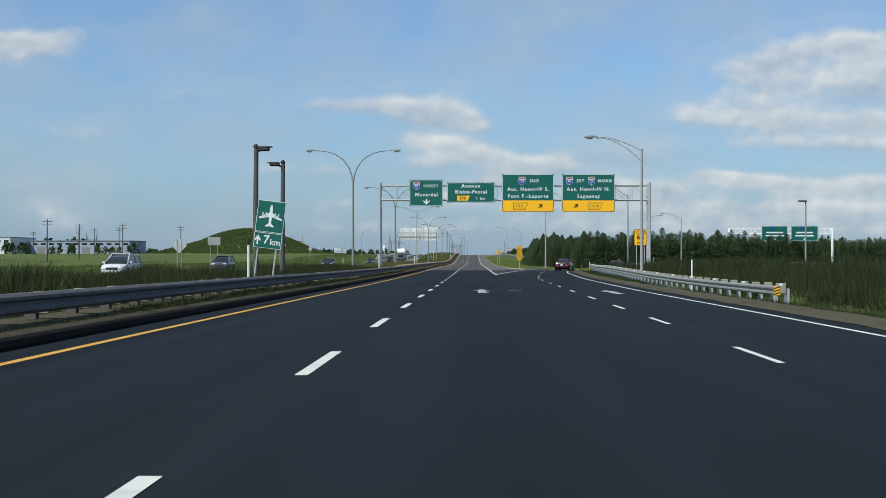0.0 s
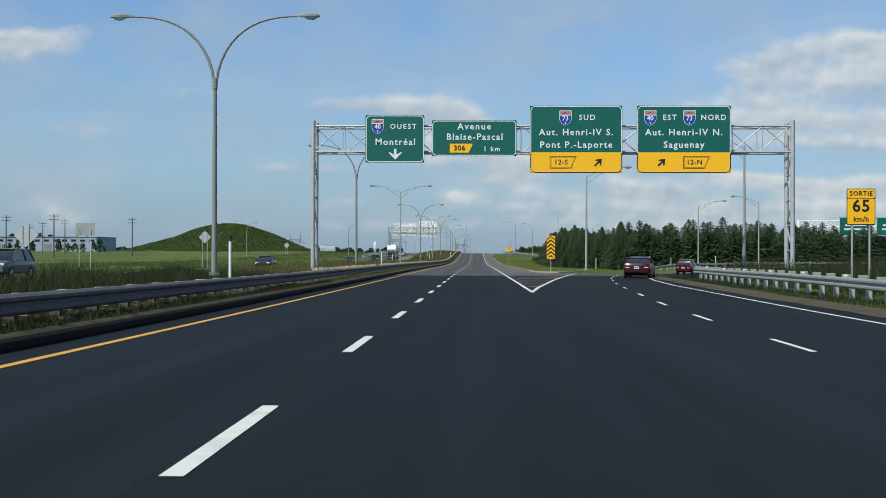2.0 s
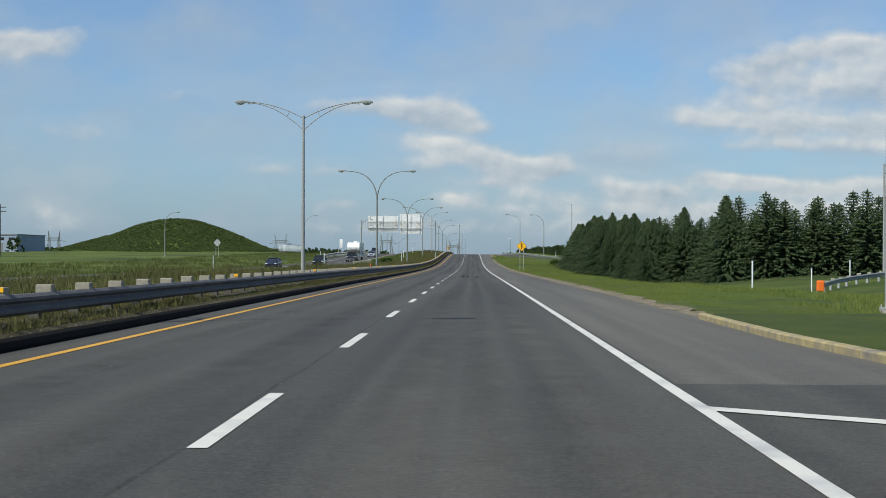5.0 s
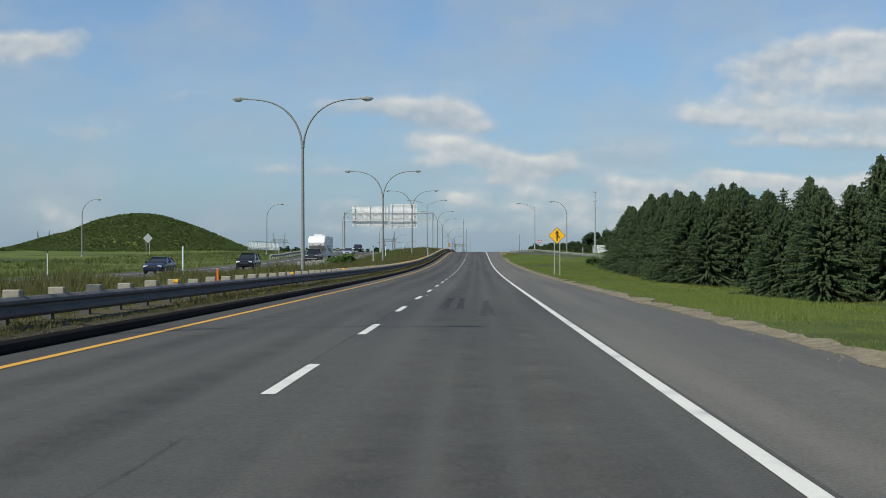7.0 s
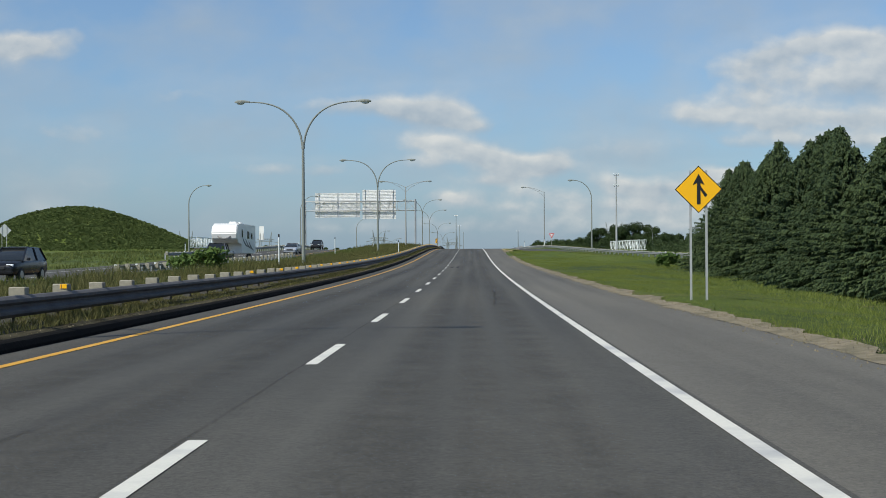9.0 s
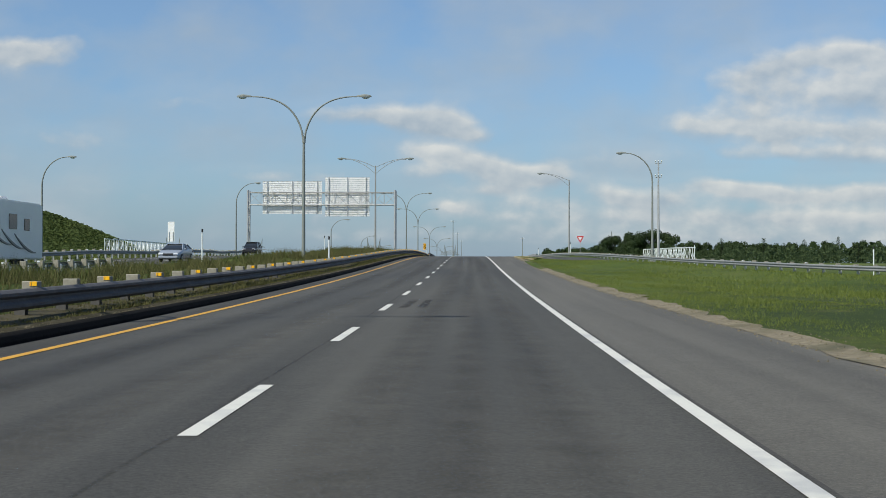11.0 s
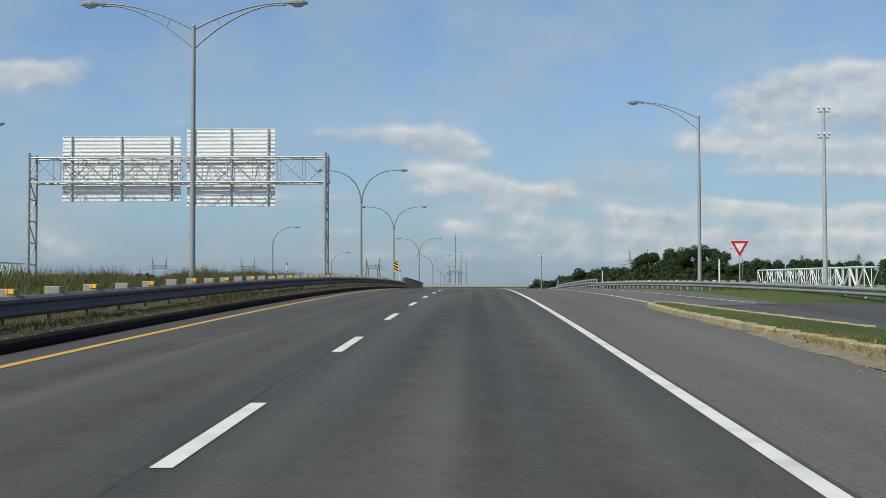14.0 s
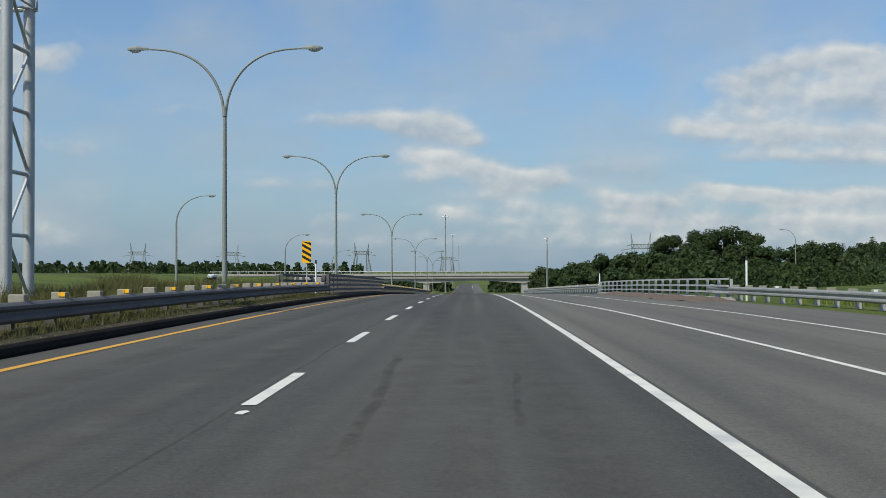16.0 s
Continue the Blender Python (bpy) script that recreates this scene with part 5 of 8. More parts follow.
def barrier(path, side, spacing, zf, bottom=0.36, label="weathered steel crash barrier on grey wooden posts", top=0.82, reflect=REFLECTOR, every=2, steel=M_RAIL):
    """A W-beam rail on posts. path: x, y points; side: 1 when the traffic is on the right of its course."""
    e = thing("crash_barrier", label, "crash barrier", "crash barriers")
    pts = dense(path, 3.8)
    prof = W_BEAM if side > 0 else [(-a, b) for a, b in W_BEAM][::-1]
    bm = bmesh.new()
    sweep(bm, prof, [(p.x, p.y, zf(p.x, p.y) + bottom) for p in pts])
    part("rail", bm, steel, e, "long folded steel rail")
    run, target = 0.0, 0.0
    count = 0
    for a, b in zip(pts, pts[1:]):
        seg = (b - a).length
        while target <= run + seg:
            p = a.lerp(b, (target - run) / seg)
            d = (b - a).normalized()
            r = Vector((d.y, -d.x)) * side
            q = p - r * 0.21
            ang = math.atan2(r.y, r.x)
            jit = 0.03 * noise.noise(Vector((target * 1.7, 0.0, 2.0)))
            z = zf(q.x, q.y)
            post = child_mesh("post", POST if steel is M_RAIL_SHADED else POST_STEEL, e, Matrix.Translation((q.x - r.x * 0.1, q.y - r.y * 0.1, z + top - 0.74 + jit)) @ Matrix.Rotation(ang, 4, "Z") @ Matrix.Rotation(jit, 4, "X"))
            child_mesh("offset_block", BLOCK, e, Matrix.Translation((p.x - r.x * 0.10, p.y - r.y * 0.10, z + top - 0.19 + jit)) @ Matrix.Rotation(ang, 4, "Z"))
            if count % every == 0:
                child_mesh("reflector", reflect, e, Matrix.Translation((p.x - r.x * 0.12, p.y - r.y * 0.12 - 0.10, z + top - 0.05 + jit)) @ Matrix.Rotation(ang, 4, "Z"))
            count += 1
            target += spacing
        run += seg
    return e


barrier([(-7.0, -30), (-7.0, 112)], 1, 1.95, lambda x, y: road_z(y) + 0.02, label="weathered steel crash barrier on low wooden posts", top=0.70, every=10000, steel=M_RAIL_SHADED)
barrier([(-7.0, 112), (-7.0, 150)], 1, 1.95, lambda x, y: road_z(y) + 0.02, steel=M_RAIL_SHADED)
barrier([(-7.0, 150), (-7.0, 310)], 1, 1.95, lambda x, y: road_z(y) + 0.02, label="weathered steel crash barrier on plain wooden posts", steel=M_RAIL_SHADED, every=9)
barrier([(-7.0, 310), (-7.0, 540)], 1, 1.95, lambda x, y: road_z(y) + 0.02, steel=M_RAIL_SHADED)
barrier([(10.6, 42.5), (10.75, 70), (11.0, 85), (11.6, 96), (12.4, 118), (13.0, 132)], -1, 1.9, lambda x, y: road_z(y) + 0.04 - 0.36 * (1 - smooth_step(46, 110, y)), label="dull steel crash barrier on steel posts beside the slip road", top=0.80, reflect=REFLECTOR_W, every=3)
ENTRY_RAIL = [(11.25, 534.5), (11.6, 528), (12.3, 512), (13.0, 494), (14.4, 468), (16.6, 447), (19.6, 428), (24.5, 407), (34, 386), (52, 368), (90, 350)]
barrier(ENTRY_RAIL[::-1], -1, 1.9, lambda x, y: ramp_z(x, y) + 0.02, label="pale steel crash barrier on steel posts along the slip road", top=0.80, reflect=REFLECTOR_W, every=5)
barrier([(23.5, 229), (27, 236), (34, 243), (46, 249), (70, 252), (110, 252)], 1, 1.9, lambda x, y: ground_z(x, y), label="pale steel crash barrier in front of spruce trees", top=0.80, reflect=REFLECTOR_W, every=5)
barrier([(-18.4, 330), (-18.4, 389)], -1, 1.9, lambda x, y: road_z(y) + 0.02, label="pale steel crash barrier along the oncoming carriageway", reflect=REFLECTOR_W)
barrier([(-32.6, 395), (-32.6, 520)], 1, 1.9, lambda x, y: ground_z(x, y) + 0.02, label="pale steel crash barrier beyond the oncoming carriageway", reflect=REFLECTOR_W)


# ---- spruces ----
def spruce(seed, height, spread, fine=1.0, blunt=0.62):
    rng = random.Random(seed)
    e = thing("spruce", "dense dark green spruce growing in a roadside wood", "tree", "spruce wood")
    bm = bmesh.new()
    tube(bm, [(0, 0, -0.2), (0.03, 0.02, height * 0.5), (0, 0, height * 0.97)], [0.15, 0.09, 0.02], 7)
    part("trunk", bm, M_BARK, e)
    verts, faces = [], []

    def tri(a, b, c):
        k = len(verts)
        verts.extend((a, b, c))
        faces.append((k, k + 1, k + 2))

    levels = int(height * 3.6 * fine ** 0.6)
    for lv in range(levels):
        t = lv / levels
        z = height * (0.02 + 0.97 * t)
        reach = spread * (1 - t) ** blunt * (0.8 + 0.4 * rng.random()) + 0.10
        if t < 0.08:
            reach *= 0.85
        n = max(5, int(9 * fine ** 0.5 * (1 - 0.45 * t)))
        a0 = rng.random() * 6.28
        for b in range(n):
            ang = a0 + 6.283 * b / n + rng.uniform(-0.3, 0.3)
            rr = reach * rng.uniform(0.65, 1.15)
            droop = rng.uniform(0.10, 0.38) * (1 - t) - 0.28 * t
            ca, sa = math.cos(ang), math.sin(ang)
            steps = max(3, int(rr * fine ** 0.6 / 0.16))
            for s in range(steps):
                u = (s + 0.7) / steps
                px, py = ca * rr * u, sa * rr * u
                pz = z - droop * rr * u * u + 0.12 * rr * max(0, u - 0.75)
                wdt = (0.09 + 0.24 * (1 - u)) * (0.6 + 0.4 * min(1, rr)) / fine ** 0.35
                for side in (-1, 1):
                    out = rng.uniform(0.5, 1.1)
                    q = Vector((px, py, pz))
                    k = fine ** -0.45
                    lift = rng.uniform(-0.10, 0.06)
                    tip = q + Vector((-sa * side * wdt * out + ca * 0.16 * k, ca * side * wdt * out + sa * 0.16 * k, lift - 0.05))
                    back = q - Vector((ca, sa, 0)) * 0.12 * k + Vector((0, 0, 0.03))
                    fwd = q + Vector((ca * 0.15 * k, sa * 0.15 * k, -0.03))
                    tri(back, fwd, tip)
                if rng.random() < 0.5:
                    q = Vector((px, py, pz))
                    tri(q + Vector((-sa * 0.06, ca * 0.06, 0.03)), q + Vector((sa * 0.06, -ca * 0.06, 0.03)), q + Vector((ca * 0.10, sa * 0.10, -0.22)))
    for k in range(6):
        a = k * 1.05
        z = height * 0.985
        tri((0, 0, z + 0.12), (0.10 * math.cos(a), 0.10 * math.sin(a), z - 0.1), (0.10 * math.cos(a + 0.7), 0.10 * math.sin(a + 0.7), z - 0.1))
    me = bpy.data.meshes.new("crown")
    me.from_pydata(verts, [], faces)
    me.materials.append(M_SPRUCE)
    c = new("crown", me)
    c.parent = e
    return e


SPRUCES = [spruce(10 + k, h, s, 1.5, 0.82) for k, (h, s) in enumerate(((6.2, 2.8), (5.7, 2.8), (6.6, 2.8), (5.8, 2.9), (6.4, 2.7)))]
rng = random.Random(5)
spots = []
WOOD_EDGE = [(17.6, 300), (17.3, 325), (17.8, 350), (22.0, 364)]
for x, y in dense(WOOD_EDGE, 2.6):
    for row in range(3):
        spots.append((x + row * 2.6 + rng.uniform(-0.6, 0.9), y + rng.uniform(-1.2, 1.2) + row * 0.7))
spots += [(16.9, 274.5), (18.4, 272.0), (18.9, 276.2), (20.4, 273.5), (22.0, 271.8), (22.8, 276.0)]
for k in range(26):
    spots.append((25 + (k % 7) * 2.6 + rng.uniform(-0.9, 0.9), 308 + (k // 7) * 9 + rng.uniform(-3, 3)))
for k in range(54):
    x = 25 + k * 2.15
    yf = 262 + 1.5 * max(0, x - 52) + 4 * math.sin(x * 0.13)
    for row in range(3):
        spots.append((x + rng.uniform(-0.9, 0.9), yf + row * 3.1 + rng.uniform(-1, 1)))
used = set()
SPRUCES += [spruce(30 + k, h, s, 4.2, 0.98) for k, (h, s) in enumerate(((6.9, 3.1), (6.4, 3.2), (7.1, 3.0)))]
for n, (x, y) in enumerate(spots):
    i = 5 + rng.randrange(3) if x < 25 else rng.randrange(5)
    sc = rng.uniform(0.92, 1.1) * (1.07 + 0.16 * smooth_step(17.5, 22, x)) * (0.86 if y < 282 and x < 24.5 else 1.0)
    m = Matrix.Translation((x, y, ground_z(x, y) - 0.1)) @ Matrix.Rotation(rng.random() * 6.28, 4, "Z")
    if i not in used:
        used.add(i)
        SPRUCES[i].matrix_basis = m
    else:
        ob = copy_thing(SPRUCES[i], m)
        ob.scale = (sc, sc, sc * rng.uniform(0.90, 1.02))

lone = copy_thing(SPRUCES[5], Matrix.Translation((13.6, 241.0, ground_z(13.6, 241.0) - 0.1)))
lone.scale = (0.52, 0.52, 0.44)
tagged(lone, "small bushy spruce standing alone in roadside grass", "tree", "spruce wood")

# ---- overpass ahead ----
OY = 868.0
over = thing("overpass", "pale concrete road bridge crossing over the motorway", "bridge")
zr = road_z(OY)
bm = bmesh.new()
box(bm, (0, OY, zr + 5.75), (170, 11, 1.5))
part("deck", bm, M_CONCRETE, over)
for s in (-1, 1):
    bm = bmesh.new()
    box(bm, (0, OY + s * 5.6, zr + 6.2), (170, 0.35, 0.7))
    part("parapet", bm, M_CONCRETE, over)
    bm = bmesh.new()
    tube(bm, [(-85, OY + s * 5.6, zr + 7.3), (85, OY + s * 5.6, zr + 7.3)], 0.09, 6)
    part("handrail", bm, M_GALV, over)
    for k in range(58):
        bm = bmesh.new()
        box(bm, (-84 + k * 2.95, OY + s * 5.6, zr + 6.9), (0.12, 0.12, 0.8))
        part("post", bm, M_GALV, over)
for px in (-13.8, 18.4):
    bm = bmesh.new()
    out = [(-1.0, -0.5), (1.0, -0.5), (1.0, 3.6), (2.6, 5.5), (-2.6, 5.5), (-1.0, 3.6)]
    slab(bm, out, 9.0, Matrix.Translation((px, OY - 4.5, zr)))
    part("pier", bm, M_CONCRETE, over)


for xa, xb in ((-31.0, -13.8), (-13.8, 18.4), (18.4, 25.5)):
    out = [(xa, 5.2), (xa, 3.3)]
    for k in range(1, 12):
        t = k / 12
        out.append((xa + (xb - xa) * t, 3.3 + 0.95 * min(1.0, 2.6 * min(t, 1 - t))))
    out += [(xb, 3.3), (xb, 5.2)]
    bm = bmesh.new()
    slab(bm, out[::-1], 9.6, Matrix.Translation((0, OY - 4.8, zr)))
    part("girder", bm, M_CONCRETE, over, "haunched concrete girder")
# earth banks that carry the road up to the bridge
for sx, x0, x1 in ((-1, -31.0, -90.0), (1, 24.0, 100.0)):
    bm = bmesh.new()
    rows_ = []
    for k in range(9):
        x = x0 + (x1 - x0) * k / 8
        top = zr + 5.6
        lift = smooth_step(0, 0.14, k / 8)
        low = zr - 0.5
        rows_.append([bm.verts.new((x, OY + s * dy, low + (top - low) * (lift if hgt else 0) - (0.4 * noise.noise(Vector((x * 0.2, dy, 1))) if not hgt else 0))) for s, dy, hgt in ((-1, 20, 0), (-1, 6, 1), (1, 6, 1), (1, 20, 0))])
    for a, b in zip(rows_, rows_[1:]):
        for j in range(3):
            bm.faces.new((a[j], a[j + 1], b[j + 1], b[j]))
    tagged(part("bank", bm, M_TURF), "grassy bank leading up to the bridge", "embankment", kind="structure")
bm = bmesh.new()
box(bm, (-31.0, OY, zr + 2.6), (1.2, 11, 6.2))
part("abutment", bm, M_CONCRETE, over)
bm = bmesh.new()
box(bm, (25.5, OY, zr + 2.6), (1.2, 11, 6.2))
part("abutment", bm, M_CONCRETE, over)
# ---- smaller road signs ----
def post_mesh(bm, x, y, z0, z1, r=0.035):
    return tube(bm, [(x, y, z0), (x, y, z1)], r, 7)


def small_sign(name, label, x, y, posts, rz=0.0, lean=0.0):
    """An empty at the ground with posts; the face's matrix has its origin at the ground, facing -y."""
    g = ground_z(x, y)
    e = thing(name, label, "road sign", "roadside signs")
    m = Matrix.Translation((x, y, g)) @ Matrix.Rotation(radians(rz), 4, "Z") @ Matrix.Rotation(radians(lean), 4, "Y")
    for px, top in posts:
        bm = bmesh.new()
        box(bm, (px, 0.05, top / 2 - 0.3), (0.06, 0.045, top + 0.6), m=m)
        part("post", bm, M_GALV, e, "steel sign post")
    return e, m


def plate(outline, m, material, parent, name="plate", label="", depth=0.012):
    bm = bmesh.new()
    slab(bm, outline, depth, m)
    return part(name, bm, material, parent, label)


# airport direction sign, leaning
e, m = small_sign("airport_sign", "green airport sign leaning on two posts in tall grass", -8.75, 49.7, ((-0.38, 3.0), (0.38, 3.0)), lean=7.0)
zc = 3.45 - ground_z(-8.75, 49.7)
up = m @ Matrix.Translation((0, 0, zc - 0.65))
low = m @ Matrix.Translation((0, 0, zc - 1.65))
plate(rounded(1.16, 1.30, 0.04), up, M_WHITE, e, "edge")
plate(rounded(1.12, 1.26, 0.04), up @ Matrix.Translation((0, -0.006, 0)), M_GREEN, e, "green_field", depth=0.006)
plate(rounded(1.16, 0.64, 0.04), low, M_WHITE, e, "edge")
plate(rounded(1.12, 0.60, 0.04), low @ Matrix.Translation((0, -0.006, 0)), M_GREEN, e, "green_field", depth=0.006)
plane_half = [(0, 0.50), (0.045, 0.44), (0.06, 0.30), (0.06, 0.16), (0.48, -0.06), (0.48, -0.13), (0.06, -0.02), (0.05, -0.28), (0.17, -0.38), (0.17, -0.44), (0, -0.40)]
plate(plane_half + [(-a, b) for a, b in plane_half[::-1][1:-1]], up @ Matrix.Translation((0, -0.012, 0)), M_WHITE, e, "plane_symbol", "white aeroplane symbol", 0.005)
for px in (-0.33, -0.2, 0.2, 0.33):
    plate([(px - 0.02, -0.02), (px + 0.02, -0.02), (px + 0.02, 0.16), (px - 0.02, 0.16)], up @ Matrix.Translation((0, -0.012, 0)), M_WHITE, e, "plane_engine", depth=0.005)
plate([(-0.42 + a, b) for a, b in ((-0.03, -0.2), (0.03, -0.2), (0.03, 0.02), (0.12, -0.06), (0.12, 0.03), (0, 0.2), (-0.12, 0.03), (-0.12, -0.06), (-0.03, 0.02))], low @ Matrix.Translation((0, -0.012, 0)), M_WHITE, e, "arrow", depth=0.005)
lettering("7", 0.50, -0.06, 0.02, low @ Matrix.Translation((0, -0.012, 0)), M_WHITE, e)
lettering("km", 0.36, 0.32, -0.05, low @ Matrix.Translation((0, -0.012, 0)), M_WHITE, e)

# exit speed sign
e, m = small_sign("exit_speed_sign", "amber exit speed sign on two posts", 15.25, 108.5, ((-0.35, 2.6), (0.35, 2.6)))
zc = 2.84 - ground_z(15.25, 108.5)
f = m @ Matrix.Translation((0, 0, zc))
plate(rounded(1.14, 1.46, 0.06), f, M_BLACK, e, "edge")
plate(rounded(1.08, 0.34, 0.03), f @ Matrix.Translation((0, -0.006, 0.53)), M_AMBER, e, "amber_field", depth=0.006)
plate(rounded(1.08, 1.02, 0.05), f @ Matrix.Translation((0, -0.006, -0.18)), M_AMBER, e, "amber_field", depth=0.006)
fl = f @ Matrix.Translation((0, -0.012, 0))
lettering("SORTIE", 0.25, 0, 0.53, fl, M_BLACK, e, spacing=1.15)
lettering("65", 0.68, 0, 0.02, fl, M_BLACK, e, spacing=1.1)
lettering("km/h", 0.28, 0, -0.50, fl, M_BLACK, e, spacing=1.1)

# chevron marker at the gore
e, m = small_sign("chevron_marker", "tall amber marker with black upward chevrons", 6.45, 165.2, ((0.0, 3.1),))
g0 = ground_z(6.45, 165.2)
f = m @ Matrix.Translation((0, 0, 1.56 - g0))
plate(rounded(0.72, 2.05, 0.03), f, M_AMBER, e, "plate")
for k in range(6):
    z = -1.0 + k * 0.345
    hi = lambda a, b: max(min(b, 1.0), -1.0)
    plate([(a, hi(a, b)) for a, b in ((-0.34, z - 0.12), (0, z + 0.18), (0.34, z - 0.12), (0.34, z + 0.04), (0, z + 0.34), (-0.34, z + 0.04))], f @ Matrix.Translation((0, -0.006, 0)), M_BLACK, e, "chevron", depth=0.005)


def diamond(x, y, size, zc, label, face, back=False, name="warning_sign", posts=((0.0, 0),)):
    e, m = small_sign(name, label, x, y, [(px, zc - ground_z(x, y) + size * 0.4) for px, _ in posts])
    f = m @ Matrix.Translation((0, 0.1 if back else 0, zc - ground_z(x, y)))
    h = size / 2
    plate([(0, -h), (h, 0), (0, h), (-h, 0)], f, M_ALU if back else M_BLACK, e, "plate")
    if not back:
        h *= 0.95
        plate([(0, -h), (h, 0), (0, h), (-h, 0)], f @ Matrix.Translation((0, -0.006, 0)), face, e, "amber_field", depth=0.006)
    return e, f


e, f = diamond(6.5, 303.0, 1.34, 2.05, "amber diamond sign with a black merging arrow", M_AMBER, posts=((-0.22, 0), (0.22, 0)))
f = f @ Matrix.Translation((0, -0.012, 0))
plate([(-0.05, -0.42), (0.05, -0.42), (0.05, 0.18), (0.17, 0.12), (0.0, 0.44), (-0.17, 0.12), (-0.05, 0.18)], f, M_BLACK, e, "arrow", depth=0.005)
plate([(0.05, -0.02), (0.05, 0.10), (0.24, -0.16), (0.18, -0.22)], f, M_BLACK, e, "side_branch", depth=0.005)
diamond(-32.9, 201.0, 1.5, 2.9, "pale back of a diamond road sign on two posts", M_ALU, True, posts=((-0.3, 0), (0.3, 0)))
diamond(-57.7, 413.0, 1.7, 3.6, "pale back of a diamond road sign on two posts", M_ALU, True, posts=((-0.3, 0), (0.3, 0)))
diamond(-43.0, 171.0, 2.3, 2.6, "dull back of a large diamond road sign", M_ALU, True, posts=((-0.3, 0), (0.3, 0)))
for x, y, w, h, zc in ((-39.0, 176.0, 1.9, 1.2, 3.3), (-36.0, 470.0, 0.8, 2.4, 4.2)):
    e, m = small_sign("road_sign", "pale aluminium back of a road sign on two posts", x, y, ((-w * 0.3, zc - ground_z(x, y)), (w * 0.3, zc - ground_z(x, y))))
    plate(rounded(w, h, 0.05), m @ Matrix.Translation((0, 0.1, zc - ground_z(x, y))), M_LAMP if y < 300 else M_PANEL_BACK, e, "plate")

# yield sign beside the slip road
e, m = small_sign("yield_sign", "red and white triangular yield sign on a post", 15.0, 487.2, ((0.0, 2.9),))
f = m @ Matrix.Translation((0, 0, 3.72 - ground_z(15.0, 487.2)))
plate([(-0.55, 0.46), (0.0, -0.50), (0.55, 0.46)], f, M_WHITE, e, "edge")
plate([(-0.52, 0.44), (0.0, -0.46), (0.52, 0.44)], f @ Matrix.Translation((0, -0.006, 0)), M_RED, e, "red_field", depth=0.006)
plate([(-0.29, 0.30), (0.0, -0.20), (0.29, 0.30)], f @ Matrix.Translation((0, -0.012, 0)), M_WHITE, e, "white_field", depth=0.006)

# striped hazard marker before the bridge rail
e, m = small_sign("hazard_marker", "amber and black striped hazard marker on a post", -7.95, 538.6, ((0.0, 2.6),))
g0 = ground_z(-7.95, 538.6)
f = m @ Matrix.Translation((0, 0, 3.52 - g0)) @ Matrix.Diagonal((0.80, 1, 0.80, 1))
plate(rounded(0.58, 1.36, 0.03), f, M_AMBER, e, "plate")
for k in range(4):
    z = -0.62 + k * 0.36
    c = lambda v: max(min(v, 0.66), -0.66)
    plate([(-0.28, c(z + 0.26)), (0.28, c(z - 0.06)), (0.28, c(z + 0.12)), (-0.28, c(z + 0.44))], f @ Matrix.Translation((0, -0.006, 0)), M_BLACK, e, "stripe", depth=0.005)


# striped marker on the barrier's end
e, m = small_sign("hazard_marker", "small amber and black striped marker at the barrier end", 10.45, 42.0, ((0.0, 0.8),))
f = m @ Matrix.Translation((0, 0, road_z(42.0) + 0.22 - ground_z(10.45, 42.0)))
f = f @ Matrix.Diagonal((0.65, 1, 0.65, 1))
plate(rounded(0.34, 0.46, 0.02), f, M_AMBER, e, "plate")
for k in range(3):
    z = -0.16 + k * 0.15
    plate([(-0.16, z - 0.06), (0.16, z + 0.05), (0.16, z + 0.11), (-0.16, z)], f @ Matrix.Translation((0, -0.006, 0)), M_BLACK, e, "stripe", depth=0.005)


# ---- delineator posts ----
def delineator(height=1.9, cap=M_TRIM):
    e = thing("delineator_post", "slim white snow marker post with a dark cap", "marker post", "marker posts")
    bm = bmesh.new()
    tube(bm, [(0, 0, -0.3), (0, 0, height - 0.18)], 0.045, 8)
    part("shaft", bm, M_WHITE, e)
    bm = bmesh.new()
    tube(bm, [(0, 0, height - 0.18), (0, 0, height)], 0.05, 8)
    part("cap", bm, cap, e, "dark cap")
    return e


DELINEATOR = delineator()
for i, (x, y) in enumerate(((-7.75, 41.6), (-7.75, 97.3), (-7.7, 154.0), (-15.3, 270.7), (-11.5, 340.0), (-14.2, 392.0), (-7.7, 394.6), (-15.5, 455.0), (-7.6, 539.5), (-16, 520.0), (-33.4, 300), (-33.2, 405), (-33.3, 440),
                            (12.0, 66.0), (11.9, 530.0), (11.3, 580.0), (13.6, 486.0), (15.5, 215.0), (22.5, 228.0), (30, 243.5), (38, 249), (20.5, 436), (27, 408))):
    stand(DELINEATOR, x, y, first=(i == 0))
e = thing("orange_stake", "short bright orange marker stake in grass", "marker post")
bm = bmesh.new()
box(bm, (0, 0, 0.35), (0.07, 0.03, 0.95), bevel=0.008)
part("stake", bm, M_ORANGE, e)
e.location = (-8.6, 249.0, ground_z(-8.6, 249.0))
e = thing("barrier_end", "orange plastic end cap of the crash barrier", "barrier end")
bm = bmesh.new()
box(bm, (0, 0, 0.5), (0.5, 0.35, 0.75), bevel=0.08)
part("cap", bm, M_ORANGE, e)
e.location = (23.2, 228.4, ground_z(23.2, 228.4))


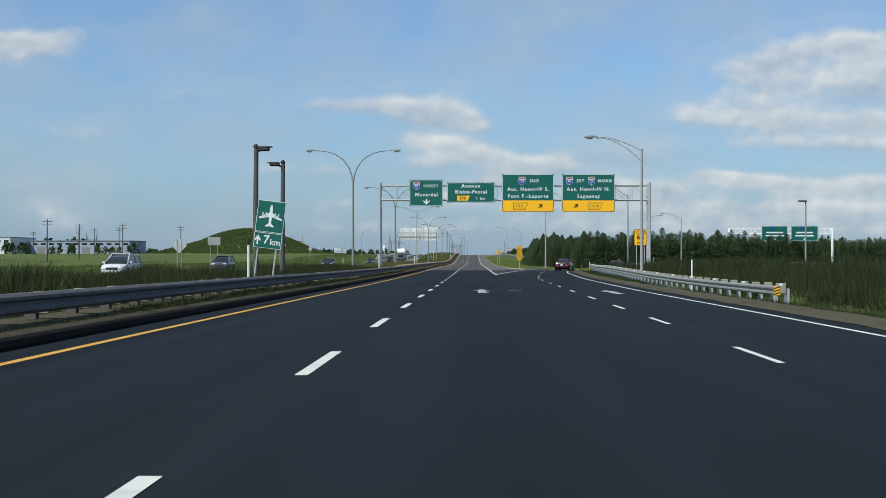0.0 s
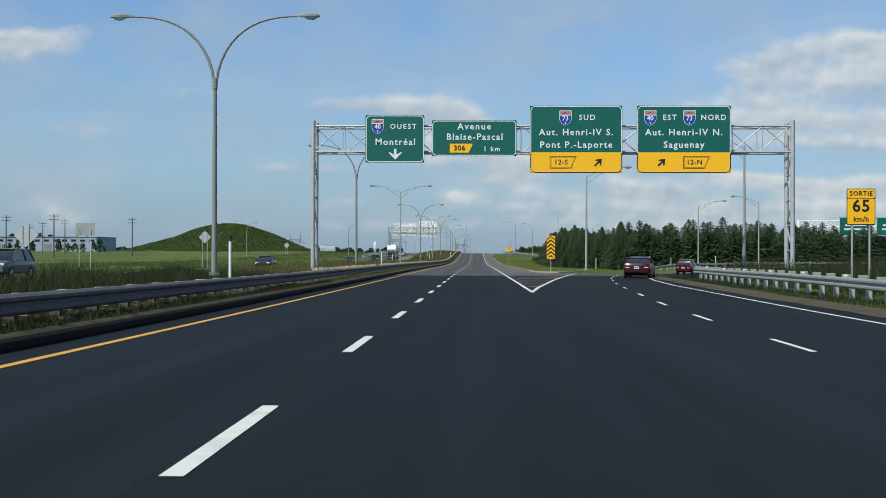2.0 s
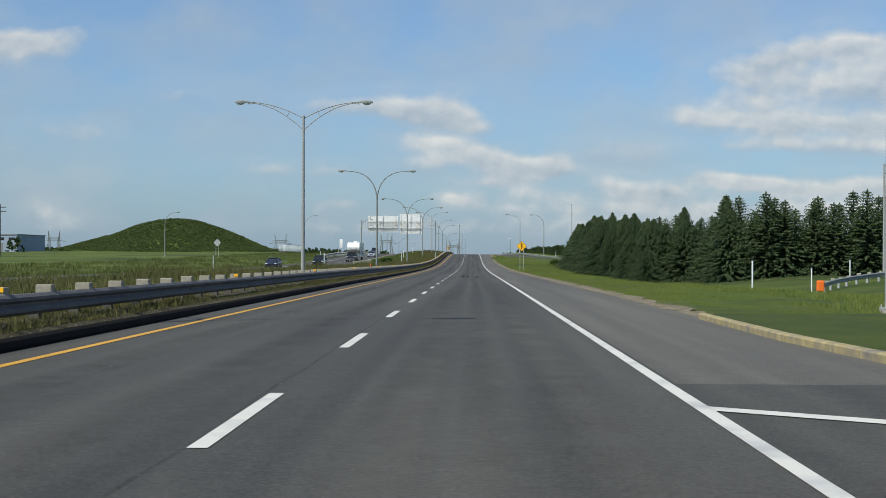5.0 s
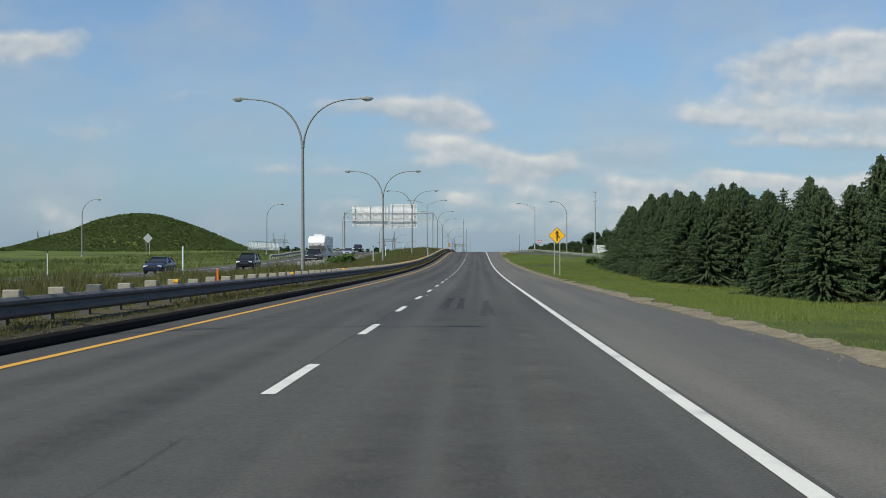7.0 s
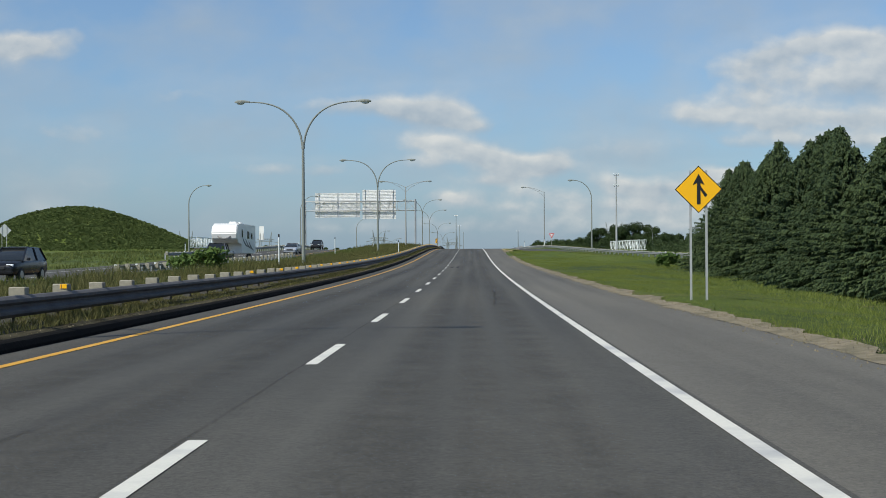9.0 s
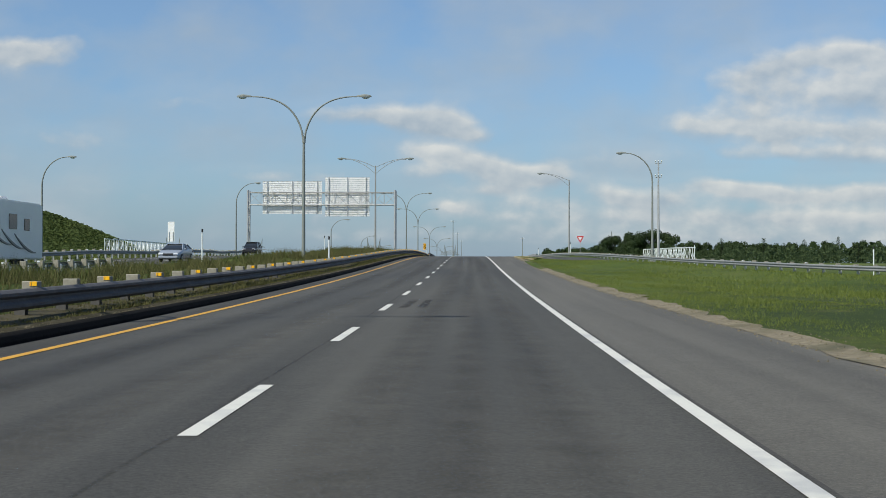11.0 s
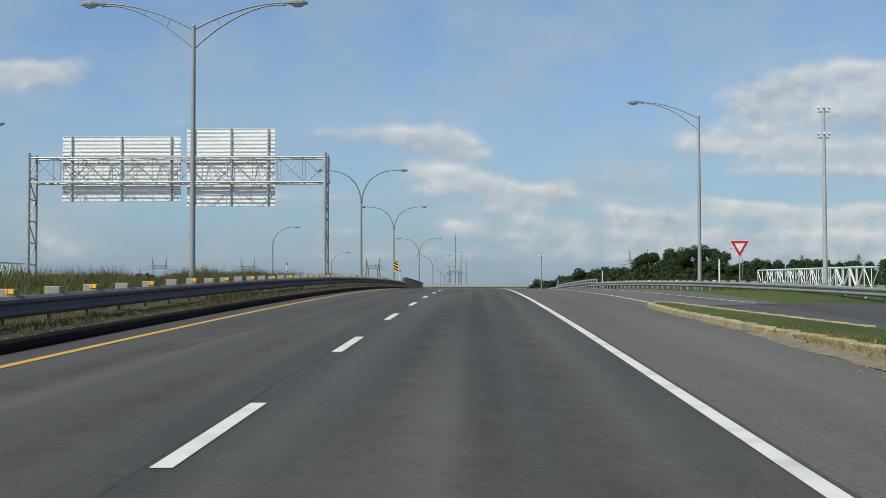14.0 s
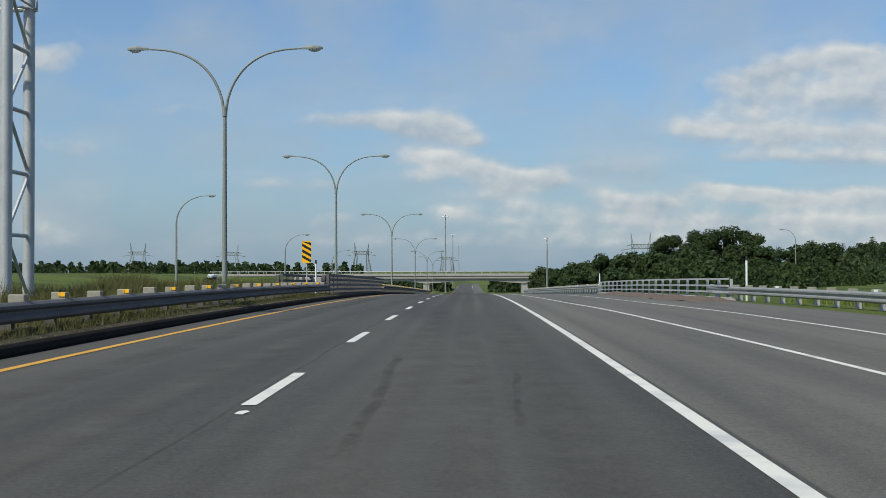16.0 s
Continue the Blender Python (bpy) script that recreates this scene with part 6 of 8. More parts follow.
# ---- camera poles in the median ----
def camera_pole(x, y, top, d):
    e = thing("camera_pole", "dark wooden pole with a traffic camera on top", "camera pole", "camera poles")
    g = ground_z(x, y)
    e.location = (x, y, g)
    bm = bmesh.new()
    tube(bm, [(0, 0, -0.4), (0, 0, (top - g) * 0.6), (0.02, 0, top - g)], [0.14, 0.125, 0.11], 12)
    part("pole", bm, M_POLE_DARK, e)
    bm = bmesh.new()
    tube(bm, [(0, 0, top - g - 0.02), (0, 0, top - g + 0.12)], [0.16, 0.05], 10)
    part("cap", bm, M_TRIM, e)
    bm = bmesh.new()
    tube(bm, [(0, 0, top - g - 0.25), (d * 0.3, -0.1, top - g - 0.18)], 0.05, 6)
    arm = part("bracket", bm, M_TRIM, e)
    bm = bmesh.new()
    box(bm, (d * 0.42, -0.15, top - g - 0.12), (0.55, 0.24, 0.24), bevel=0.05)
    box(bm, (d * 0.72, -0.15, top - g - 0.04), (0.2, 0.3, 0.04))
    part("housing", bm, M_TRIM, arm)


camera_pole(-10.54, 57.8, 6.45, 1)
camera_pole(-10.48, 65.4, 6.30, -1)

# flat-headed lamp beside the far slip road
e = thing("street_lamp", "grey steel lamp post with a flat square head", "street lamp")
e.location = (37.7, 135.0, ground_z(37.7, 135.0))
bm = bmesh.new()
tube(bm, [(0, 0, -0.3), (0, 0, 7.9)], [0.11, 0.08], 10)
part("pole", bm, M_POLE, e)
bm = bmesh.new()
box(bm, (-0.35, 0, 7.95), (0.9, 0.45, 0.20), bevel=0.04)
part("lantern", bm, M_POLE_DARK, e)

# tall camera mast on the right
e = thing("camera_mast", "very tall slim steel mast carrying several cameras", "camera mast")
g = ground_z(32.2, 529.0)
e.location = (32.2, 529.0, g)
bm = bmesh.new()
tube(bm, [(0, 0, -0.3), (0, 0, 9), (0, 0, 18.2 - g)], [0.24, 0.18, 0.11], 12)
part("mast", bm, M_GALV, e)
for zc in (17.6 - g, 15.2 - g):
    bm = bmesh.new()
    box(bm, (0, 0, zc), (1.1, 0.12, 0.10))
    bar = part("crossbar", bm, M_GALV, e)
    for s in (-0.5, 0, 0.5):
        bm = bmesh.new()
        tube(bm, [(s, 0, zc), (s, 0, zc + 0.35)], 0.05, 6)
        box(bm, (s, -0.12, zc + 0.42), (0.2, 0.4, 0.2), bevel=0.03)
        part("camera", bm, M_WHITE, bar)


# truss sections lying on the ground
def ground_truss(x0, y0, x1, y1, lift, label, tall=1.7):
    e = thing("steel_truss", label, "steel truss", "stored trusses")
    a, b = Vector((x0, y0, 0)), Vector((x1, y1, 0))
    n = max(4, int((b - a).length / 1.6))
    d = (b - a).normalized()
    s = Vector((-d.y, d.x, 0)) * 0.8
    zb = max(ground_z(x0, y0), ground_z(x1, y1)) + lift
    for i, off in enumerate((-s, s, -s + Vector((0, 0, tall)), s + Vector((0, 0, tall)))):
        bm = bmesh.new()
        tube(bm, [a + off + Vector((0, 0, zb)), b + off + Vector((0, 0, zb))], 0.085, 7)
        part("chord", bm, M_WHITE, e)
    for k in range(n):
        p, q = a.lerp(b, k / n) + Vector((0, 0, zb)), a.lerp(b, (k + 1) / n) + Vector((0, 0, zb))
        for side in (-1, 1):
            bm = bmesh.new()
            lo, hi = s * side, s * side + Vector((0, 0, tall))
            tube(bm, [p + (lo if k % 2 else hi), q + (hi if k % 2 else lo)], 0.05, 5)
            part("brace", bm, M_WHITE, e)
            bm = bmesh.new()
            tube(bm, [p + lo, p + hi], 0.05, 5)
            part("upright", bm, M_WHITE, e)
    for t in (0.1, 0.9):
        p = a.lerp(b, t)
        bm = bmesh.new()
        g = ground_z(p.x, p.y)
        box(bm, (p.x, p.y, (g + zb) / 2 - 0.05), (1.8, 0.3, zb - g + 0.05), rz=math.atan2(s.y, s.x))
        part("trestle", bm, M_WOOD, e)


ground_truss(36.2, 568.0, 39.4, 538.0, 0.5, "white steel truss stored on the ground behind the barrier", 2.2)
ground_truss(-62.5, 531.0, -65.0, 588.0, 0.7, "white steel truss stored on the ground in the field", 2.3)


# ---- bridge railings ----
def bridge_rail(x0, y0, x1, y1, heights, label, post_gap, zf, post_size=(0.16, 0.16), rail=(0.09, 0.13), mat_rail=M_GALV):
    e = thing("bridge_railing", label, "bridge railing", "bridge railings")
    a, b = Vector((x0, y0, 0)), Vector((x1, y1, 0))
    ys = [a.lerp(b, k / 8) for k in range(9)]
    for h in heights:
        bm = bmesh.new()
        w, t = rail
        sweep(bm, [(-w, -t / 2), (w, -t / 2), (w, t / 2), (-w, t / 2)], [(p.x, p.y, zf(p.x, p.y) + h) for p in ys])
        part("rail", bm, mat_rail, e)
    n = int((b - a).length / post_gap)
    for k in range(n + 1):
        p = a.lerp(b, k / n)
        z = zf(p.x, p.y)
        bm = bmesh.new()
        box(bm, (p.x + (0.18 if x0 > 0 else -0.18), p.y, z + max(heights) / 2 - 0.07), (post_size[0], post_size[1], max(heights) + 0.14))
        part("post", bm, mat_rail, e)
    return e


# the two median railings use the rail steel with shade in its colour
bridge_rail(-9.6, 541.0, -9.4, 577.0, (0.45, 0.80, 1.10), "weathered steel bridge railing with three bars, coloured dark as in shade", 2.2, lambda x, y: road_z(y) + 0.12, mat_rail=M_RAIL_SHADED)
bridge_rail(-7.15, 540.5, -6.95, 577.0, (0.32, 0.58, 0.84, 1.08), "weathered steel bridge railing with four bars, coloured dark as in shade", 1.7, lambda x, y: road_z(y) + 0.12, mat_rail=M_RAIL_SHADED)
bridge_rail(11.3, 531.0, 10.9, 577.0, (0.26, 0.54, 0.84), "pale steel bridge railing with three bars", 2.4, lambda x, y: road_z(y) + 0.10, post_size=(0.12, 0.10), rail=(0.07, 0.075))
barrier([(10.9, 578), (10.2, 610), (8.6, 660)], -1, 1.9, lambda x, y: road_z(y) + 0.03, label="pale steel crash barrier beyond the bridge", top=0.80, reflect=REFLECTOR_W, every=4)
barrier([(-6.95, 578), (-7.0, 700)], 1, 1.95, lambda x, y: road_z(y) + 0.03, label="weathered steel crash barrier beyond the bridge", steel=M_RAIL_SHADED)
# low concrete plinths under the railings
for name, x, y0, y1 in (("bridge_plinth", -7.1, 540.2, 577.5), ("bridge_plinth", 11.25, 530.5, 577.5)):
    bm = bmesh.new()
    sweep(bm, [(-0.35, -0.3), (0.35, -0.3), (0.35, 0.14), (-0.35, 0.14)], [(x, y0 + (y1 - y0) * k / 6, road_z(y0 + (y1 - y0) * k / 6)) for k in range(7)])
    tagged(part(name, bm, M_CONCRETE), "low concrete plinth below the bridge railing", "plinth", kind="structure")
# rubble heaped at the end of the railing
rng = random.Random(3)
bm = bmesh.new()
M_RUBBLE = mat("reddish rubble", (0.12, 0.088, 0.065), 0.95, vary=0.45, grain=9, stain=2.0, bump=0.9, bump_scale=14)
n, rows_ = 14, 26
grid = []
for j in range(rows_):
    y = 527.5 + j * 1.6
    row = []
    for i in range(n):
        t = i / (n - 1)
        x = 9.1 + 2.2 * t + 0.25 * math.sin(j * 0.9)
        h = 0.17 * math.sin(math.pi * t) * min(1, j / 2, (rows_ - j) / 6) * (0.6 + 0.8 * noise.noise(Vector((x * 1.3, y * 0.8, 4))) + 0.3)
        row.append(bm.verts.new((x, y, road_z(y) + max(h, -0.02) + 0.05 * noise.noise(Vector((x * 5, y * 5, 1))))))
    grid.append(row)
for a, b in zip(grid, grid[1:]):
    for i in range(n - 1):
        bm.faces.new((a[i], a[i + 1], b[i + 1], b[i]))
ob = part("rubble_heap", bm, M_RUBBLE)
tagged(ob, "low heap of reddish earth and rubble on the shoulder", "rubble", kind="stuff")


# ---- kerbed island noses ----
def kerb_nose(outline, label, yellow):
    """A raised island: kerbstones round an outline with a paved or dirt top."""
    e = thing("kerbed_island", label, "traffic island", "kerbed islands")
    for a, b in zip(outline, outline[1:]):
        a, b = Vector(a), Vector(b)
        k = max(1, round((b - a).length / 1.1))
        for i in range(k):
            p, q = a.lerp(b, i / k), a.lerp(b, (i + 1) / k)
            mid = (p + q) / 2
            bm = bmesh.new()
            box(bm, (mid.x, mid.y, road_z(mid.y) + 0.0), ((q - p).length - 0.015, 0.20, 0.25), rz=math.atan2(q.y - p.y, q.x - p.x), bevel=0.025)
            part("kerbstone", bm, M_KERB_YELLOW if yellow else M_CONCRETE, e)
    bm = bmesh.new()
    vs = [bm.verts.new((p[0], p[1], road_z(p[1]) + 0.11)) for p in outline]
    bm.faces.new(vs)
    bmesh.ops.triangulate(bm, faces=bm.faces[:])
    part("top", bm, M_TURF, e, "dusty top of the island")


M_KERB_YELLOW = mat("worn yellow kerb paint", (0.34, 0.28, 0.14), 0.85, vary=0.45, grain=6, stain=2.5, dark=(0.20, 0.18, 0.15), bump=0.5, bump_scale=18)
kerb_nose([(5.75, 433.0), (5.15, 441.0), (4.85, 448.0), (4.95, 453.5), (5.35, 455.2), (5.75, 454.6), (6.1, 450.0), (7.0, 441.5)], "raised island nose with worn yellow kerb and dry grass", True)
kerb_nose([(5.1, 176.0), (5.05, 169.0), (5.3, 164.5), (5.9, 162.4), (6.9, 161.7), (7.6, 163.5), (9.2, 170.0), (11.0, 177.0)], "raised island nose with a low sandy kerb and rough grass", True)

# skid marks and a patch on the carriageway
M_SKID = smear_mat("tyre rubber smear", (0.012, 0.012, 0.013), 1.0, 1.6)
M_SCUFF = smear_mat("faint rubber scuff", (0.016, 0.016, 0.017), 0.6, 2.0)
for x0, x1, y0, y1, w in ((-0.72, -0.73, 240.0, 249.4, 0.15), (-0.29, -0.34, 240.0, 249.6, 0.12), (-1.42, -1.34, 356.8, 362.0, 0.15), (-1.0, -0.96, 357.0, 361.8, 0.13), (0.30, 0.44, 236.2, 247.0, 0.11), (0.52, 0.44, 236.2, 247.0, 0.10)):
    smear("skid_mark", M_SKID if x1 < 0 else M_SCUFF, lambda y: x0 + (x1 - x0) * (y - y0) / (y1 - y0), w, y0, y1, road, "dark tyre skid mark", 0.0055, 0.5, 1.0)
M_CRACK = smear_mat("sealed crack", (0.02, 0.02, 0.021), 0.55, 2.5)
for x0, x1, y0, y1, w in ((0.58, 0.70, 489.4, 494.6, 0.05), (-0.67, -0.82, 488.0, 497.0, 0.08), (0.7, 0.9, 300.0, 312.0, 0.05), (-3.6, -3.2, 268.0, 279.0, 0.05), (-4.2, -3.9, 436.0, 452.0, 0.06)):
    smear("crack", M_CRACK, lambda y: x0 + (x1 - x0) * (y - y0) / (y1 - y0) + wavy(y, x0 + 3, 0.05), w, y0, y1, road if y0 > 146 else road_dark, "dark sealed crack", 0.0058, 0.4, 0.8)
# stray flecks of lane paint
for x, y, w in ((-1.85, 118.1, 0.10), (-1.79, 490.4, 0.10), (-1.66, 251.9, 0.06)):
    bm = bmesh.new()
    bm.faces.new([bm.verts.new((x + a * w, y + b * 0.3, road_z(y) + 0.006)) for a, b in ((-0.5, -0.3), (0.3, -0.5), (0.6, 0.2), (0.1, 0.5), (-0.4, 0.3))])
    part("paint_fleck", bm, M_LINE, road_dark if y < 146 else road, "stray fleck of white paint")


# ---- vehicles ----
def loft(bm, rings):
    vs = [[bm.verts.new(p) for p in r] for r in rings]
    n = len(vs[0])
    for a, b in zip(vs, vs[1:]):
        for k in range(n):
            bm.faces.new((a[k], a[(k + 1) % n], b[(k + 1) % n], b[k]))
    bm.faces.new(vs[0][::-1])
    bm.faces.new(vs[-1])
    return bm


def section(y, w, zl, zm, zt, crown=0.02):
    """One cross-section of a car body, from sill over the shoulder to the middle and back."""
    half = [(0.80 * w, zl), (0.95 * w, zl + 0.05), (w, zl + 0.20), (w, zm), (0.985 * w, zt - 0.12), (0.94 * w, zt - 0.04), (0.82 * w, zt), (0.4 * w, zt + crown)]
    return [(x, y, z) for x, z in half] + [(-x, y, z) for x, z in half[::-1]]


CARS = {
    # length, half width, sections (y, z low, z mid, z top, width factor), cabin (y, z base, z roof, half base, half roof)
    "sedan": (4.75, 0.89, [(0, 0.40, 0.62, 0.84, 0.82), (0.10, 0.30, 0.66, 1.00, 0.93), (0.45, 0.24, 0.70, 1.05, 0.985), (1.2, 0.20, 0.72, 1.02, 1.0), (3.3, 0.20, 0.70, 0.95, 1.0), (4.1, 0.22, 0.62, 0.85, 0.98), (4.6, 0.26, 0.55, 0.72, 0.90), (4.75, 0.34, 0.50, 0.62, 0.80)],
              [(0.50, 1.03, 1.04), (1.25, 1.01, 1.37), (2.45, 0.97, 1.41), (3.45, 0.93, 0.96)], 0.31),
    "suv": (4.55, 0.91, [(0, 0.45, 0.75, 1.00, 0.90), (0.10, 0.34, 0.78, 1.06, 0.97), (0.8, 0.30, 0.80, 1.08, 1.0), (3.2, 0.30, 0.80, 1.06, 1.0), (4.1, 0.32, 0.75, 1.0, 0.97), (4.45, 0.36, 0.70, 0.90, 0.90), (4.55, 0.42, 0.62, 0.78, 0.82)],
            [(0.08, 1.06, 1.08), (0.45, 1.07, 1.68), (2.3, 1.06, 1.72), (3.35, 1.05, 1.08)], 0.35),
    "van": (4.95, 0.97, [(0, 0.42, 0.75, 1.0, 0.92), (0.10, 0.32, 0.78, 1.08, 0.98), (0.8, 0.26, 0.80, 1.10, 1.0), (3.4, 0.26, 0.80, 1.06, 1.0), (4.4, 0.28, 0.72, 0.95, 0.97), (4.85, 0.32, 0.62, 0.80, 0.90), (4.95, 0.38, 0.55, 0.70, 0.82)],
            [(0.06, 1.07, 1.10), (0.35, 1.08, 1.70), (2.7, 1.07, 1.75), (4.0, 1.03, 1.06)], 0.34),
    "pickup": (5.6, 0.98, [(0, 0.50, 0.85, 1.10, 0.93), (0.12, 0.42, 0.88, 1.16, 0.98), (0.9, 0.38, 0.90, 1.18, 1.0), (4.0, 0.38, 0.90, 1.16, 1.0), (5.1, 0.40, 0.86, 1.12, 0.98), (5.5, 0.45, 0.80, 1.05, 0.93), (5.6, 0.50, 0.75, 0.95, 0.88)],
               [(1.95, 1.16, 1.20), (2.15, 1.17, 1.86), (3.4, 1.16, 1.88), (4.1, 1.15, 1.18)], 0.38),
}


def car(kind, colour, label, x, y, heading, category="car", roof_box=False):
    """A car from its rear bumper at y = 0 forwards. heading: degrees to the left of +y."""
    length, half, secs, cabin, wheel = CARS[kind]
    e = thing(kind if kind != "van" else "minivan", label, category, "vehicles")
    paint_m = mat("car paint", colour, 0.22, 0.15, vary=0.03, grain=2, bump=0)
    bm = bmesh.new()
    loft(bm, [section(s, half * k, zl, zm, zt) for s, zl, zm, zt, k in secs])
    part("body", bm, paint_m, e, smooth=True)
    # cabin: glass with a roof skin and pillars
    bm = bmesh.new()
    hb, hr = half * 0.90, half * 0.68
    rings = []
    for s, zb, zr_ in cabin:
        k = 0.0 if zr_ - zb < 0.1 else 1.0
        top = hb + (hr - hb) * k
        rings.append([(hb, s, zb - 0.04), (top, s, zr_), (top * 0.5, s, zr_ + 0.015 * k), (-top * 0.5, s, zr_ + 0.015 * k), (-top, s, zr_), (-hb, s, zb - 0.04)])
    loft(bm, rings)
    glass = part("cabin_glass", bm, M_GLASS_DARK, e, "dark tinted car glass", True)
    (s0, b0, r0), (s1, b1, r1), (s2, b2, r2), (s3, b3, r3) = cabin
    bm = bmesh.new()
    loft(bm, [[(hr * 1.02, s, z), (hr * 0.95, s, z + 0.035), (-hr * 0.95, s, z + 0.035), (-hr * 1.02, s, z)] for s, z in ((s1 - 0.05, r1 - 0.01), (s1 + 0.3, r1 + 0.01), (s2 - 0.2, r2 + 0.01), (s2 + 0.08, r2 - 0.015))])
    part("roof", bm, paint_m, e, smooth=True)
    for sx in (-1, 1):
        for (sa, za, xa), (sb, zb, xb) in (((s0, b0, hb), (s1, r1, hr)), ((s3, b3, hb), (s2, r2, hr)), (((s1 + s2) / 2 - 0.05, b1, hb), ((s1 + s2) / 2, r1 + 0.01, hr))):
            bm = bmesh.new()
            tube(bm, [(sx * (xa + 0.01), sa, za - 0.02), (sx * (xb + 0.012), sb, zb + 0.01)], 0.045, 5)
            part("pillar", bm, paint_m, e)
        bm = bmesh.new()
        box(bm, (sx * (half + 0.09), s3 - 0.35, b3 + 0.08), (0.18, 0.10, 0.14), bevel=0.03)
        part("mirror", bm, paint_m, e)
        for wy in (length * 0.19, length * 0.81):
            bm = bmesh.new()
            tube(bm, [(sx * (half - 0.20), wy, wheel), (sx * (half - 0.17), wy, wheel), (sx * (half + 0.0), wy, wheel), (sx * (half + 0.015), wy, wheel)], [wheel * 0.9, wheel, wheel, wheel * 0.93], 18)
            w = part("wheel", bm, M_TYRE, e, "black tyre")
            bm = bmesh.new()
            tube(bm, [(sx * (half + 0.005), wy, wheel), (sx * (half + 0.02), wy, wheel)], [wheel * 0.66, wheel * 0.6], 14)
            part("rim", bm, M_RIM, w, "alloy rim")
        zl = secs[1][3] - 0.22
        bm = bmesh.new()
        box(bm, (sx * half * 0.74, 0.05, zl), (half * 0.40, 0.12, 0.13 if kind == "sedan" else 0.26), bevel=0.02)
        tl = part("tail_light", bm, M_TAIL, e, "red tail light")
        bm = bmesh.new()
        box(bm, (sx * half * 0.66, -0.012, zl - 0.04), (half * 0.26, 0.012, 0.035))
        part("reversing_light", bm, M_HEADLIGHT, tl, "pale reversing light")
        bm = bmesh.new()
        zf = secs[-2][3] - 0.08
        box(bm, (sx * half * 0.66, length - 0.13, zf), (half * 0.42, 0.16, 0.15), bevel=0.03)
        part("headlight", bm, M_HEADLIGHT, e, "clear headlight")
    for yy, zz in ((-0.02, secs[1][1] + 0.18), (length - 0.05, secs[-2][1] + 0.12)):
        bm = bmesh.new()
        box(bm, (0, yy, zz), (half * 1.74, 0.16, 0.20), bevel=0.05)
        part("bumper", bm, paint_m if kind != "pickup" else M_RIM, e)
    bm = bmesh.new()
    box(bm, (0, length + 0.0, secs[-2][1] + 0.34), (half * 0.9, 0.08, 0.16), bevel=0.02)
    part("grille", bm, M_TRIM, e, "black grille")
    bm = bmesh.new()
    box(bm, (0, 0.0, secs[1][3] - 0.26), (0.32, 0.05, 0.16))
    pl = part("plate", bm, M_PLATE, e, "pale number plate")
    bm = bmesh.new()
    box(bm, (0, -0.03, secs[1][3] - 0.26), (0.24, 0.012, 0.05))
    part("plate_bar", bm, M_BLUE, pl)
    if roof_box:
        bm = bmesh.new()
        loft(bm, [section(s, 0.40 * k, r1 + 0.10, r1 + 0.2, r1 + 0.10 + 0.32 * k) for s, k in ((s1, 0.7), (s1 + 0.3, 1), (s2 - 0.1, 1), (s2 + 0.5, 0.6))])
        part("roof_box", bm, M_WHITE, e, "pale roof box")
    onroad = x > -8 or OPP_OUT < x < OPP_IN
    z = (ramp_z(x, y) if x > 8 else road_z(y)) if onroad else ground_z(x, y)
    d = Vector((-math.sin(radians(heading)), math.cos(radians(heading))))
    slope = math.atan2(road_z(y + d.y * 3) - road_z(y), 3.0)
    e.matrix_basis = Matrix.Translation((x, y, z + 0.006)) @ Matrix.Rotation(radians(heading), 4, "Z") @ Matrix.Rotation(slope, 4, "X")
    return e


car("sedan", (0.035, 0.0025, 0.005), "dark red saloon car driving on the slip road", 10.25, 137.4, -13)
car("suv", (0.05, 0.004, 0.006), "dark red sport utility car on the slip road", 23.0, 193.0, -24)
car("van", (0.72, 0.73, 0.73), "white minivan on the oncoming carriageway", -27.0, 93.0, 180)
car("suv", (0.09, 0.10, 0.11), "dark grey sport utility car on the oncoming carriageway", -27.2, 130.0, 180)
car("sedan", (0.02, 0.022, 0.025), "black saloon car on the oncoming carriageway", -23.4, 192.0, 180)
car("sedan", (0.012, 0.018, 0.05), "dark blue saloon car on the oncoming carriageway", -27.2, 312.0, 180)
car("suv", (0.012, 0.012, 0.014), "black sport utility car on the oncoming carriageway", -23.5, 332.0, 180)
car("sedan", (0.30, 0.33, 0.38), "silver saloon car on the oncoming carriageway", -23.4, 425.0, 180)
car("suv", (0.02, 0.02, 0.022), "black sport utility car with a pale roof on the oncoming carriageway", -27.2, 478.0, 180)
car("suv", (0.03, 0.034, 0.04), "dark sport utility car carrying a roof box", -27.2, 606.0, 180, roof_box=True)
car("pickup", (0.035, 0.035, 0.04), "dark pickup truck towing a white caravan", -23.5, 381.0, 180, "pickup truck")

# fifth-wheel caravan behind the pickup
e = thing("caravan", "tall white fifth-wheel caravan with grey swirls", "caravan")
M_CARAVAN = mat("white caravan skin", (0.78, 0.78, 0.76), 0.35, vary=0.05, grain=2, bump=0.02)
M_SWIRL = mat("grey swirl decal", (0.22, 0.22, 0.22), 0.4, vary=0.1, bump=0)
bm = bmesh.new()
side = [(0.0, 0.75), (7.4, 0.75), (7.4, 1.75), (8.9, 1.75), (9.6, 2.15), (9.75, 2.7), (9.4, 3.4), (8.6, 3.65), (0.15, 3.65), (0.0, 3.5)]
a = [bm.verts.new((-1.22, yy, zz)) for yy, zz in side]
b = [bm.verts.new((1.22, yy, zz)) for yy, zz in side]
bm.faces.new(a)
bm.faces.new(b[::-1])
for i in range(len(a)):
    j = (i + 1) % len(a)
    bm.faces.new((a[j], a[i], b[i], b[j]))
bmesh.ops.bevel(bm, geom=bm.edges[:], offset=0.07, segments=2, affect="EDGES")
part("body", bm, M_CARAVAN, e)
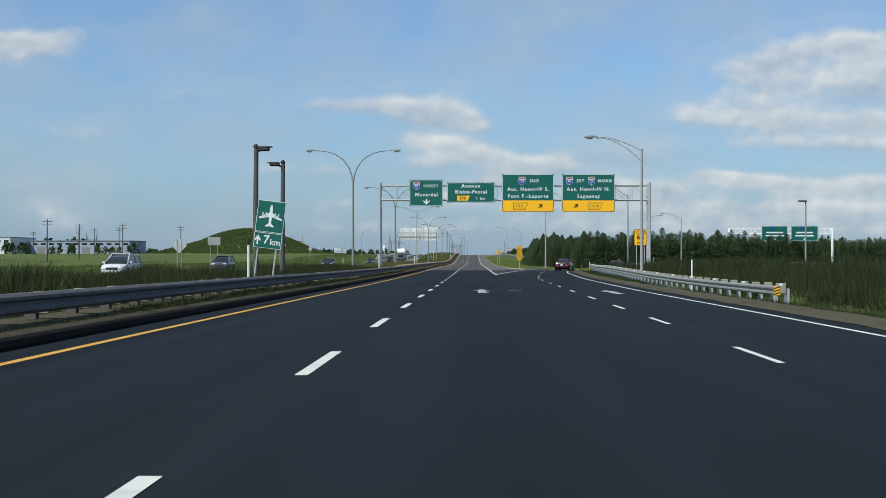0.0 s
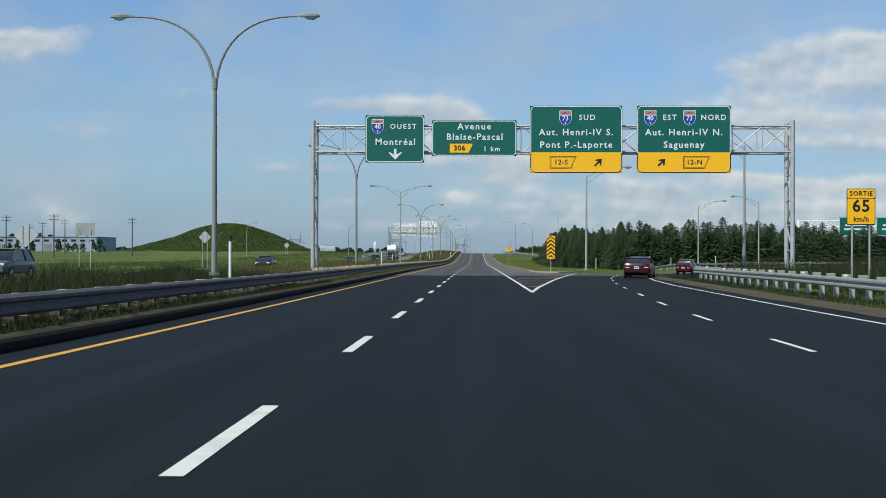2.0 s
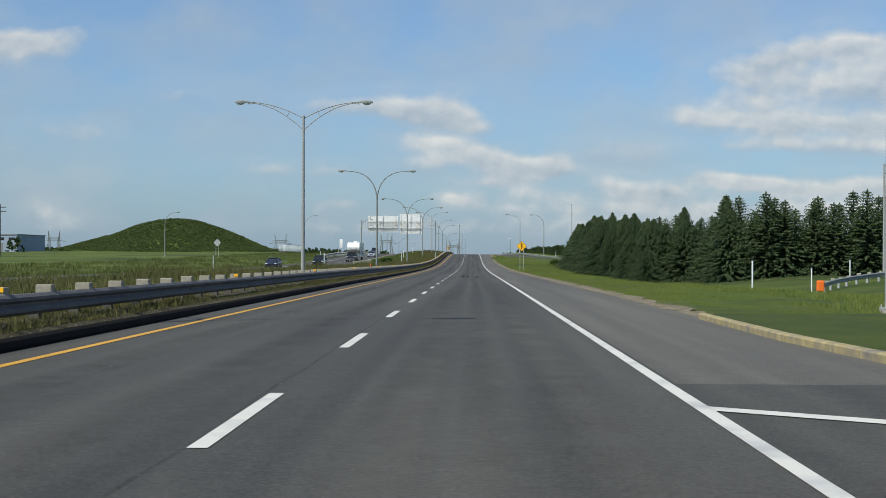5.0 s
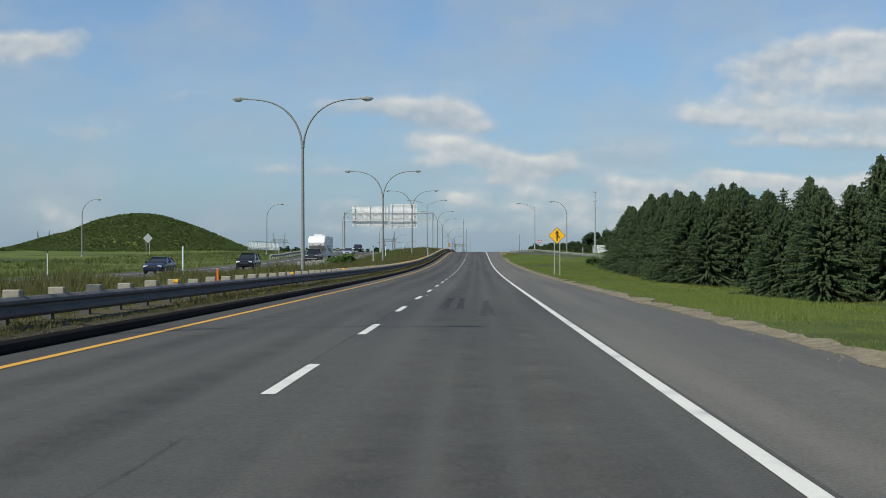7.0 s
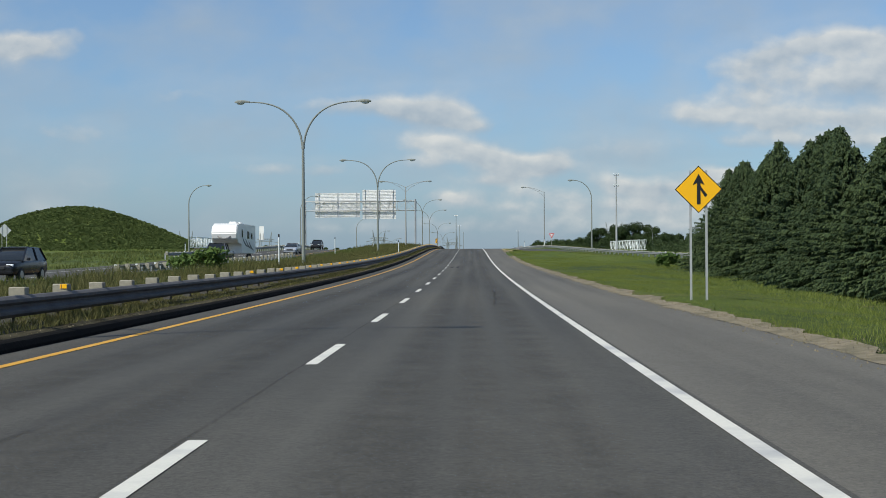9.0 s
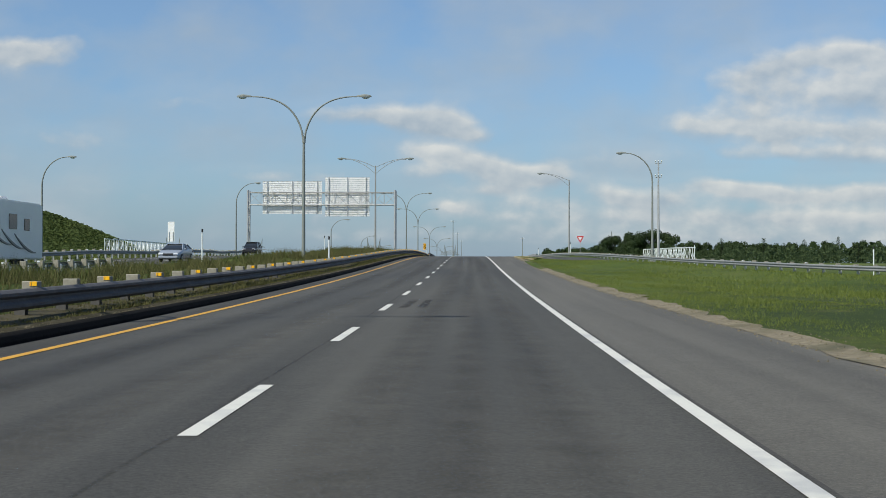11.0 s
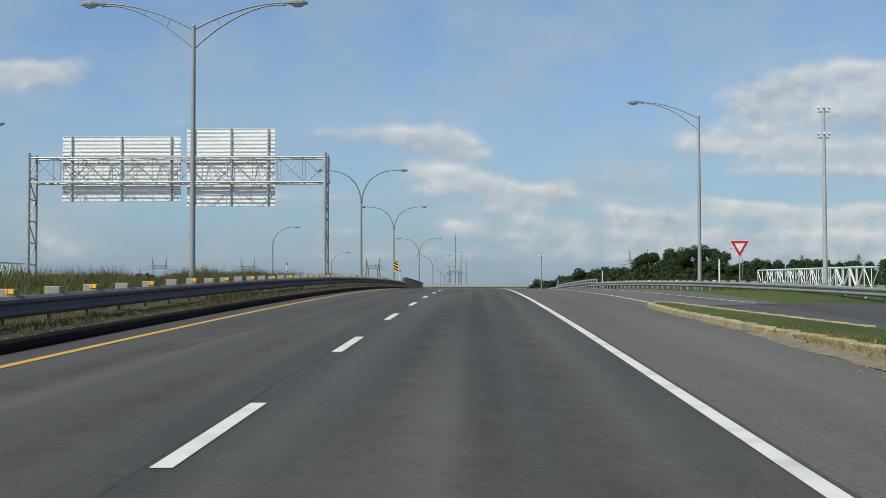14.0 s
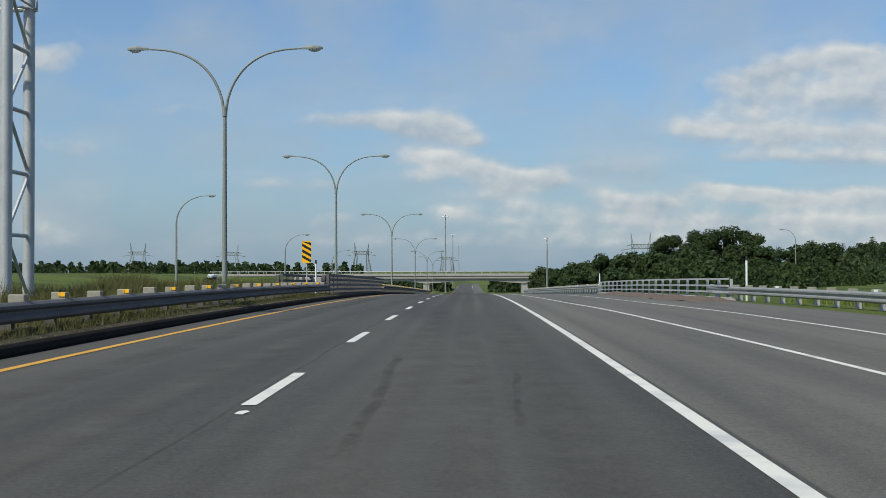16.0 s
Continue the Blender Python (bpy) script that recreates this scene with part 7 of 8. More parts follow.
for sx in (-1, 1):
    for wy, wz, ww, wh in ((2.2, 2.5, 0.7, 0.6), (4.0, 2.6, 1.0, 0.75), (7.0, 2.7, 0.6, 0.8)):
        bm = bmesh.new()
        box(bm, (sx * 1.23, wy, wz), (0.03, ww, wh), bevel=0.01)
        part("window", bm, M_GLASS_DARK, e, "dark caravan window")
    for ph in range(3):
        bm = bmesh.new()
        tube(bm, [(sx * 1.225, 1.0 + ph * 1.6 + k * 0.35, 1.1 + ph * 0.18 + 0.9 * (k / 8) ** 2) for k in range(9)], [0.03 + 0.05 * math.sin(math.pi * k / 8) for k in range(9)], 5)
        part("swirl", bm, M_SWIRL, e, "grey swirl stripe")
    for wy in (2.6, 3.5):
        bm = bmesh.new()
        tube(bm, [(sx * 0.95, wy, 0.38), (sx * 1.18, wy, 0.38)], 0.38, 16)
        part("wheel", bm, M_TYRE, e, "black tyre")
for yy in (3.0, 5.2):
    bm = bmesh.new()
    box(bm, (0, yy, 3.78), (0.8, 0.9, 0.26), bevel=0.08)
    part("roof_unit", bm, M_CARAVAN, e, "white roof unit")
bm = bmesh.new()
tube(bm, [(-0.75, 9.62, 2.5), (-0.4, 9.72, 2.25), (0, 9.74, 2.15), (0.4, 9.72, 2.25), (0.75, 9.62, 2.5)], [0.03, 0.07, 0.08, 0.07, 0.03], 5)
part("swirl", bm, M_SWIRL, e, "grey swirl stripe")
e.matrix_basis = Matrix.Translation((-23.5, 390.5, road_z(388.0) + 0.006)) @ Matrix.Rotation(radians(180), 4, "Z")


# ---- broadleaved trees and shrubs ----
def broadleaf(seed, height, spread, name="tree", label="broad dark green tree beyond the slip road", group="broadleaved trees", leaf=M_LEAF, clumps=900, size=0.55, trunk=0.3, low=0.40):
    rng = random.Random(seed)
    e = thing(name, label, "tree" if name == "tree" else "shrub", group)
    bm = bmesh.new()
    tube(bm, [(0, 0, -0.3), (0.05, 0, height * 0.25), (0, 0.05, height * 0.5), (0, 0, height * 0.8)], [trunk, trunk * 0.8, trunk * 0.5, trunk * 0.15], 8)
    part("trunk", bm, M_BARK, e, smooth=True)
    centres = []
    for k in range(9):
        a = k * 2.4 + rng.random()
        z = height * rng.uniform(low, 0.86)
        r = spread * rng.uniform(0.35, 0.75) * (1.1 - 0.5 * abs(z / height - 0.55))
        c = Vector((math.cos(a) * r, math.sin(a) * r, z))
        centres.append((c, spread * rng.uniform(0.28, 0.45)))
        bm = bmesh.new()
        tube(bm, [(0, 0, height * 0.25 + 0.04 * k), c * 0.5 + Vector((0, 0, height * 0.2)), c], [trunk * 0.4, trunk * 0.22, 0.03], 6)
        part("limb", bm, M_BARK, e)
    centres.append((Vector((0, 0, height * 0.82)), spread * 0.4))
    verts, faces = [], []
    for k in range(clumps):
        c, r = centres[k % len(centres)]
        v = Vector((rng.gauss(0, 1), rng.gauss(0, 1), rng.gauss(0, 0.8))).normalized() * r * rng.uniform(0.55, 1.08)
        p = c + v
        n = (v.normalized() + Vector((rng.uniform(-0.6, 0.6), rng.uniform(-0.6, 0.6), rng.uniform(-0.2, 0.8)))).normalized()
        s = n.orthogonal().normalized()
        t = n.cross(s)
        q = size * rng.uniform(0.5, 1.1)
        m0 = len(verts)
        for a in (0, 1.3, 2.4, 3.6, 5.0):
            w = q * rng.uniform(0.5, 1.0)
            verts.append(p + s * math.cos(a) * w + t * math.sin(a) * w + n * rng.uniform(-0.1, 0.1))
        faces.append((m0, m0 + 1, m0 + 2))
        faces.append((m0, m0 + 2, m0 + 3))
        faces.append((m0, m0 + 3, m0 + 4))
    me = bpy.data.meshes.new("crown")
    me.from_pydata(verts, [], faces)
    me.materials.append(leaf)
    c = new("crown", me)
    c.parent = e
    return e


def plant(kinds, where, seed, lo=0.85, hi=1.15):
    rng = random.Random(seed)
    seen = set()
    for x, y in where:
        i = rng.randrange(len(kinds))
        m = Matrix.Translation((x, y, ground_z(x, y) - 0.05)) @ Matrix.Rotation(rng.random() * 6.28, 4, "Z")
        if i not in seen:
            seen.add(i)
            kinds[i].matrix_basis = m
        else:
            s = rng.uniform(lo, hi)
            copy_thing(kinds[i], m).scale = (s, s, s)


BIG = [broadleaf(70 + k, 14.5, 6.2, clumps=6500, size=0.42, trunk=0.45) for k in range(2)]
plant(BIG, [(70, 840), (79, 843), (62, 850), (88, 852)], 1, 0.95, 1.15)
MID = [broadleaf(80 + k, 7.0, 3.2, label="mid-green roadside tree in a belt of woodland", clumps=1500, size=0.40, trunk=0.16, low=0.12) for k in range(3)]
rng = random.Random(8)
belt = [(40 + k * 2.3 + rng.uniform(-1, 1), 772 - k * 1.0 + rng.uniform(-10, 10)) for k in range(84)]
belt += [(24 + k * 2.2 + rng.uniform(-1, 1), 690 + k * 8 + rng.uniform(-3, 3)) for k in range(14)]
belt += [(22.5 + k * 0.55 + row * 3.5 + rng.uniform(-1.2, 1.2), 846 - k * 6.5 + rng.uniform(-3, 3)) for k in range(24) for row in range(3)]
plant(MID, belt, 2)
LATE = [spruce(40 + k, 7.5, 2.3) for k in range(2)]
plant(LATE, [(70 + k * 5.2 + rng.uniform(-2, 2), 742 - k * 2.2 + rng.uniform(-5, 5)) for k in range(34)], 4, 0.8, 1.25)
SHRUB = [broadleaf(90 + k, 2.2, 1.5, "shrub", "dense green roadside shrub", "roadside shrubs", M_LEAF, 420, 0.32, 0.05, 0.15) for k in range(2)]
plant(SHRUB, [(13.5 + k * 0.55 + rng.uniform(-1, 1), 610 + k * 6.0) for k in range(16)] + [(18 + k + rng.uniform(-1, 1), 622 + k * 7) for k in range(12)], 6, 0.8, 1.6)
WEED = [broadleaf(95, 1.1, 1.0, "shrub", "bright green weed bush in the grass", "roadside weeds", M_SHRUB, 340, 0.16, 0.03)]
plant(WEED, [(14.6, 357), (-13.8, 331), (-14.6, 329.5), (-13.0, 327.8)], 7, 0.8, 1.3)

# ---- far woods ----
def far_wood(name, spots, label, lo, hi, seed, leaves=46, size=0.11, leaf=M_LEAF):
    rng = random.Random(seed)
    verts, faces = [], []
    for x, y in spots:
        g = ground_z(x, y)
        h = rng.uniform(lo, hi)
        w = h * rng.uniform(0.35, 0.6)
        for k in range(leaves):
            t = rng.random() ** 0.7
            a = rng.random() * 6.283
            r = w * (1 - t) ** 0.6 * rng.uniform(0.5, 1.0)
            p = Vector((x + math.cos(a) * r, y + math.sin(a) * r, g + h * t))
            q = h * size * rng.uniform(0.6, 1.3)
            m0 = len(verts)
            for b in (0, 2.1, 4.2):
                c = b + rng.random()
                verts.append(p + Vector((math.cos(c) * q, rng.uniform(-q, q), math.sin(c) * q)))
            faces.append((m0, m0 + 1, m0 + 2))
    me = bpy.data.meshes.new(name)
    me.from_pydata(verts, [], faces)
    me.materials.append(leaf)
    return tagged(new(name, me), label, "woodland", kind="stuff")


rng = random.Random(12)
far_wood("far_wood", [(-36 - k * 1.0 + rng.uniform(-2, 2), 1020 + rng.uniform(-30, 60)) for k in range(560)], "dark band of distant woodland", 3, 6, 1, 34, 0.16)
far_wood("far_wood", [(-330 + k * 2.6 + rng.uniform(-2, 2), 690 + rng.uniform(-25, 25)) for k in range(42)], "dark trees beside the distant warehouses", 5, 10, 2)
far_wood("far_wood", [(sx * (8.5 + k * 0.7) + rng.uniform(-1, 1), 905 + rng.uniform(-8, 30)) for sx in (-1, 1) for k in range(50)], "dark woodland seen below the bridge", 3.5, 5.5, 6, 60, 0.16)
far_wood("far_wood", [(90 + k * 4.5 + rng.uniform(-3, 3), 900 + rng.uniform(-30, 50)) for k in range(150)], "dark band of distant woodland", 6, 11, 3)
far_wood("far_wood", [(-700 + k * 3.2 + rng.uniform(-3, 3), 1700 + rng.uniform(-60, 60)) for k in range(185)], "faint line of woods on the horizon", 7, 12, 4, 26, 0.2)

far_wood("far_wood", [(-330 + k * 2.1 + rng.uniform(-3, 3), 585 - 0.10 * k + rng.uniform(-12, 6)) for k in range(78) if math.sin(k * 0.55) + rng.uniform(-0.5, 0.5) > -0.2], "dark bushes and small trees before the warehouses", 2.5, 5.5, 7, 40, 0.15)

rng = random.Random(31)
thicket = []
while len(thicket) < 900:
    x, y = rng.uniform(17, 95), rng.uniform(585, 735)
    if x > 17 + 0.05 * (y - 585) and x < 26 + 0.48 * (y - 585):
        thicket.append((x, y))
far_wood("thicket", thicket, "dense dark green thicket behind the crash barrier", 1.5, 3.3, 8, 190, 0.075)
far_wood("thicket", [(60 + k * 0.9 + rng.uniform(-2, 2), 655 + rng.uniform(-20, 25) - 0.5 * k) for k in range(110)], "young conifers in a dense roadside belt", 3.0, 5.5, 9, 220, 0.055, M_SPRUCE)

# ---- warehouses, utility poles, pylons ----
M_WALL_WHITE = mat("white metal cladding", (0.62, 0.64, 0.66), 0.6, vary=0.08, grain=0.6, stain=0.1, bump=0)
M_WALL_BLUE = mat("blue-grey metal cladding", (0.28, 0.34, 0.42), 0.6, vary=0.1, grain=0.6, stain=0.1, bump=0)
M_ROOF = mat("grey flat roof", (0.22, 0.22, 0.22), 0.9, vary=0.15, grain=0.5, stain=0.1, bump=0.1)


def warehouse(x, y, w, d, h, wall, label, doors):
    e = thing("warehouse", label, "building", "distant warehouses")
    g = ground_z(x, y) - 0.3
    e.location = (x, y, g)
    bm = bmesh.new()
    box(bm, (0, 0, h / 2), (w, d, h))
    part("wall", bm, wall, e)
    bm = bmesh.new()
    box(bm, (0, 0, h + 0.15), (w + 0.5, d + 0.5, 0.35))
    part("roof", bm, M_ROOF, e)
    for k in range(doors):
        bm = bmesh.new()
        box(bm, (-w / 2 + (k + 0.7) * w / doors * 0.9, -d / 2 - 0.04, h * 0.28), (w / doors * 0.45, 0.1, h * 0.52))
        part("door", bm, M_ROOF, e)
    for k in range(doors * 2):
        bm = bmesh.new()
        box(bm, (-w / 2 + (k + 0.5) * w / doors / 2, -d / 2 - 0.04, h * 0.78), (w / doors * 0.28, 0.1, h * 0.14))
        part("window", bm, M_GLASS_DARK, e)


warehouse(-205, 620, 52, 30, 7.0, M_WALL_BLUE, "long blue-grey warehouse behind the field", 6)
warehouse(-262, 600, 58, 34, 8.5, M_WALL_WHITE, "long white warehouse behind the field", 7)
warehouse(-345, 640, 70, 34, 9.0, M_WALL_WHITE, "long white warehouse behind the field", 7)


def utility_pole(h=11.0):
    e = thing("utility_pole", "dark wooden utility pole with a crossarm", "utility pole", "utility poles")
    bm = bmesh.new()
    tube(bm, [(0, 0, -0.5), (0, 0, h)], [0.18, 0.12], 8)
    part("pole", bm, M_POLE_DARK, e)
    for z in (h - 0.6, h - 1.5):
        bm = bmesh.new()
        box(bm, (0, 0.12, z), (2.4, 0.12, 0.14))
        arm = part("crossarm", bm, M_POLE_DARK, e)
        for s in (-1.05, -0.5, 0.5, 1.05):
            bm = bmesh.new()
            tube(bm, [(s, 0.12, z + 0.05), (s, 0.12, z + 0.28)], 0.05, 6)
            part("insulator", bm, M_CONCRETE, arm)
    return e


UP = utility_pole()
for i, (x, y) in enumerate(((-110, 300), (-104, 345), (-98, 390), (-122, 360), (-150, 460), (-170, 500), (-205, 540), (-128, 420), (-240, 560))):
    stand(UP, x, y, first=(i == 0), rz=20)


def pylon(h=36.0):
    """A lattice power pylon with two peaks and a wide crossarm."""
    e = thing("power_pylon", "tall grey lattice power pylon on the horizon", "power pylon", "power pylons")
    for s in (-1, 1):
        bm = bmesh.new()
        for dx in (-1.6, 1.6):
            for dy in (-1.6, 1.6):
                tube(bm, [(s * 9 + dx * 1.6, dy * 1.6, -0.5), (s * 6.5 + dx * 0.7, dy * 0.7, h * 0.55), (s * 8.5, 0, h)], [0.42, 0.34, 0.2], 4)
        for k in range(7):
            z = h * 0.07 * k
            tube(bm, [(s * 9 - 2.4 * (1 - k / 9), -2.0, z), (s * 8 + 2.2 * (1 - k / 9), -1.6, z + h * 0.07)], 0.24, 4)
            tube(bm, [(s * 9 + 2.4 * (1 - k / 9), -2.0, z), (s * 8 - 2.2 * (1 - k / 9), -1.6, z + h * 0.07)], 0.24, 4)
        part("leg", bm, M_POLE, e, "lattice pylon leg")
    bm = bmesh.new()
    for z, w in ((h * 0.62, 17.0), (h * 0.72, 12.0)):
        tube(bm, [(-w, 0, z - 1.5), (-8, 0, z), (8, 0, z), (w, 0, z - 1.5)], 0.34, 4)
    for k in range(12):
        a = -9 + k * 1.5
        tube(bm, [(a, 0, h * 0.62), (a + 1.5, 0, h * 0.72)] if k % 2 else [(a, 0, h * 0.72), (a + 1.5, 0, h * 0.62)], 0.24, 4)
    part("crossarm", bm, M_POLE, e, "wide lattice crossarm")
    return e


PY = pylon()
for i, (x, y) in enumerate(((-122, 1810), (-376, 1800), (-560, 1700), (-280, 1850), (150, 1500), (-30, 2100))):
    stand(PY, x, y, first=(i == 0), rz=(12 if i % 2 else -8))


# high lamp masts beyond the bridge
def high_mast(h=27.0):
    e = thing("lamp_mast", "very tall lamp mast with a ring of lamps", "lamp mast", "lamp masts")
    bm = bmesh.new()
    tube(bm, [(0, 0, -0.5), (0, 0, h)], [0.32, 0.13], 10)
    part("mast", bm, M_POLE, e)
    bm = bmesh.new()
    tube(bm, [(0.7 * math.cos(a), 0.7 * math.sin(a), h - 0.5) for a in (k * 0.785 for k in range(9))], 0.05, 5)
    ring = part("ring", bm, M_GALV, e)
    for k in range(6):
        a = k * 1.047
        bm = bmesh.new()
        box(bm, (0.9 * math.cos(a), 0.9 * math.sin(a), h - 0.6), (0.4, 0.4, 0.3), rz=a, bevel=0.05)
        part("lamp", bm, M_PANEL_BACK, ring)
    return e


HM = high_mast()
for i, (x, y) in enumerate(((-7.9, 885), (-8.0, 1080), (-7.0, 1330))):
    stand(HM, x, y, first=(i == 0))

stand(HM, 20.9, 790.0).scale = (0.8, 0.8, 0.55)
stand(DAVIT, 73.0, 742.0)
e = thing("concrete_block", "pale concrete block wall behind the barrier", "concrete block")
bm = bmesh.new()
box(bm, (0, 0, 0.4), (1.7, 0.5, 1.0), bevel=0.04)
part("block", bm, M_CONCRETE, e)
e.location = (-9.7, 552.0, ground_z(-9.7, 552.0))

# ---- far gantry over the crossing road ----
FY = 300.0
gf = thing("sign_gantry", "pale steel gantry with green signs over a far slip road", "sign gantry", "sign gantries")
for x in (65.0, 91.0):
    bm = bmesh.new()
    for s in (-0.5, 0.5):
        tube(bm, [(x, FY + s, ground_z(x, FY) - 0.2), (x, FY + s, 8.2)], 0.14, 8)
    part("leg", bm, M_PANEL_BACK, gf)
lattice((65.0, FY, 7.4), (91.0, FY, 7.4), 0.5, 0.6, 14, M_PANEL_BACK, gf, 0.08, 0.045)
for x0, x1 in ((73.0, 79.6), (80.4, 87.2)):
    e, m, w, h = panel("overhead_sign", x0, x1, 4.9, 8.75, FY - 0.8, "green overhead direction sign over the slip road")
    sheet(rounded(w, h, 0.05), m, 0.002, M_GREEN, e, "green_field")
    border(w, h, 0.25, 0.08, m, 0.008, M_WHITE, e)
    for k, (bw, bz) in enumerate(((4.2, 0.25), (4.6, -0.55))):
        sheet(rounded(bw, 0.36, 0.05), m @ Matrix.Translation((0, 0, bz)), 0.010, M_WHITE, e, "word_bar")
    sheet(rounded(0.7, 0.9, 0.1), m @ Matrix.Translation((-0.5, 0, 1.2)), 0.010, M_BLUE, e, "route_shield")
    sheet(arrow_shape(0.6, "down"), m @ Matrix.Translation((0, 0, -1.4)), 0.010, M_WHITE, e, "arrow")


# low scrub on the mound
rng = random.Random(21)
scrub = []
while len(scrub) < 14000:
    a, d = rng.random() * 6.283, rng.random() ** 0.5
    scrub.append((-119 + math.cos(a) * d * 50, 622 - abs(math.sin(a)) * d * 50))
far_wood("scrub", scrub, "low dark scrub scattered over the mound", 0.15, 0.5, 5, 9, 0.85, M_SCRUB)


# ---- grass ----
def height_table(x0, x1, nx, y0, y1, step, edge):
    """Heights on a coarse grid, for reading in bulk; x runs from edge(y)."""
    ys = np.arange(y0, y1 + step, step)
    fx = np.linspace(x0, x1, nx)
    z = np.array([[ground_z(edge(y) + x, y) for x in fx] for y in ys])
    e = np.array([edge(y) for y in ys])
    return ys, fx, z, e


def grass(name, edge, x0, x1, y0, y1, tufts, blades, spread, h0, h1, wd, label, seed, nx=14, step=3.0, blade=M_BLADE):
    """Tufts of leaning blades between two distances from a line."""
    rs = np.random.RandomState(seed)
    ys, fx, z, ed = height_table(x0, x1, nx, y0, y1, step, edge)
    ty, tx, th = rs.uniform(y0 + 1, y1 - 1, tufts), rs.uniform(x0, x1, tufts), rs.uniform(0.6, 1.25, tufts)
    drift = 0.75 + 0.35 * np.sin(ty * 0.21 + 1.3 * np.sin(tx * 0.9)) * np.sin(ty * 0.057 + 0.6) + 0.2 * np.sin(tx * 1.7 + ty * 0.5)
    th = th * np.clip(drift, 0.35, 1.3)
    n = tufts * blades
    y = np.clip(np.repeat(ty, blades) + rs.normal(0, spread, n), y0, y1 - 0.01)
    u = np.clip(np.repeat(tx, blades) + rs.normal(0, spread, n), x0, x1)
    h = rs.uniform(h0, h1, n) * np.repeat(th, blades)
    j = np.clip(((y - ys[0]) / step).astype(int), 0, len(ys) - 2)
    t = (y - ys[j]) / step
    i = np.clip(((u - x0) / (fx[1] - fx[0])).astype(int), 0, nx - 2)
    s = (u - fx[i]) / (fx[1] - fx[0])
    g = (z[j, i] * (1 - s) + z[j, i + 1] * s) * (1 - t) + (z[j + 1, i] * (1 - s) + z[j + 1, i + 1] * s) * t - 0.02
    x = u + ed[j] * (1 - t) + ed[j + 1] * t
    a, la, ln = rs.uniform(0, 6.283, n), rs.uniform(0, 6.283, n), rs.uniform(0.15, 0.85, n) * h
    w = wd * rs.uniform(0.6, 1.3, n)
    v = np.empty((n, 3, 3))
    v[:, 0] = np.stack((x - np.cos(a) * w, y - np.sin(a) * w, g), 1)
    v[:, 1] = np.stack((x + np.cos(a) * w, y + np.sin(a) * w, g), 1)
    v[:, 2] = np.stack((x + ln * np.cos(la), y + ln * np.sin(la), g + h), 1)
    me = bpy.data.meshes.new(name)
    me.vertices.add(3 * n)
    me.vertices.foreach_set("co", v.ravel())
    me.loops.add(3 * n)
    me.loops.foreach_set("vertex_index", np.arange(3 * n, dtype=np.int32))
    me.polygons.add(n)
    me.polygons.foreach_set("loop_start", np.arange(0, 3 * n, 3, dtype=np.int32))
    me.update(calc_edges=True)
    me.materials.append(blade)
    return tagged(new(name, me), label, "grass", kind="stuff")


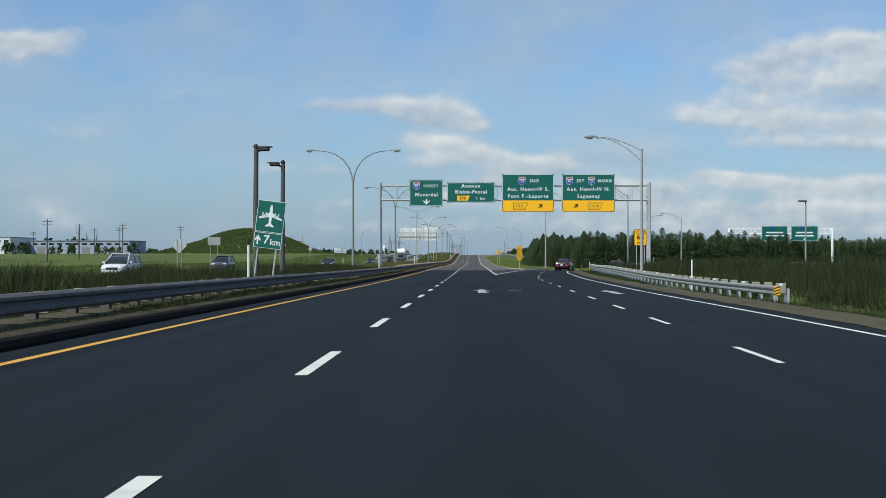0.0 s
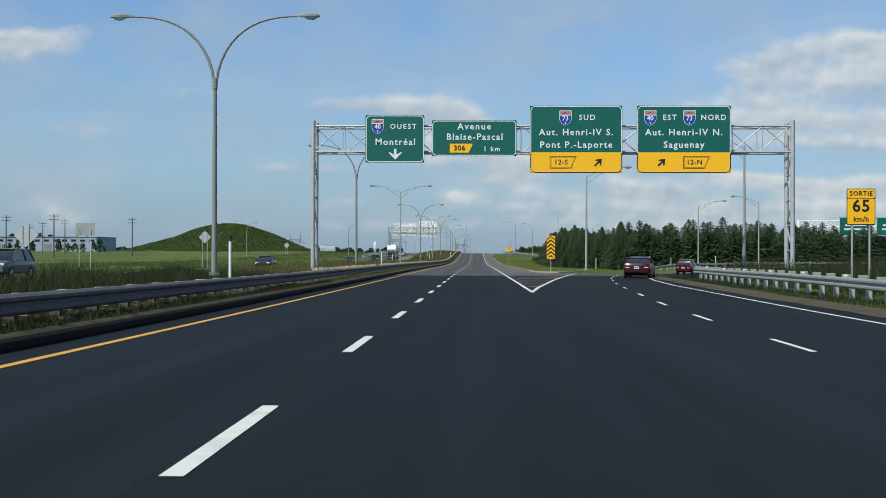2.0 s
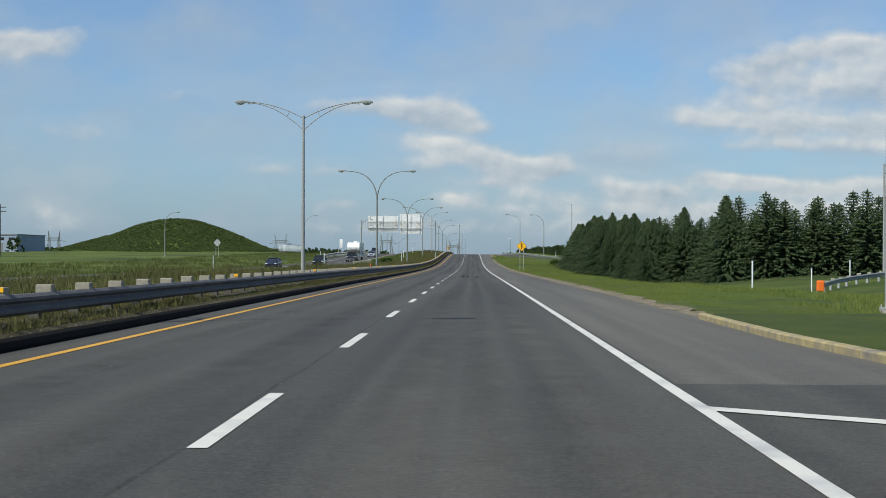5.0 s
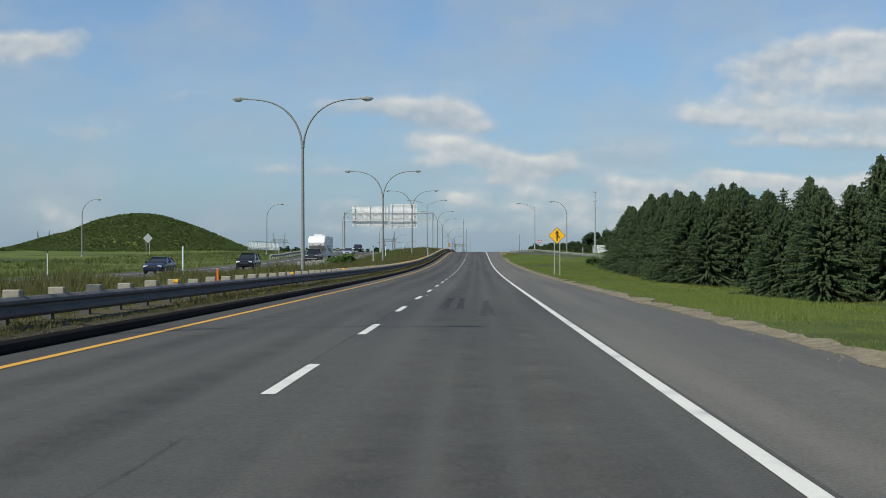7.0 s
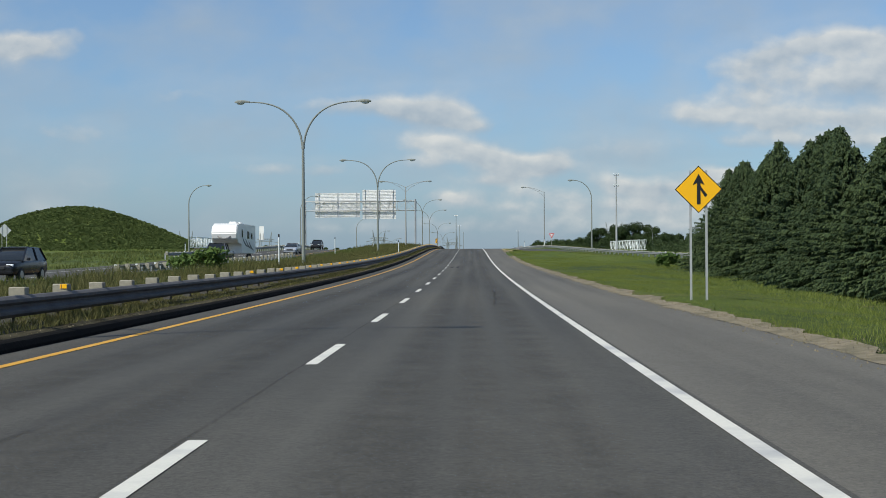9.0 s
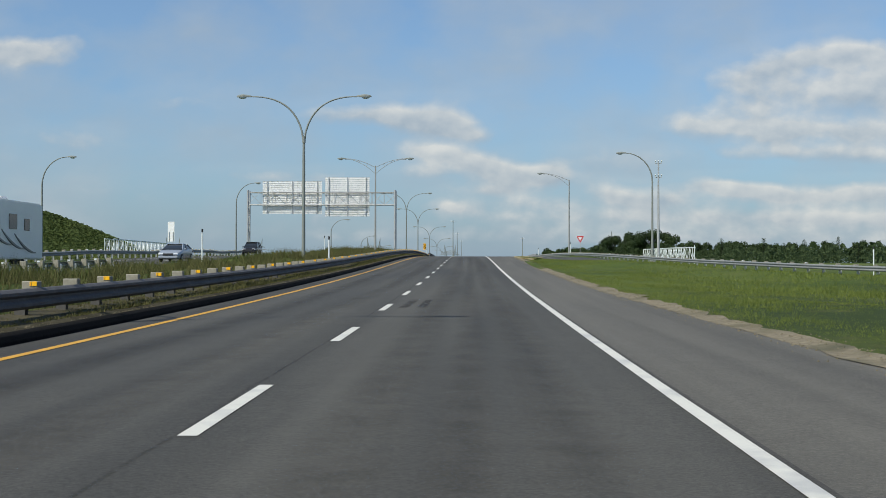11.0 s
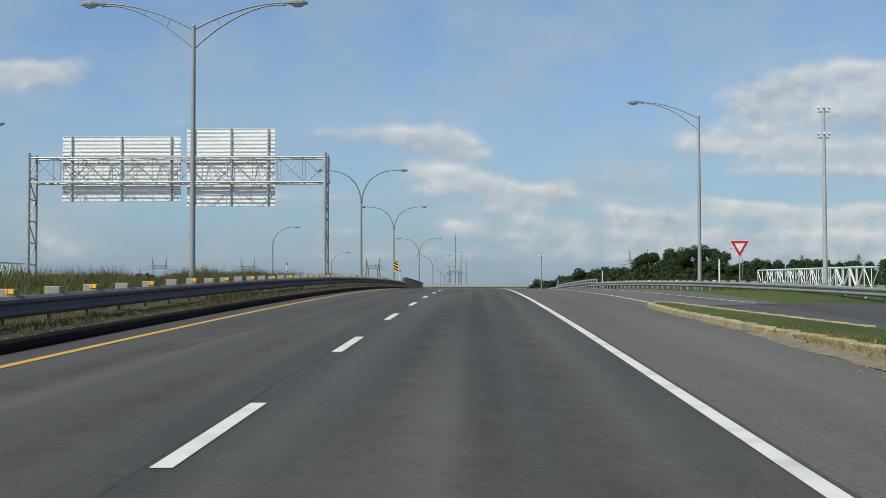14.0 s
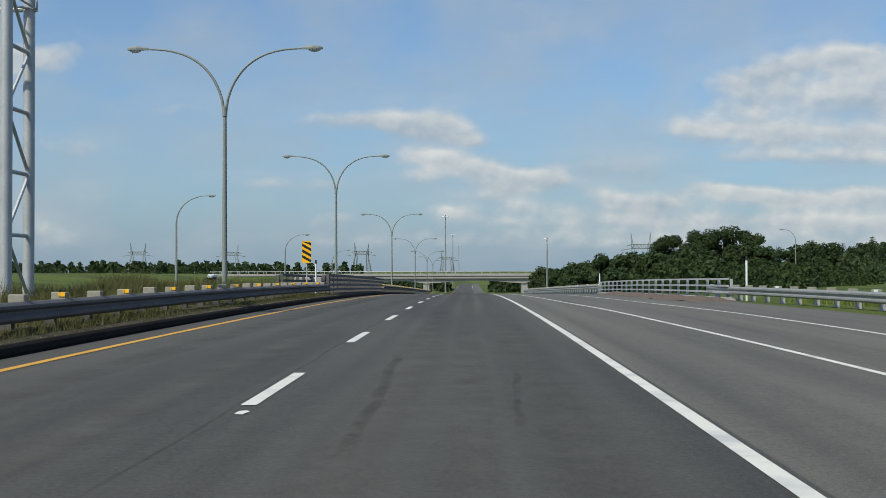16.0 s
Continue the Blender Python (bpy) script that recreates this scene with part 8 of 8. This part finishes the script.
zero = lambda y: 0.0
grass("grass", zero, -7.70, -6.50, 112, 540, 15000, 22, 0.09, 0.03, 0.15, 0.009, "rough dry grass tufts below the crash barrier", 1, nx=4, blade=M_BLADE_DULL).location.z = 0.20
# up to about y = 115 the median blades have cloud shade in their colour
grass("grass", zero, -7.70, -6.50, 0, 114, 4500, 20, 0.09, 0.03, 0.14, 0.009, "grass tufts below the crash barrier, coloured dark as in cloud shade", 11, nx=4, blade=M_BLADE_SHADED).location.z = 0.20
grass("grass", zero, -13.0, -7.5, 112, 545, 12000, 13, 0.2, 0.28, 0.66, 0.011, "tall unmown grass with seed heads in the median", 2, nx=8, blade=M_BLADE_DULL)
grass("grass", zero, -14.0, -7.5, 0, 116, 5500, 15, 0.2, 0.30, 0.75, 0.012, "tall weeds and grass in the median, coloured dark as in cloud shade", 12, nx=8, blade=M_BLADE_SHADED)
grass("grass", zero, -19.0, -11.5, 0, 556, 6000, 9, 0.3, 0.25, 0.5, 0.022, "tall unmown grass beside the oncoming carriageway", 5, nx=10)
grass("grass", right_edge, 0.36, 5.5, 166, 450, 22000, 14, 0.16, 0.04, 0.15, 0.007, "short green roadside grass beside the shoulder", 3, nx=12, blade=M_BLADE_GREEN)
grass("grass", right_edge, 0.14, 0.75, 166, 450, 4200, 9, 0.10, 0.02, 0.08, 0.006, "sparse dry grass growing through the gravel", 15, nx=4, blade=M_BLADE_DULL)
grass("grass", right_edge, 5.0, 17.0, 166, 448, 12000, 12, 0.3, 0.08, 0.25, 0.014, "unmown green grass on the roadside slope", 6, nx=14, blade=M_BLADE_GREEN)
# right-hand verge of the first stretch, cloud shade painted into the blades
grass("grass", right_edge, 4.0, 16.0, 15, 142, 6500, 16, 0.25, 0.5, 1.15, 0.016, "tall weeds behind the crash barrier, coloured dark as in cloud shade", 4, nx=12, blade=M_BLADE_SHADED)
grass("grass", right_edge, 1.0, 4.2, 15, 142, 5000, 14, 0.2, 0.06, 0.22, 0.010, "short grass below the crash barrier, coloured dark as in cloud shade", 13, nx=6, blade=M_BLADE_SHADED)


grass("grass", zero, -19.0, -8.2, 455, 556, 4200, 16, 0.3, 0.35, 0.85, 0.011, "tall seeding weeds on the median", 14, nx=10, blade=M_BLADE_DULL)

grass("grass", zero, 13.5, 22.0, 478, 532, 2600, 14, 0.25, 0.25, 0.6, 0.011, "rough green weeds behind the slip road barrier", 16, nx=8, blade=M_BLADE_GREEN)

M_DRY = leafy("dry grass blades", (0.20, 0.15, 0.05), (0.38, 0.30, 0.12), 0.85, 0.9)
dry = grass("grass", zero, 4.95, 6.1, 434, 455, 420, 14, 0.12, 0.03, 0.10, 0.010, "dry straw-coloured grass on the island nose", 9, nx=4, step=1.0)
dry.data.materials[0] = M_DRY
dry.location.z = 0.1

grass("grass", zero, -62.0, -32.8, 60, 620, 9000, 6, 0.5, 0.25, 0.6, 0.05, "rough uncut grass in the field", 10, nx=24, step=6.0)
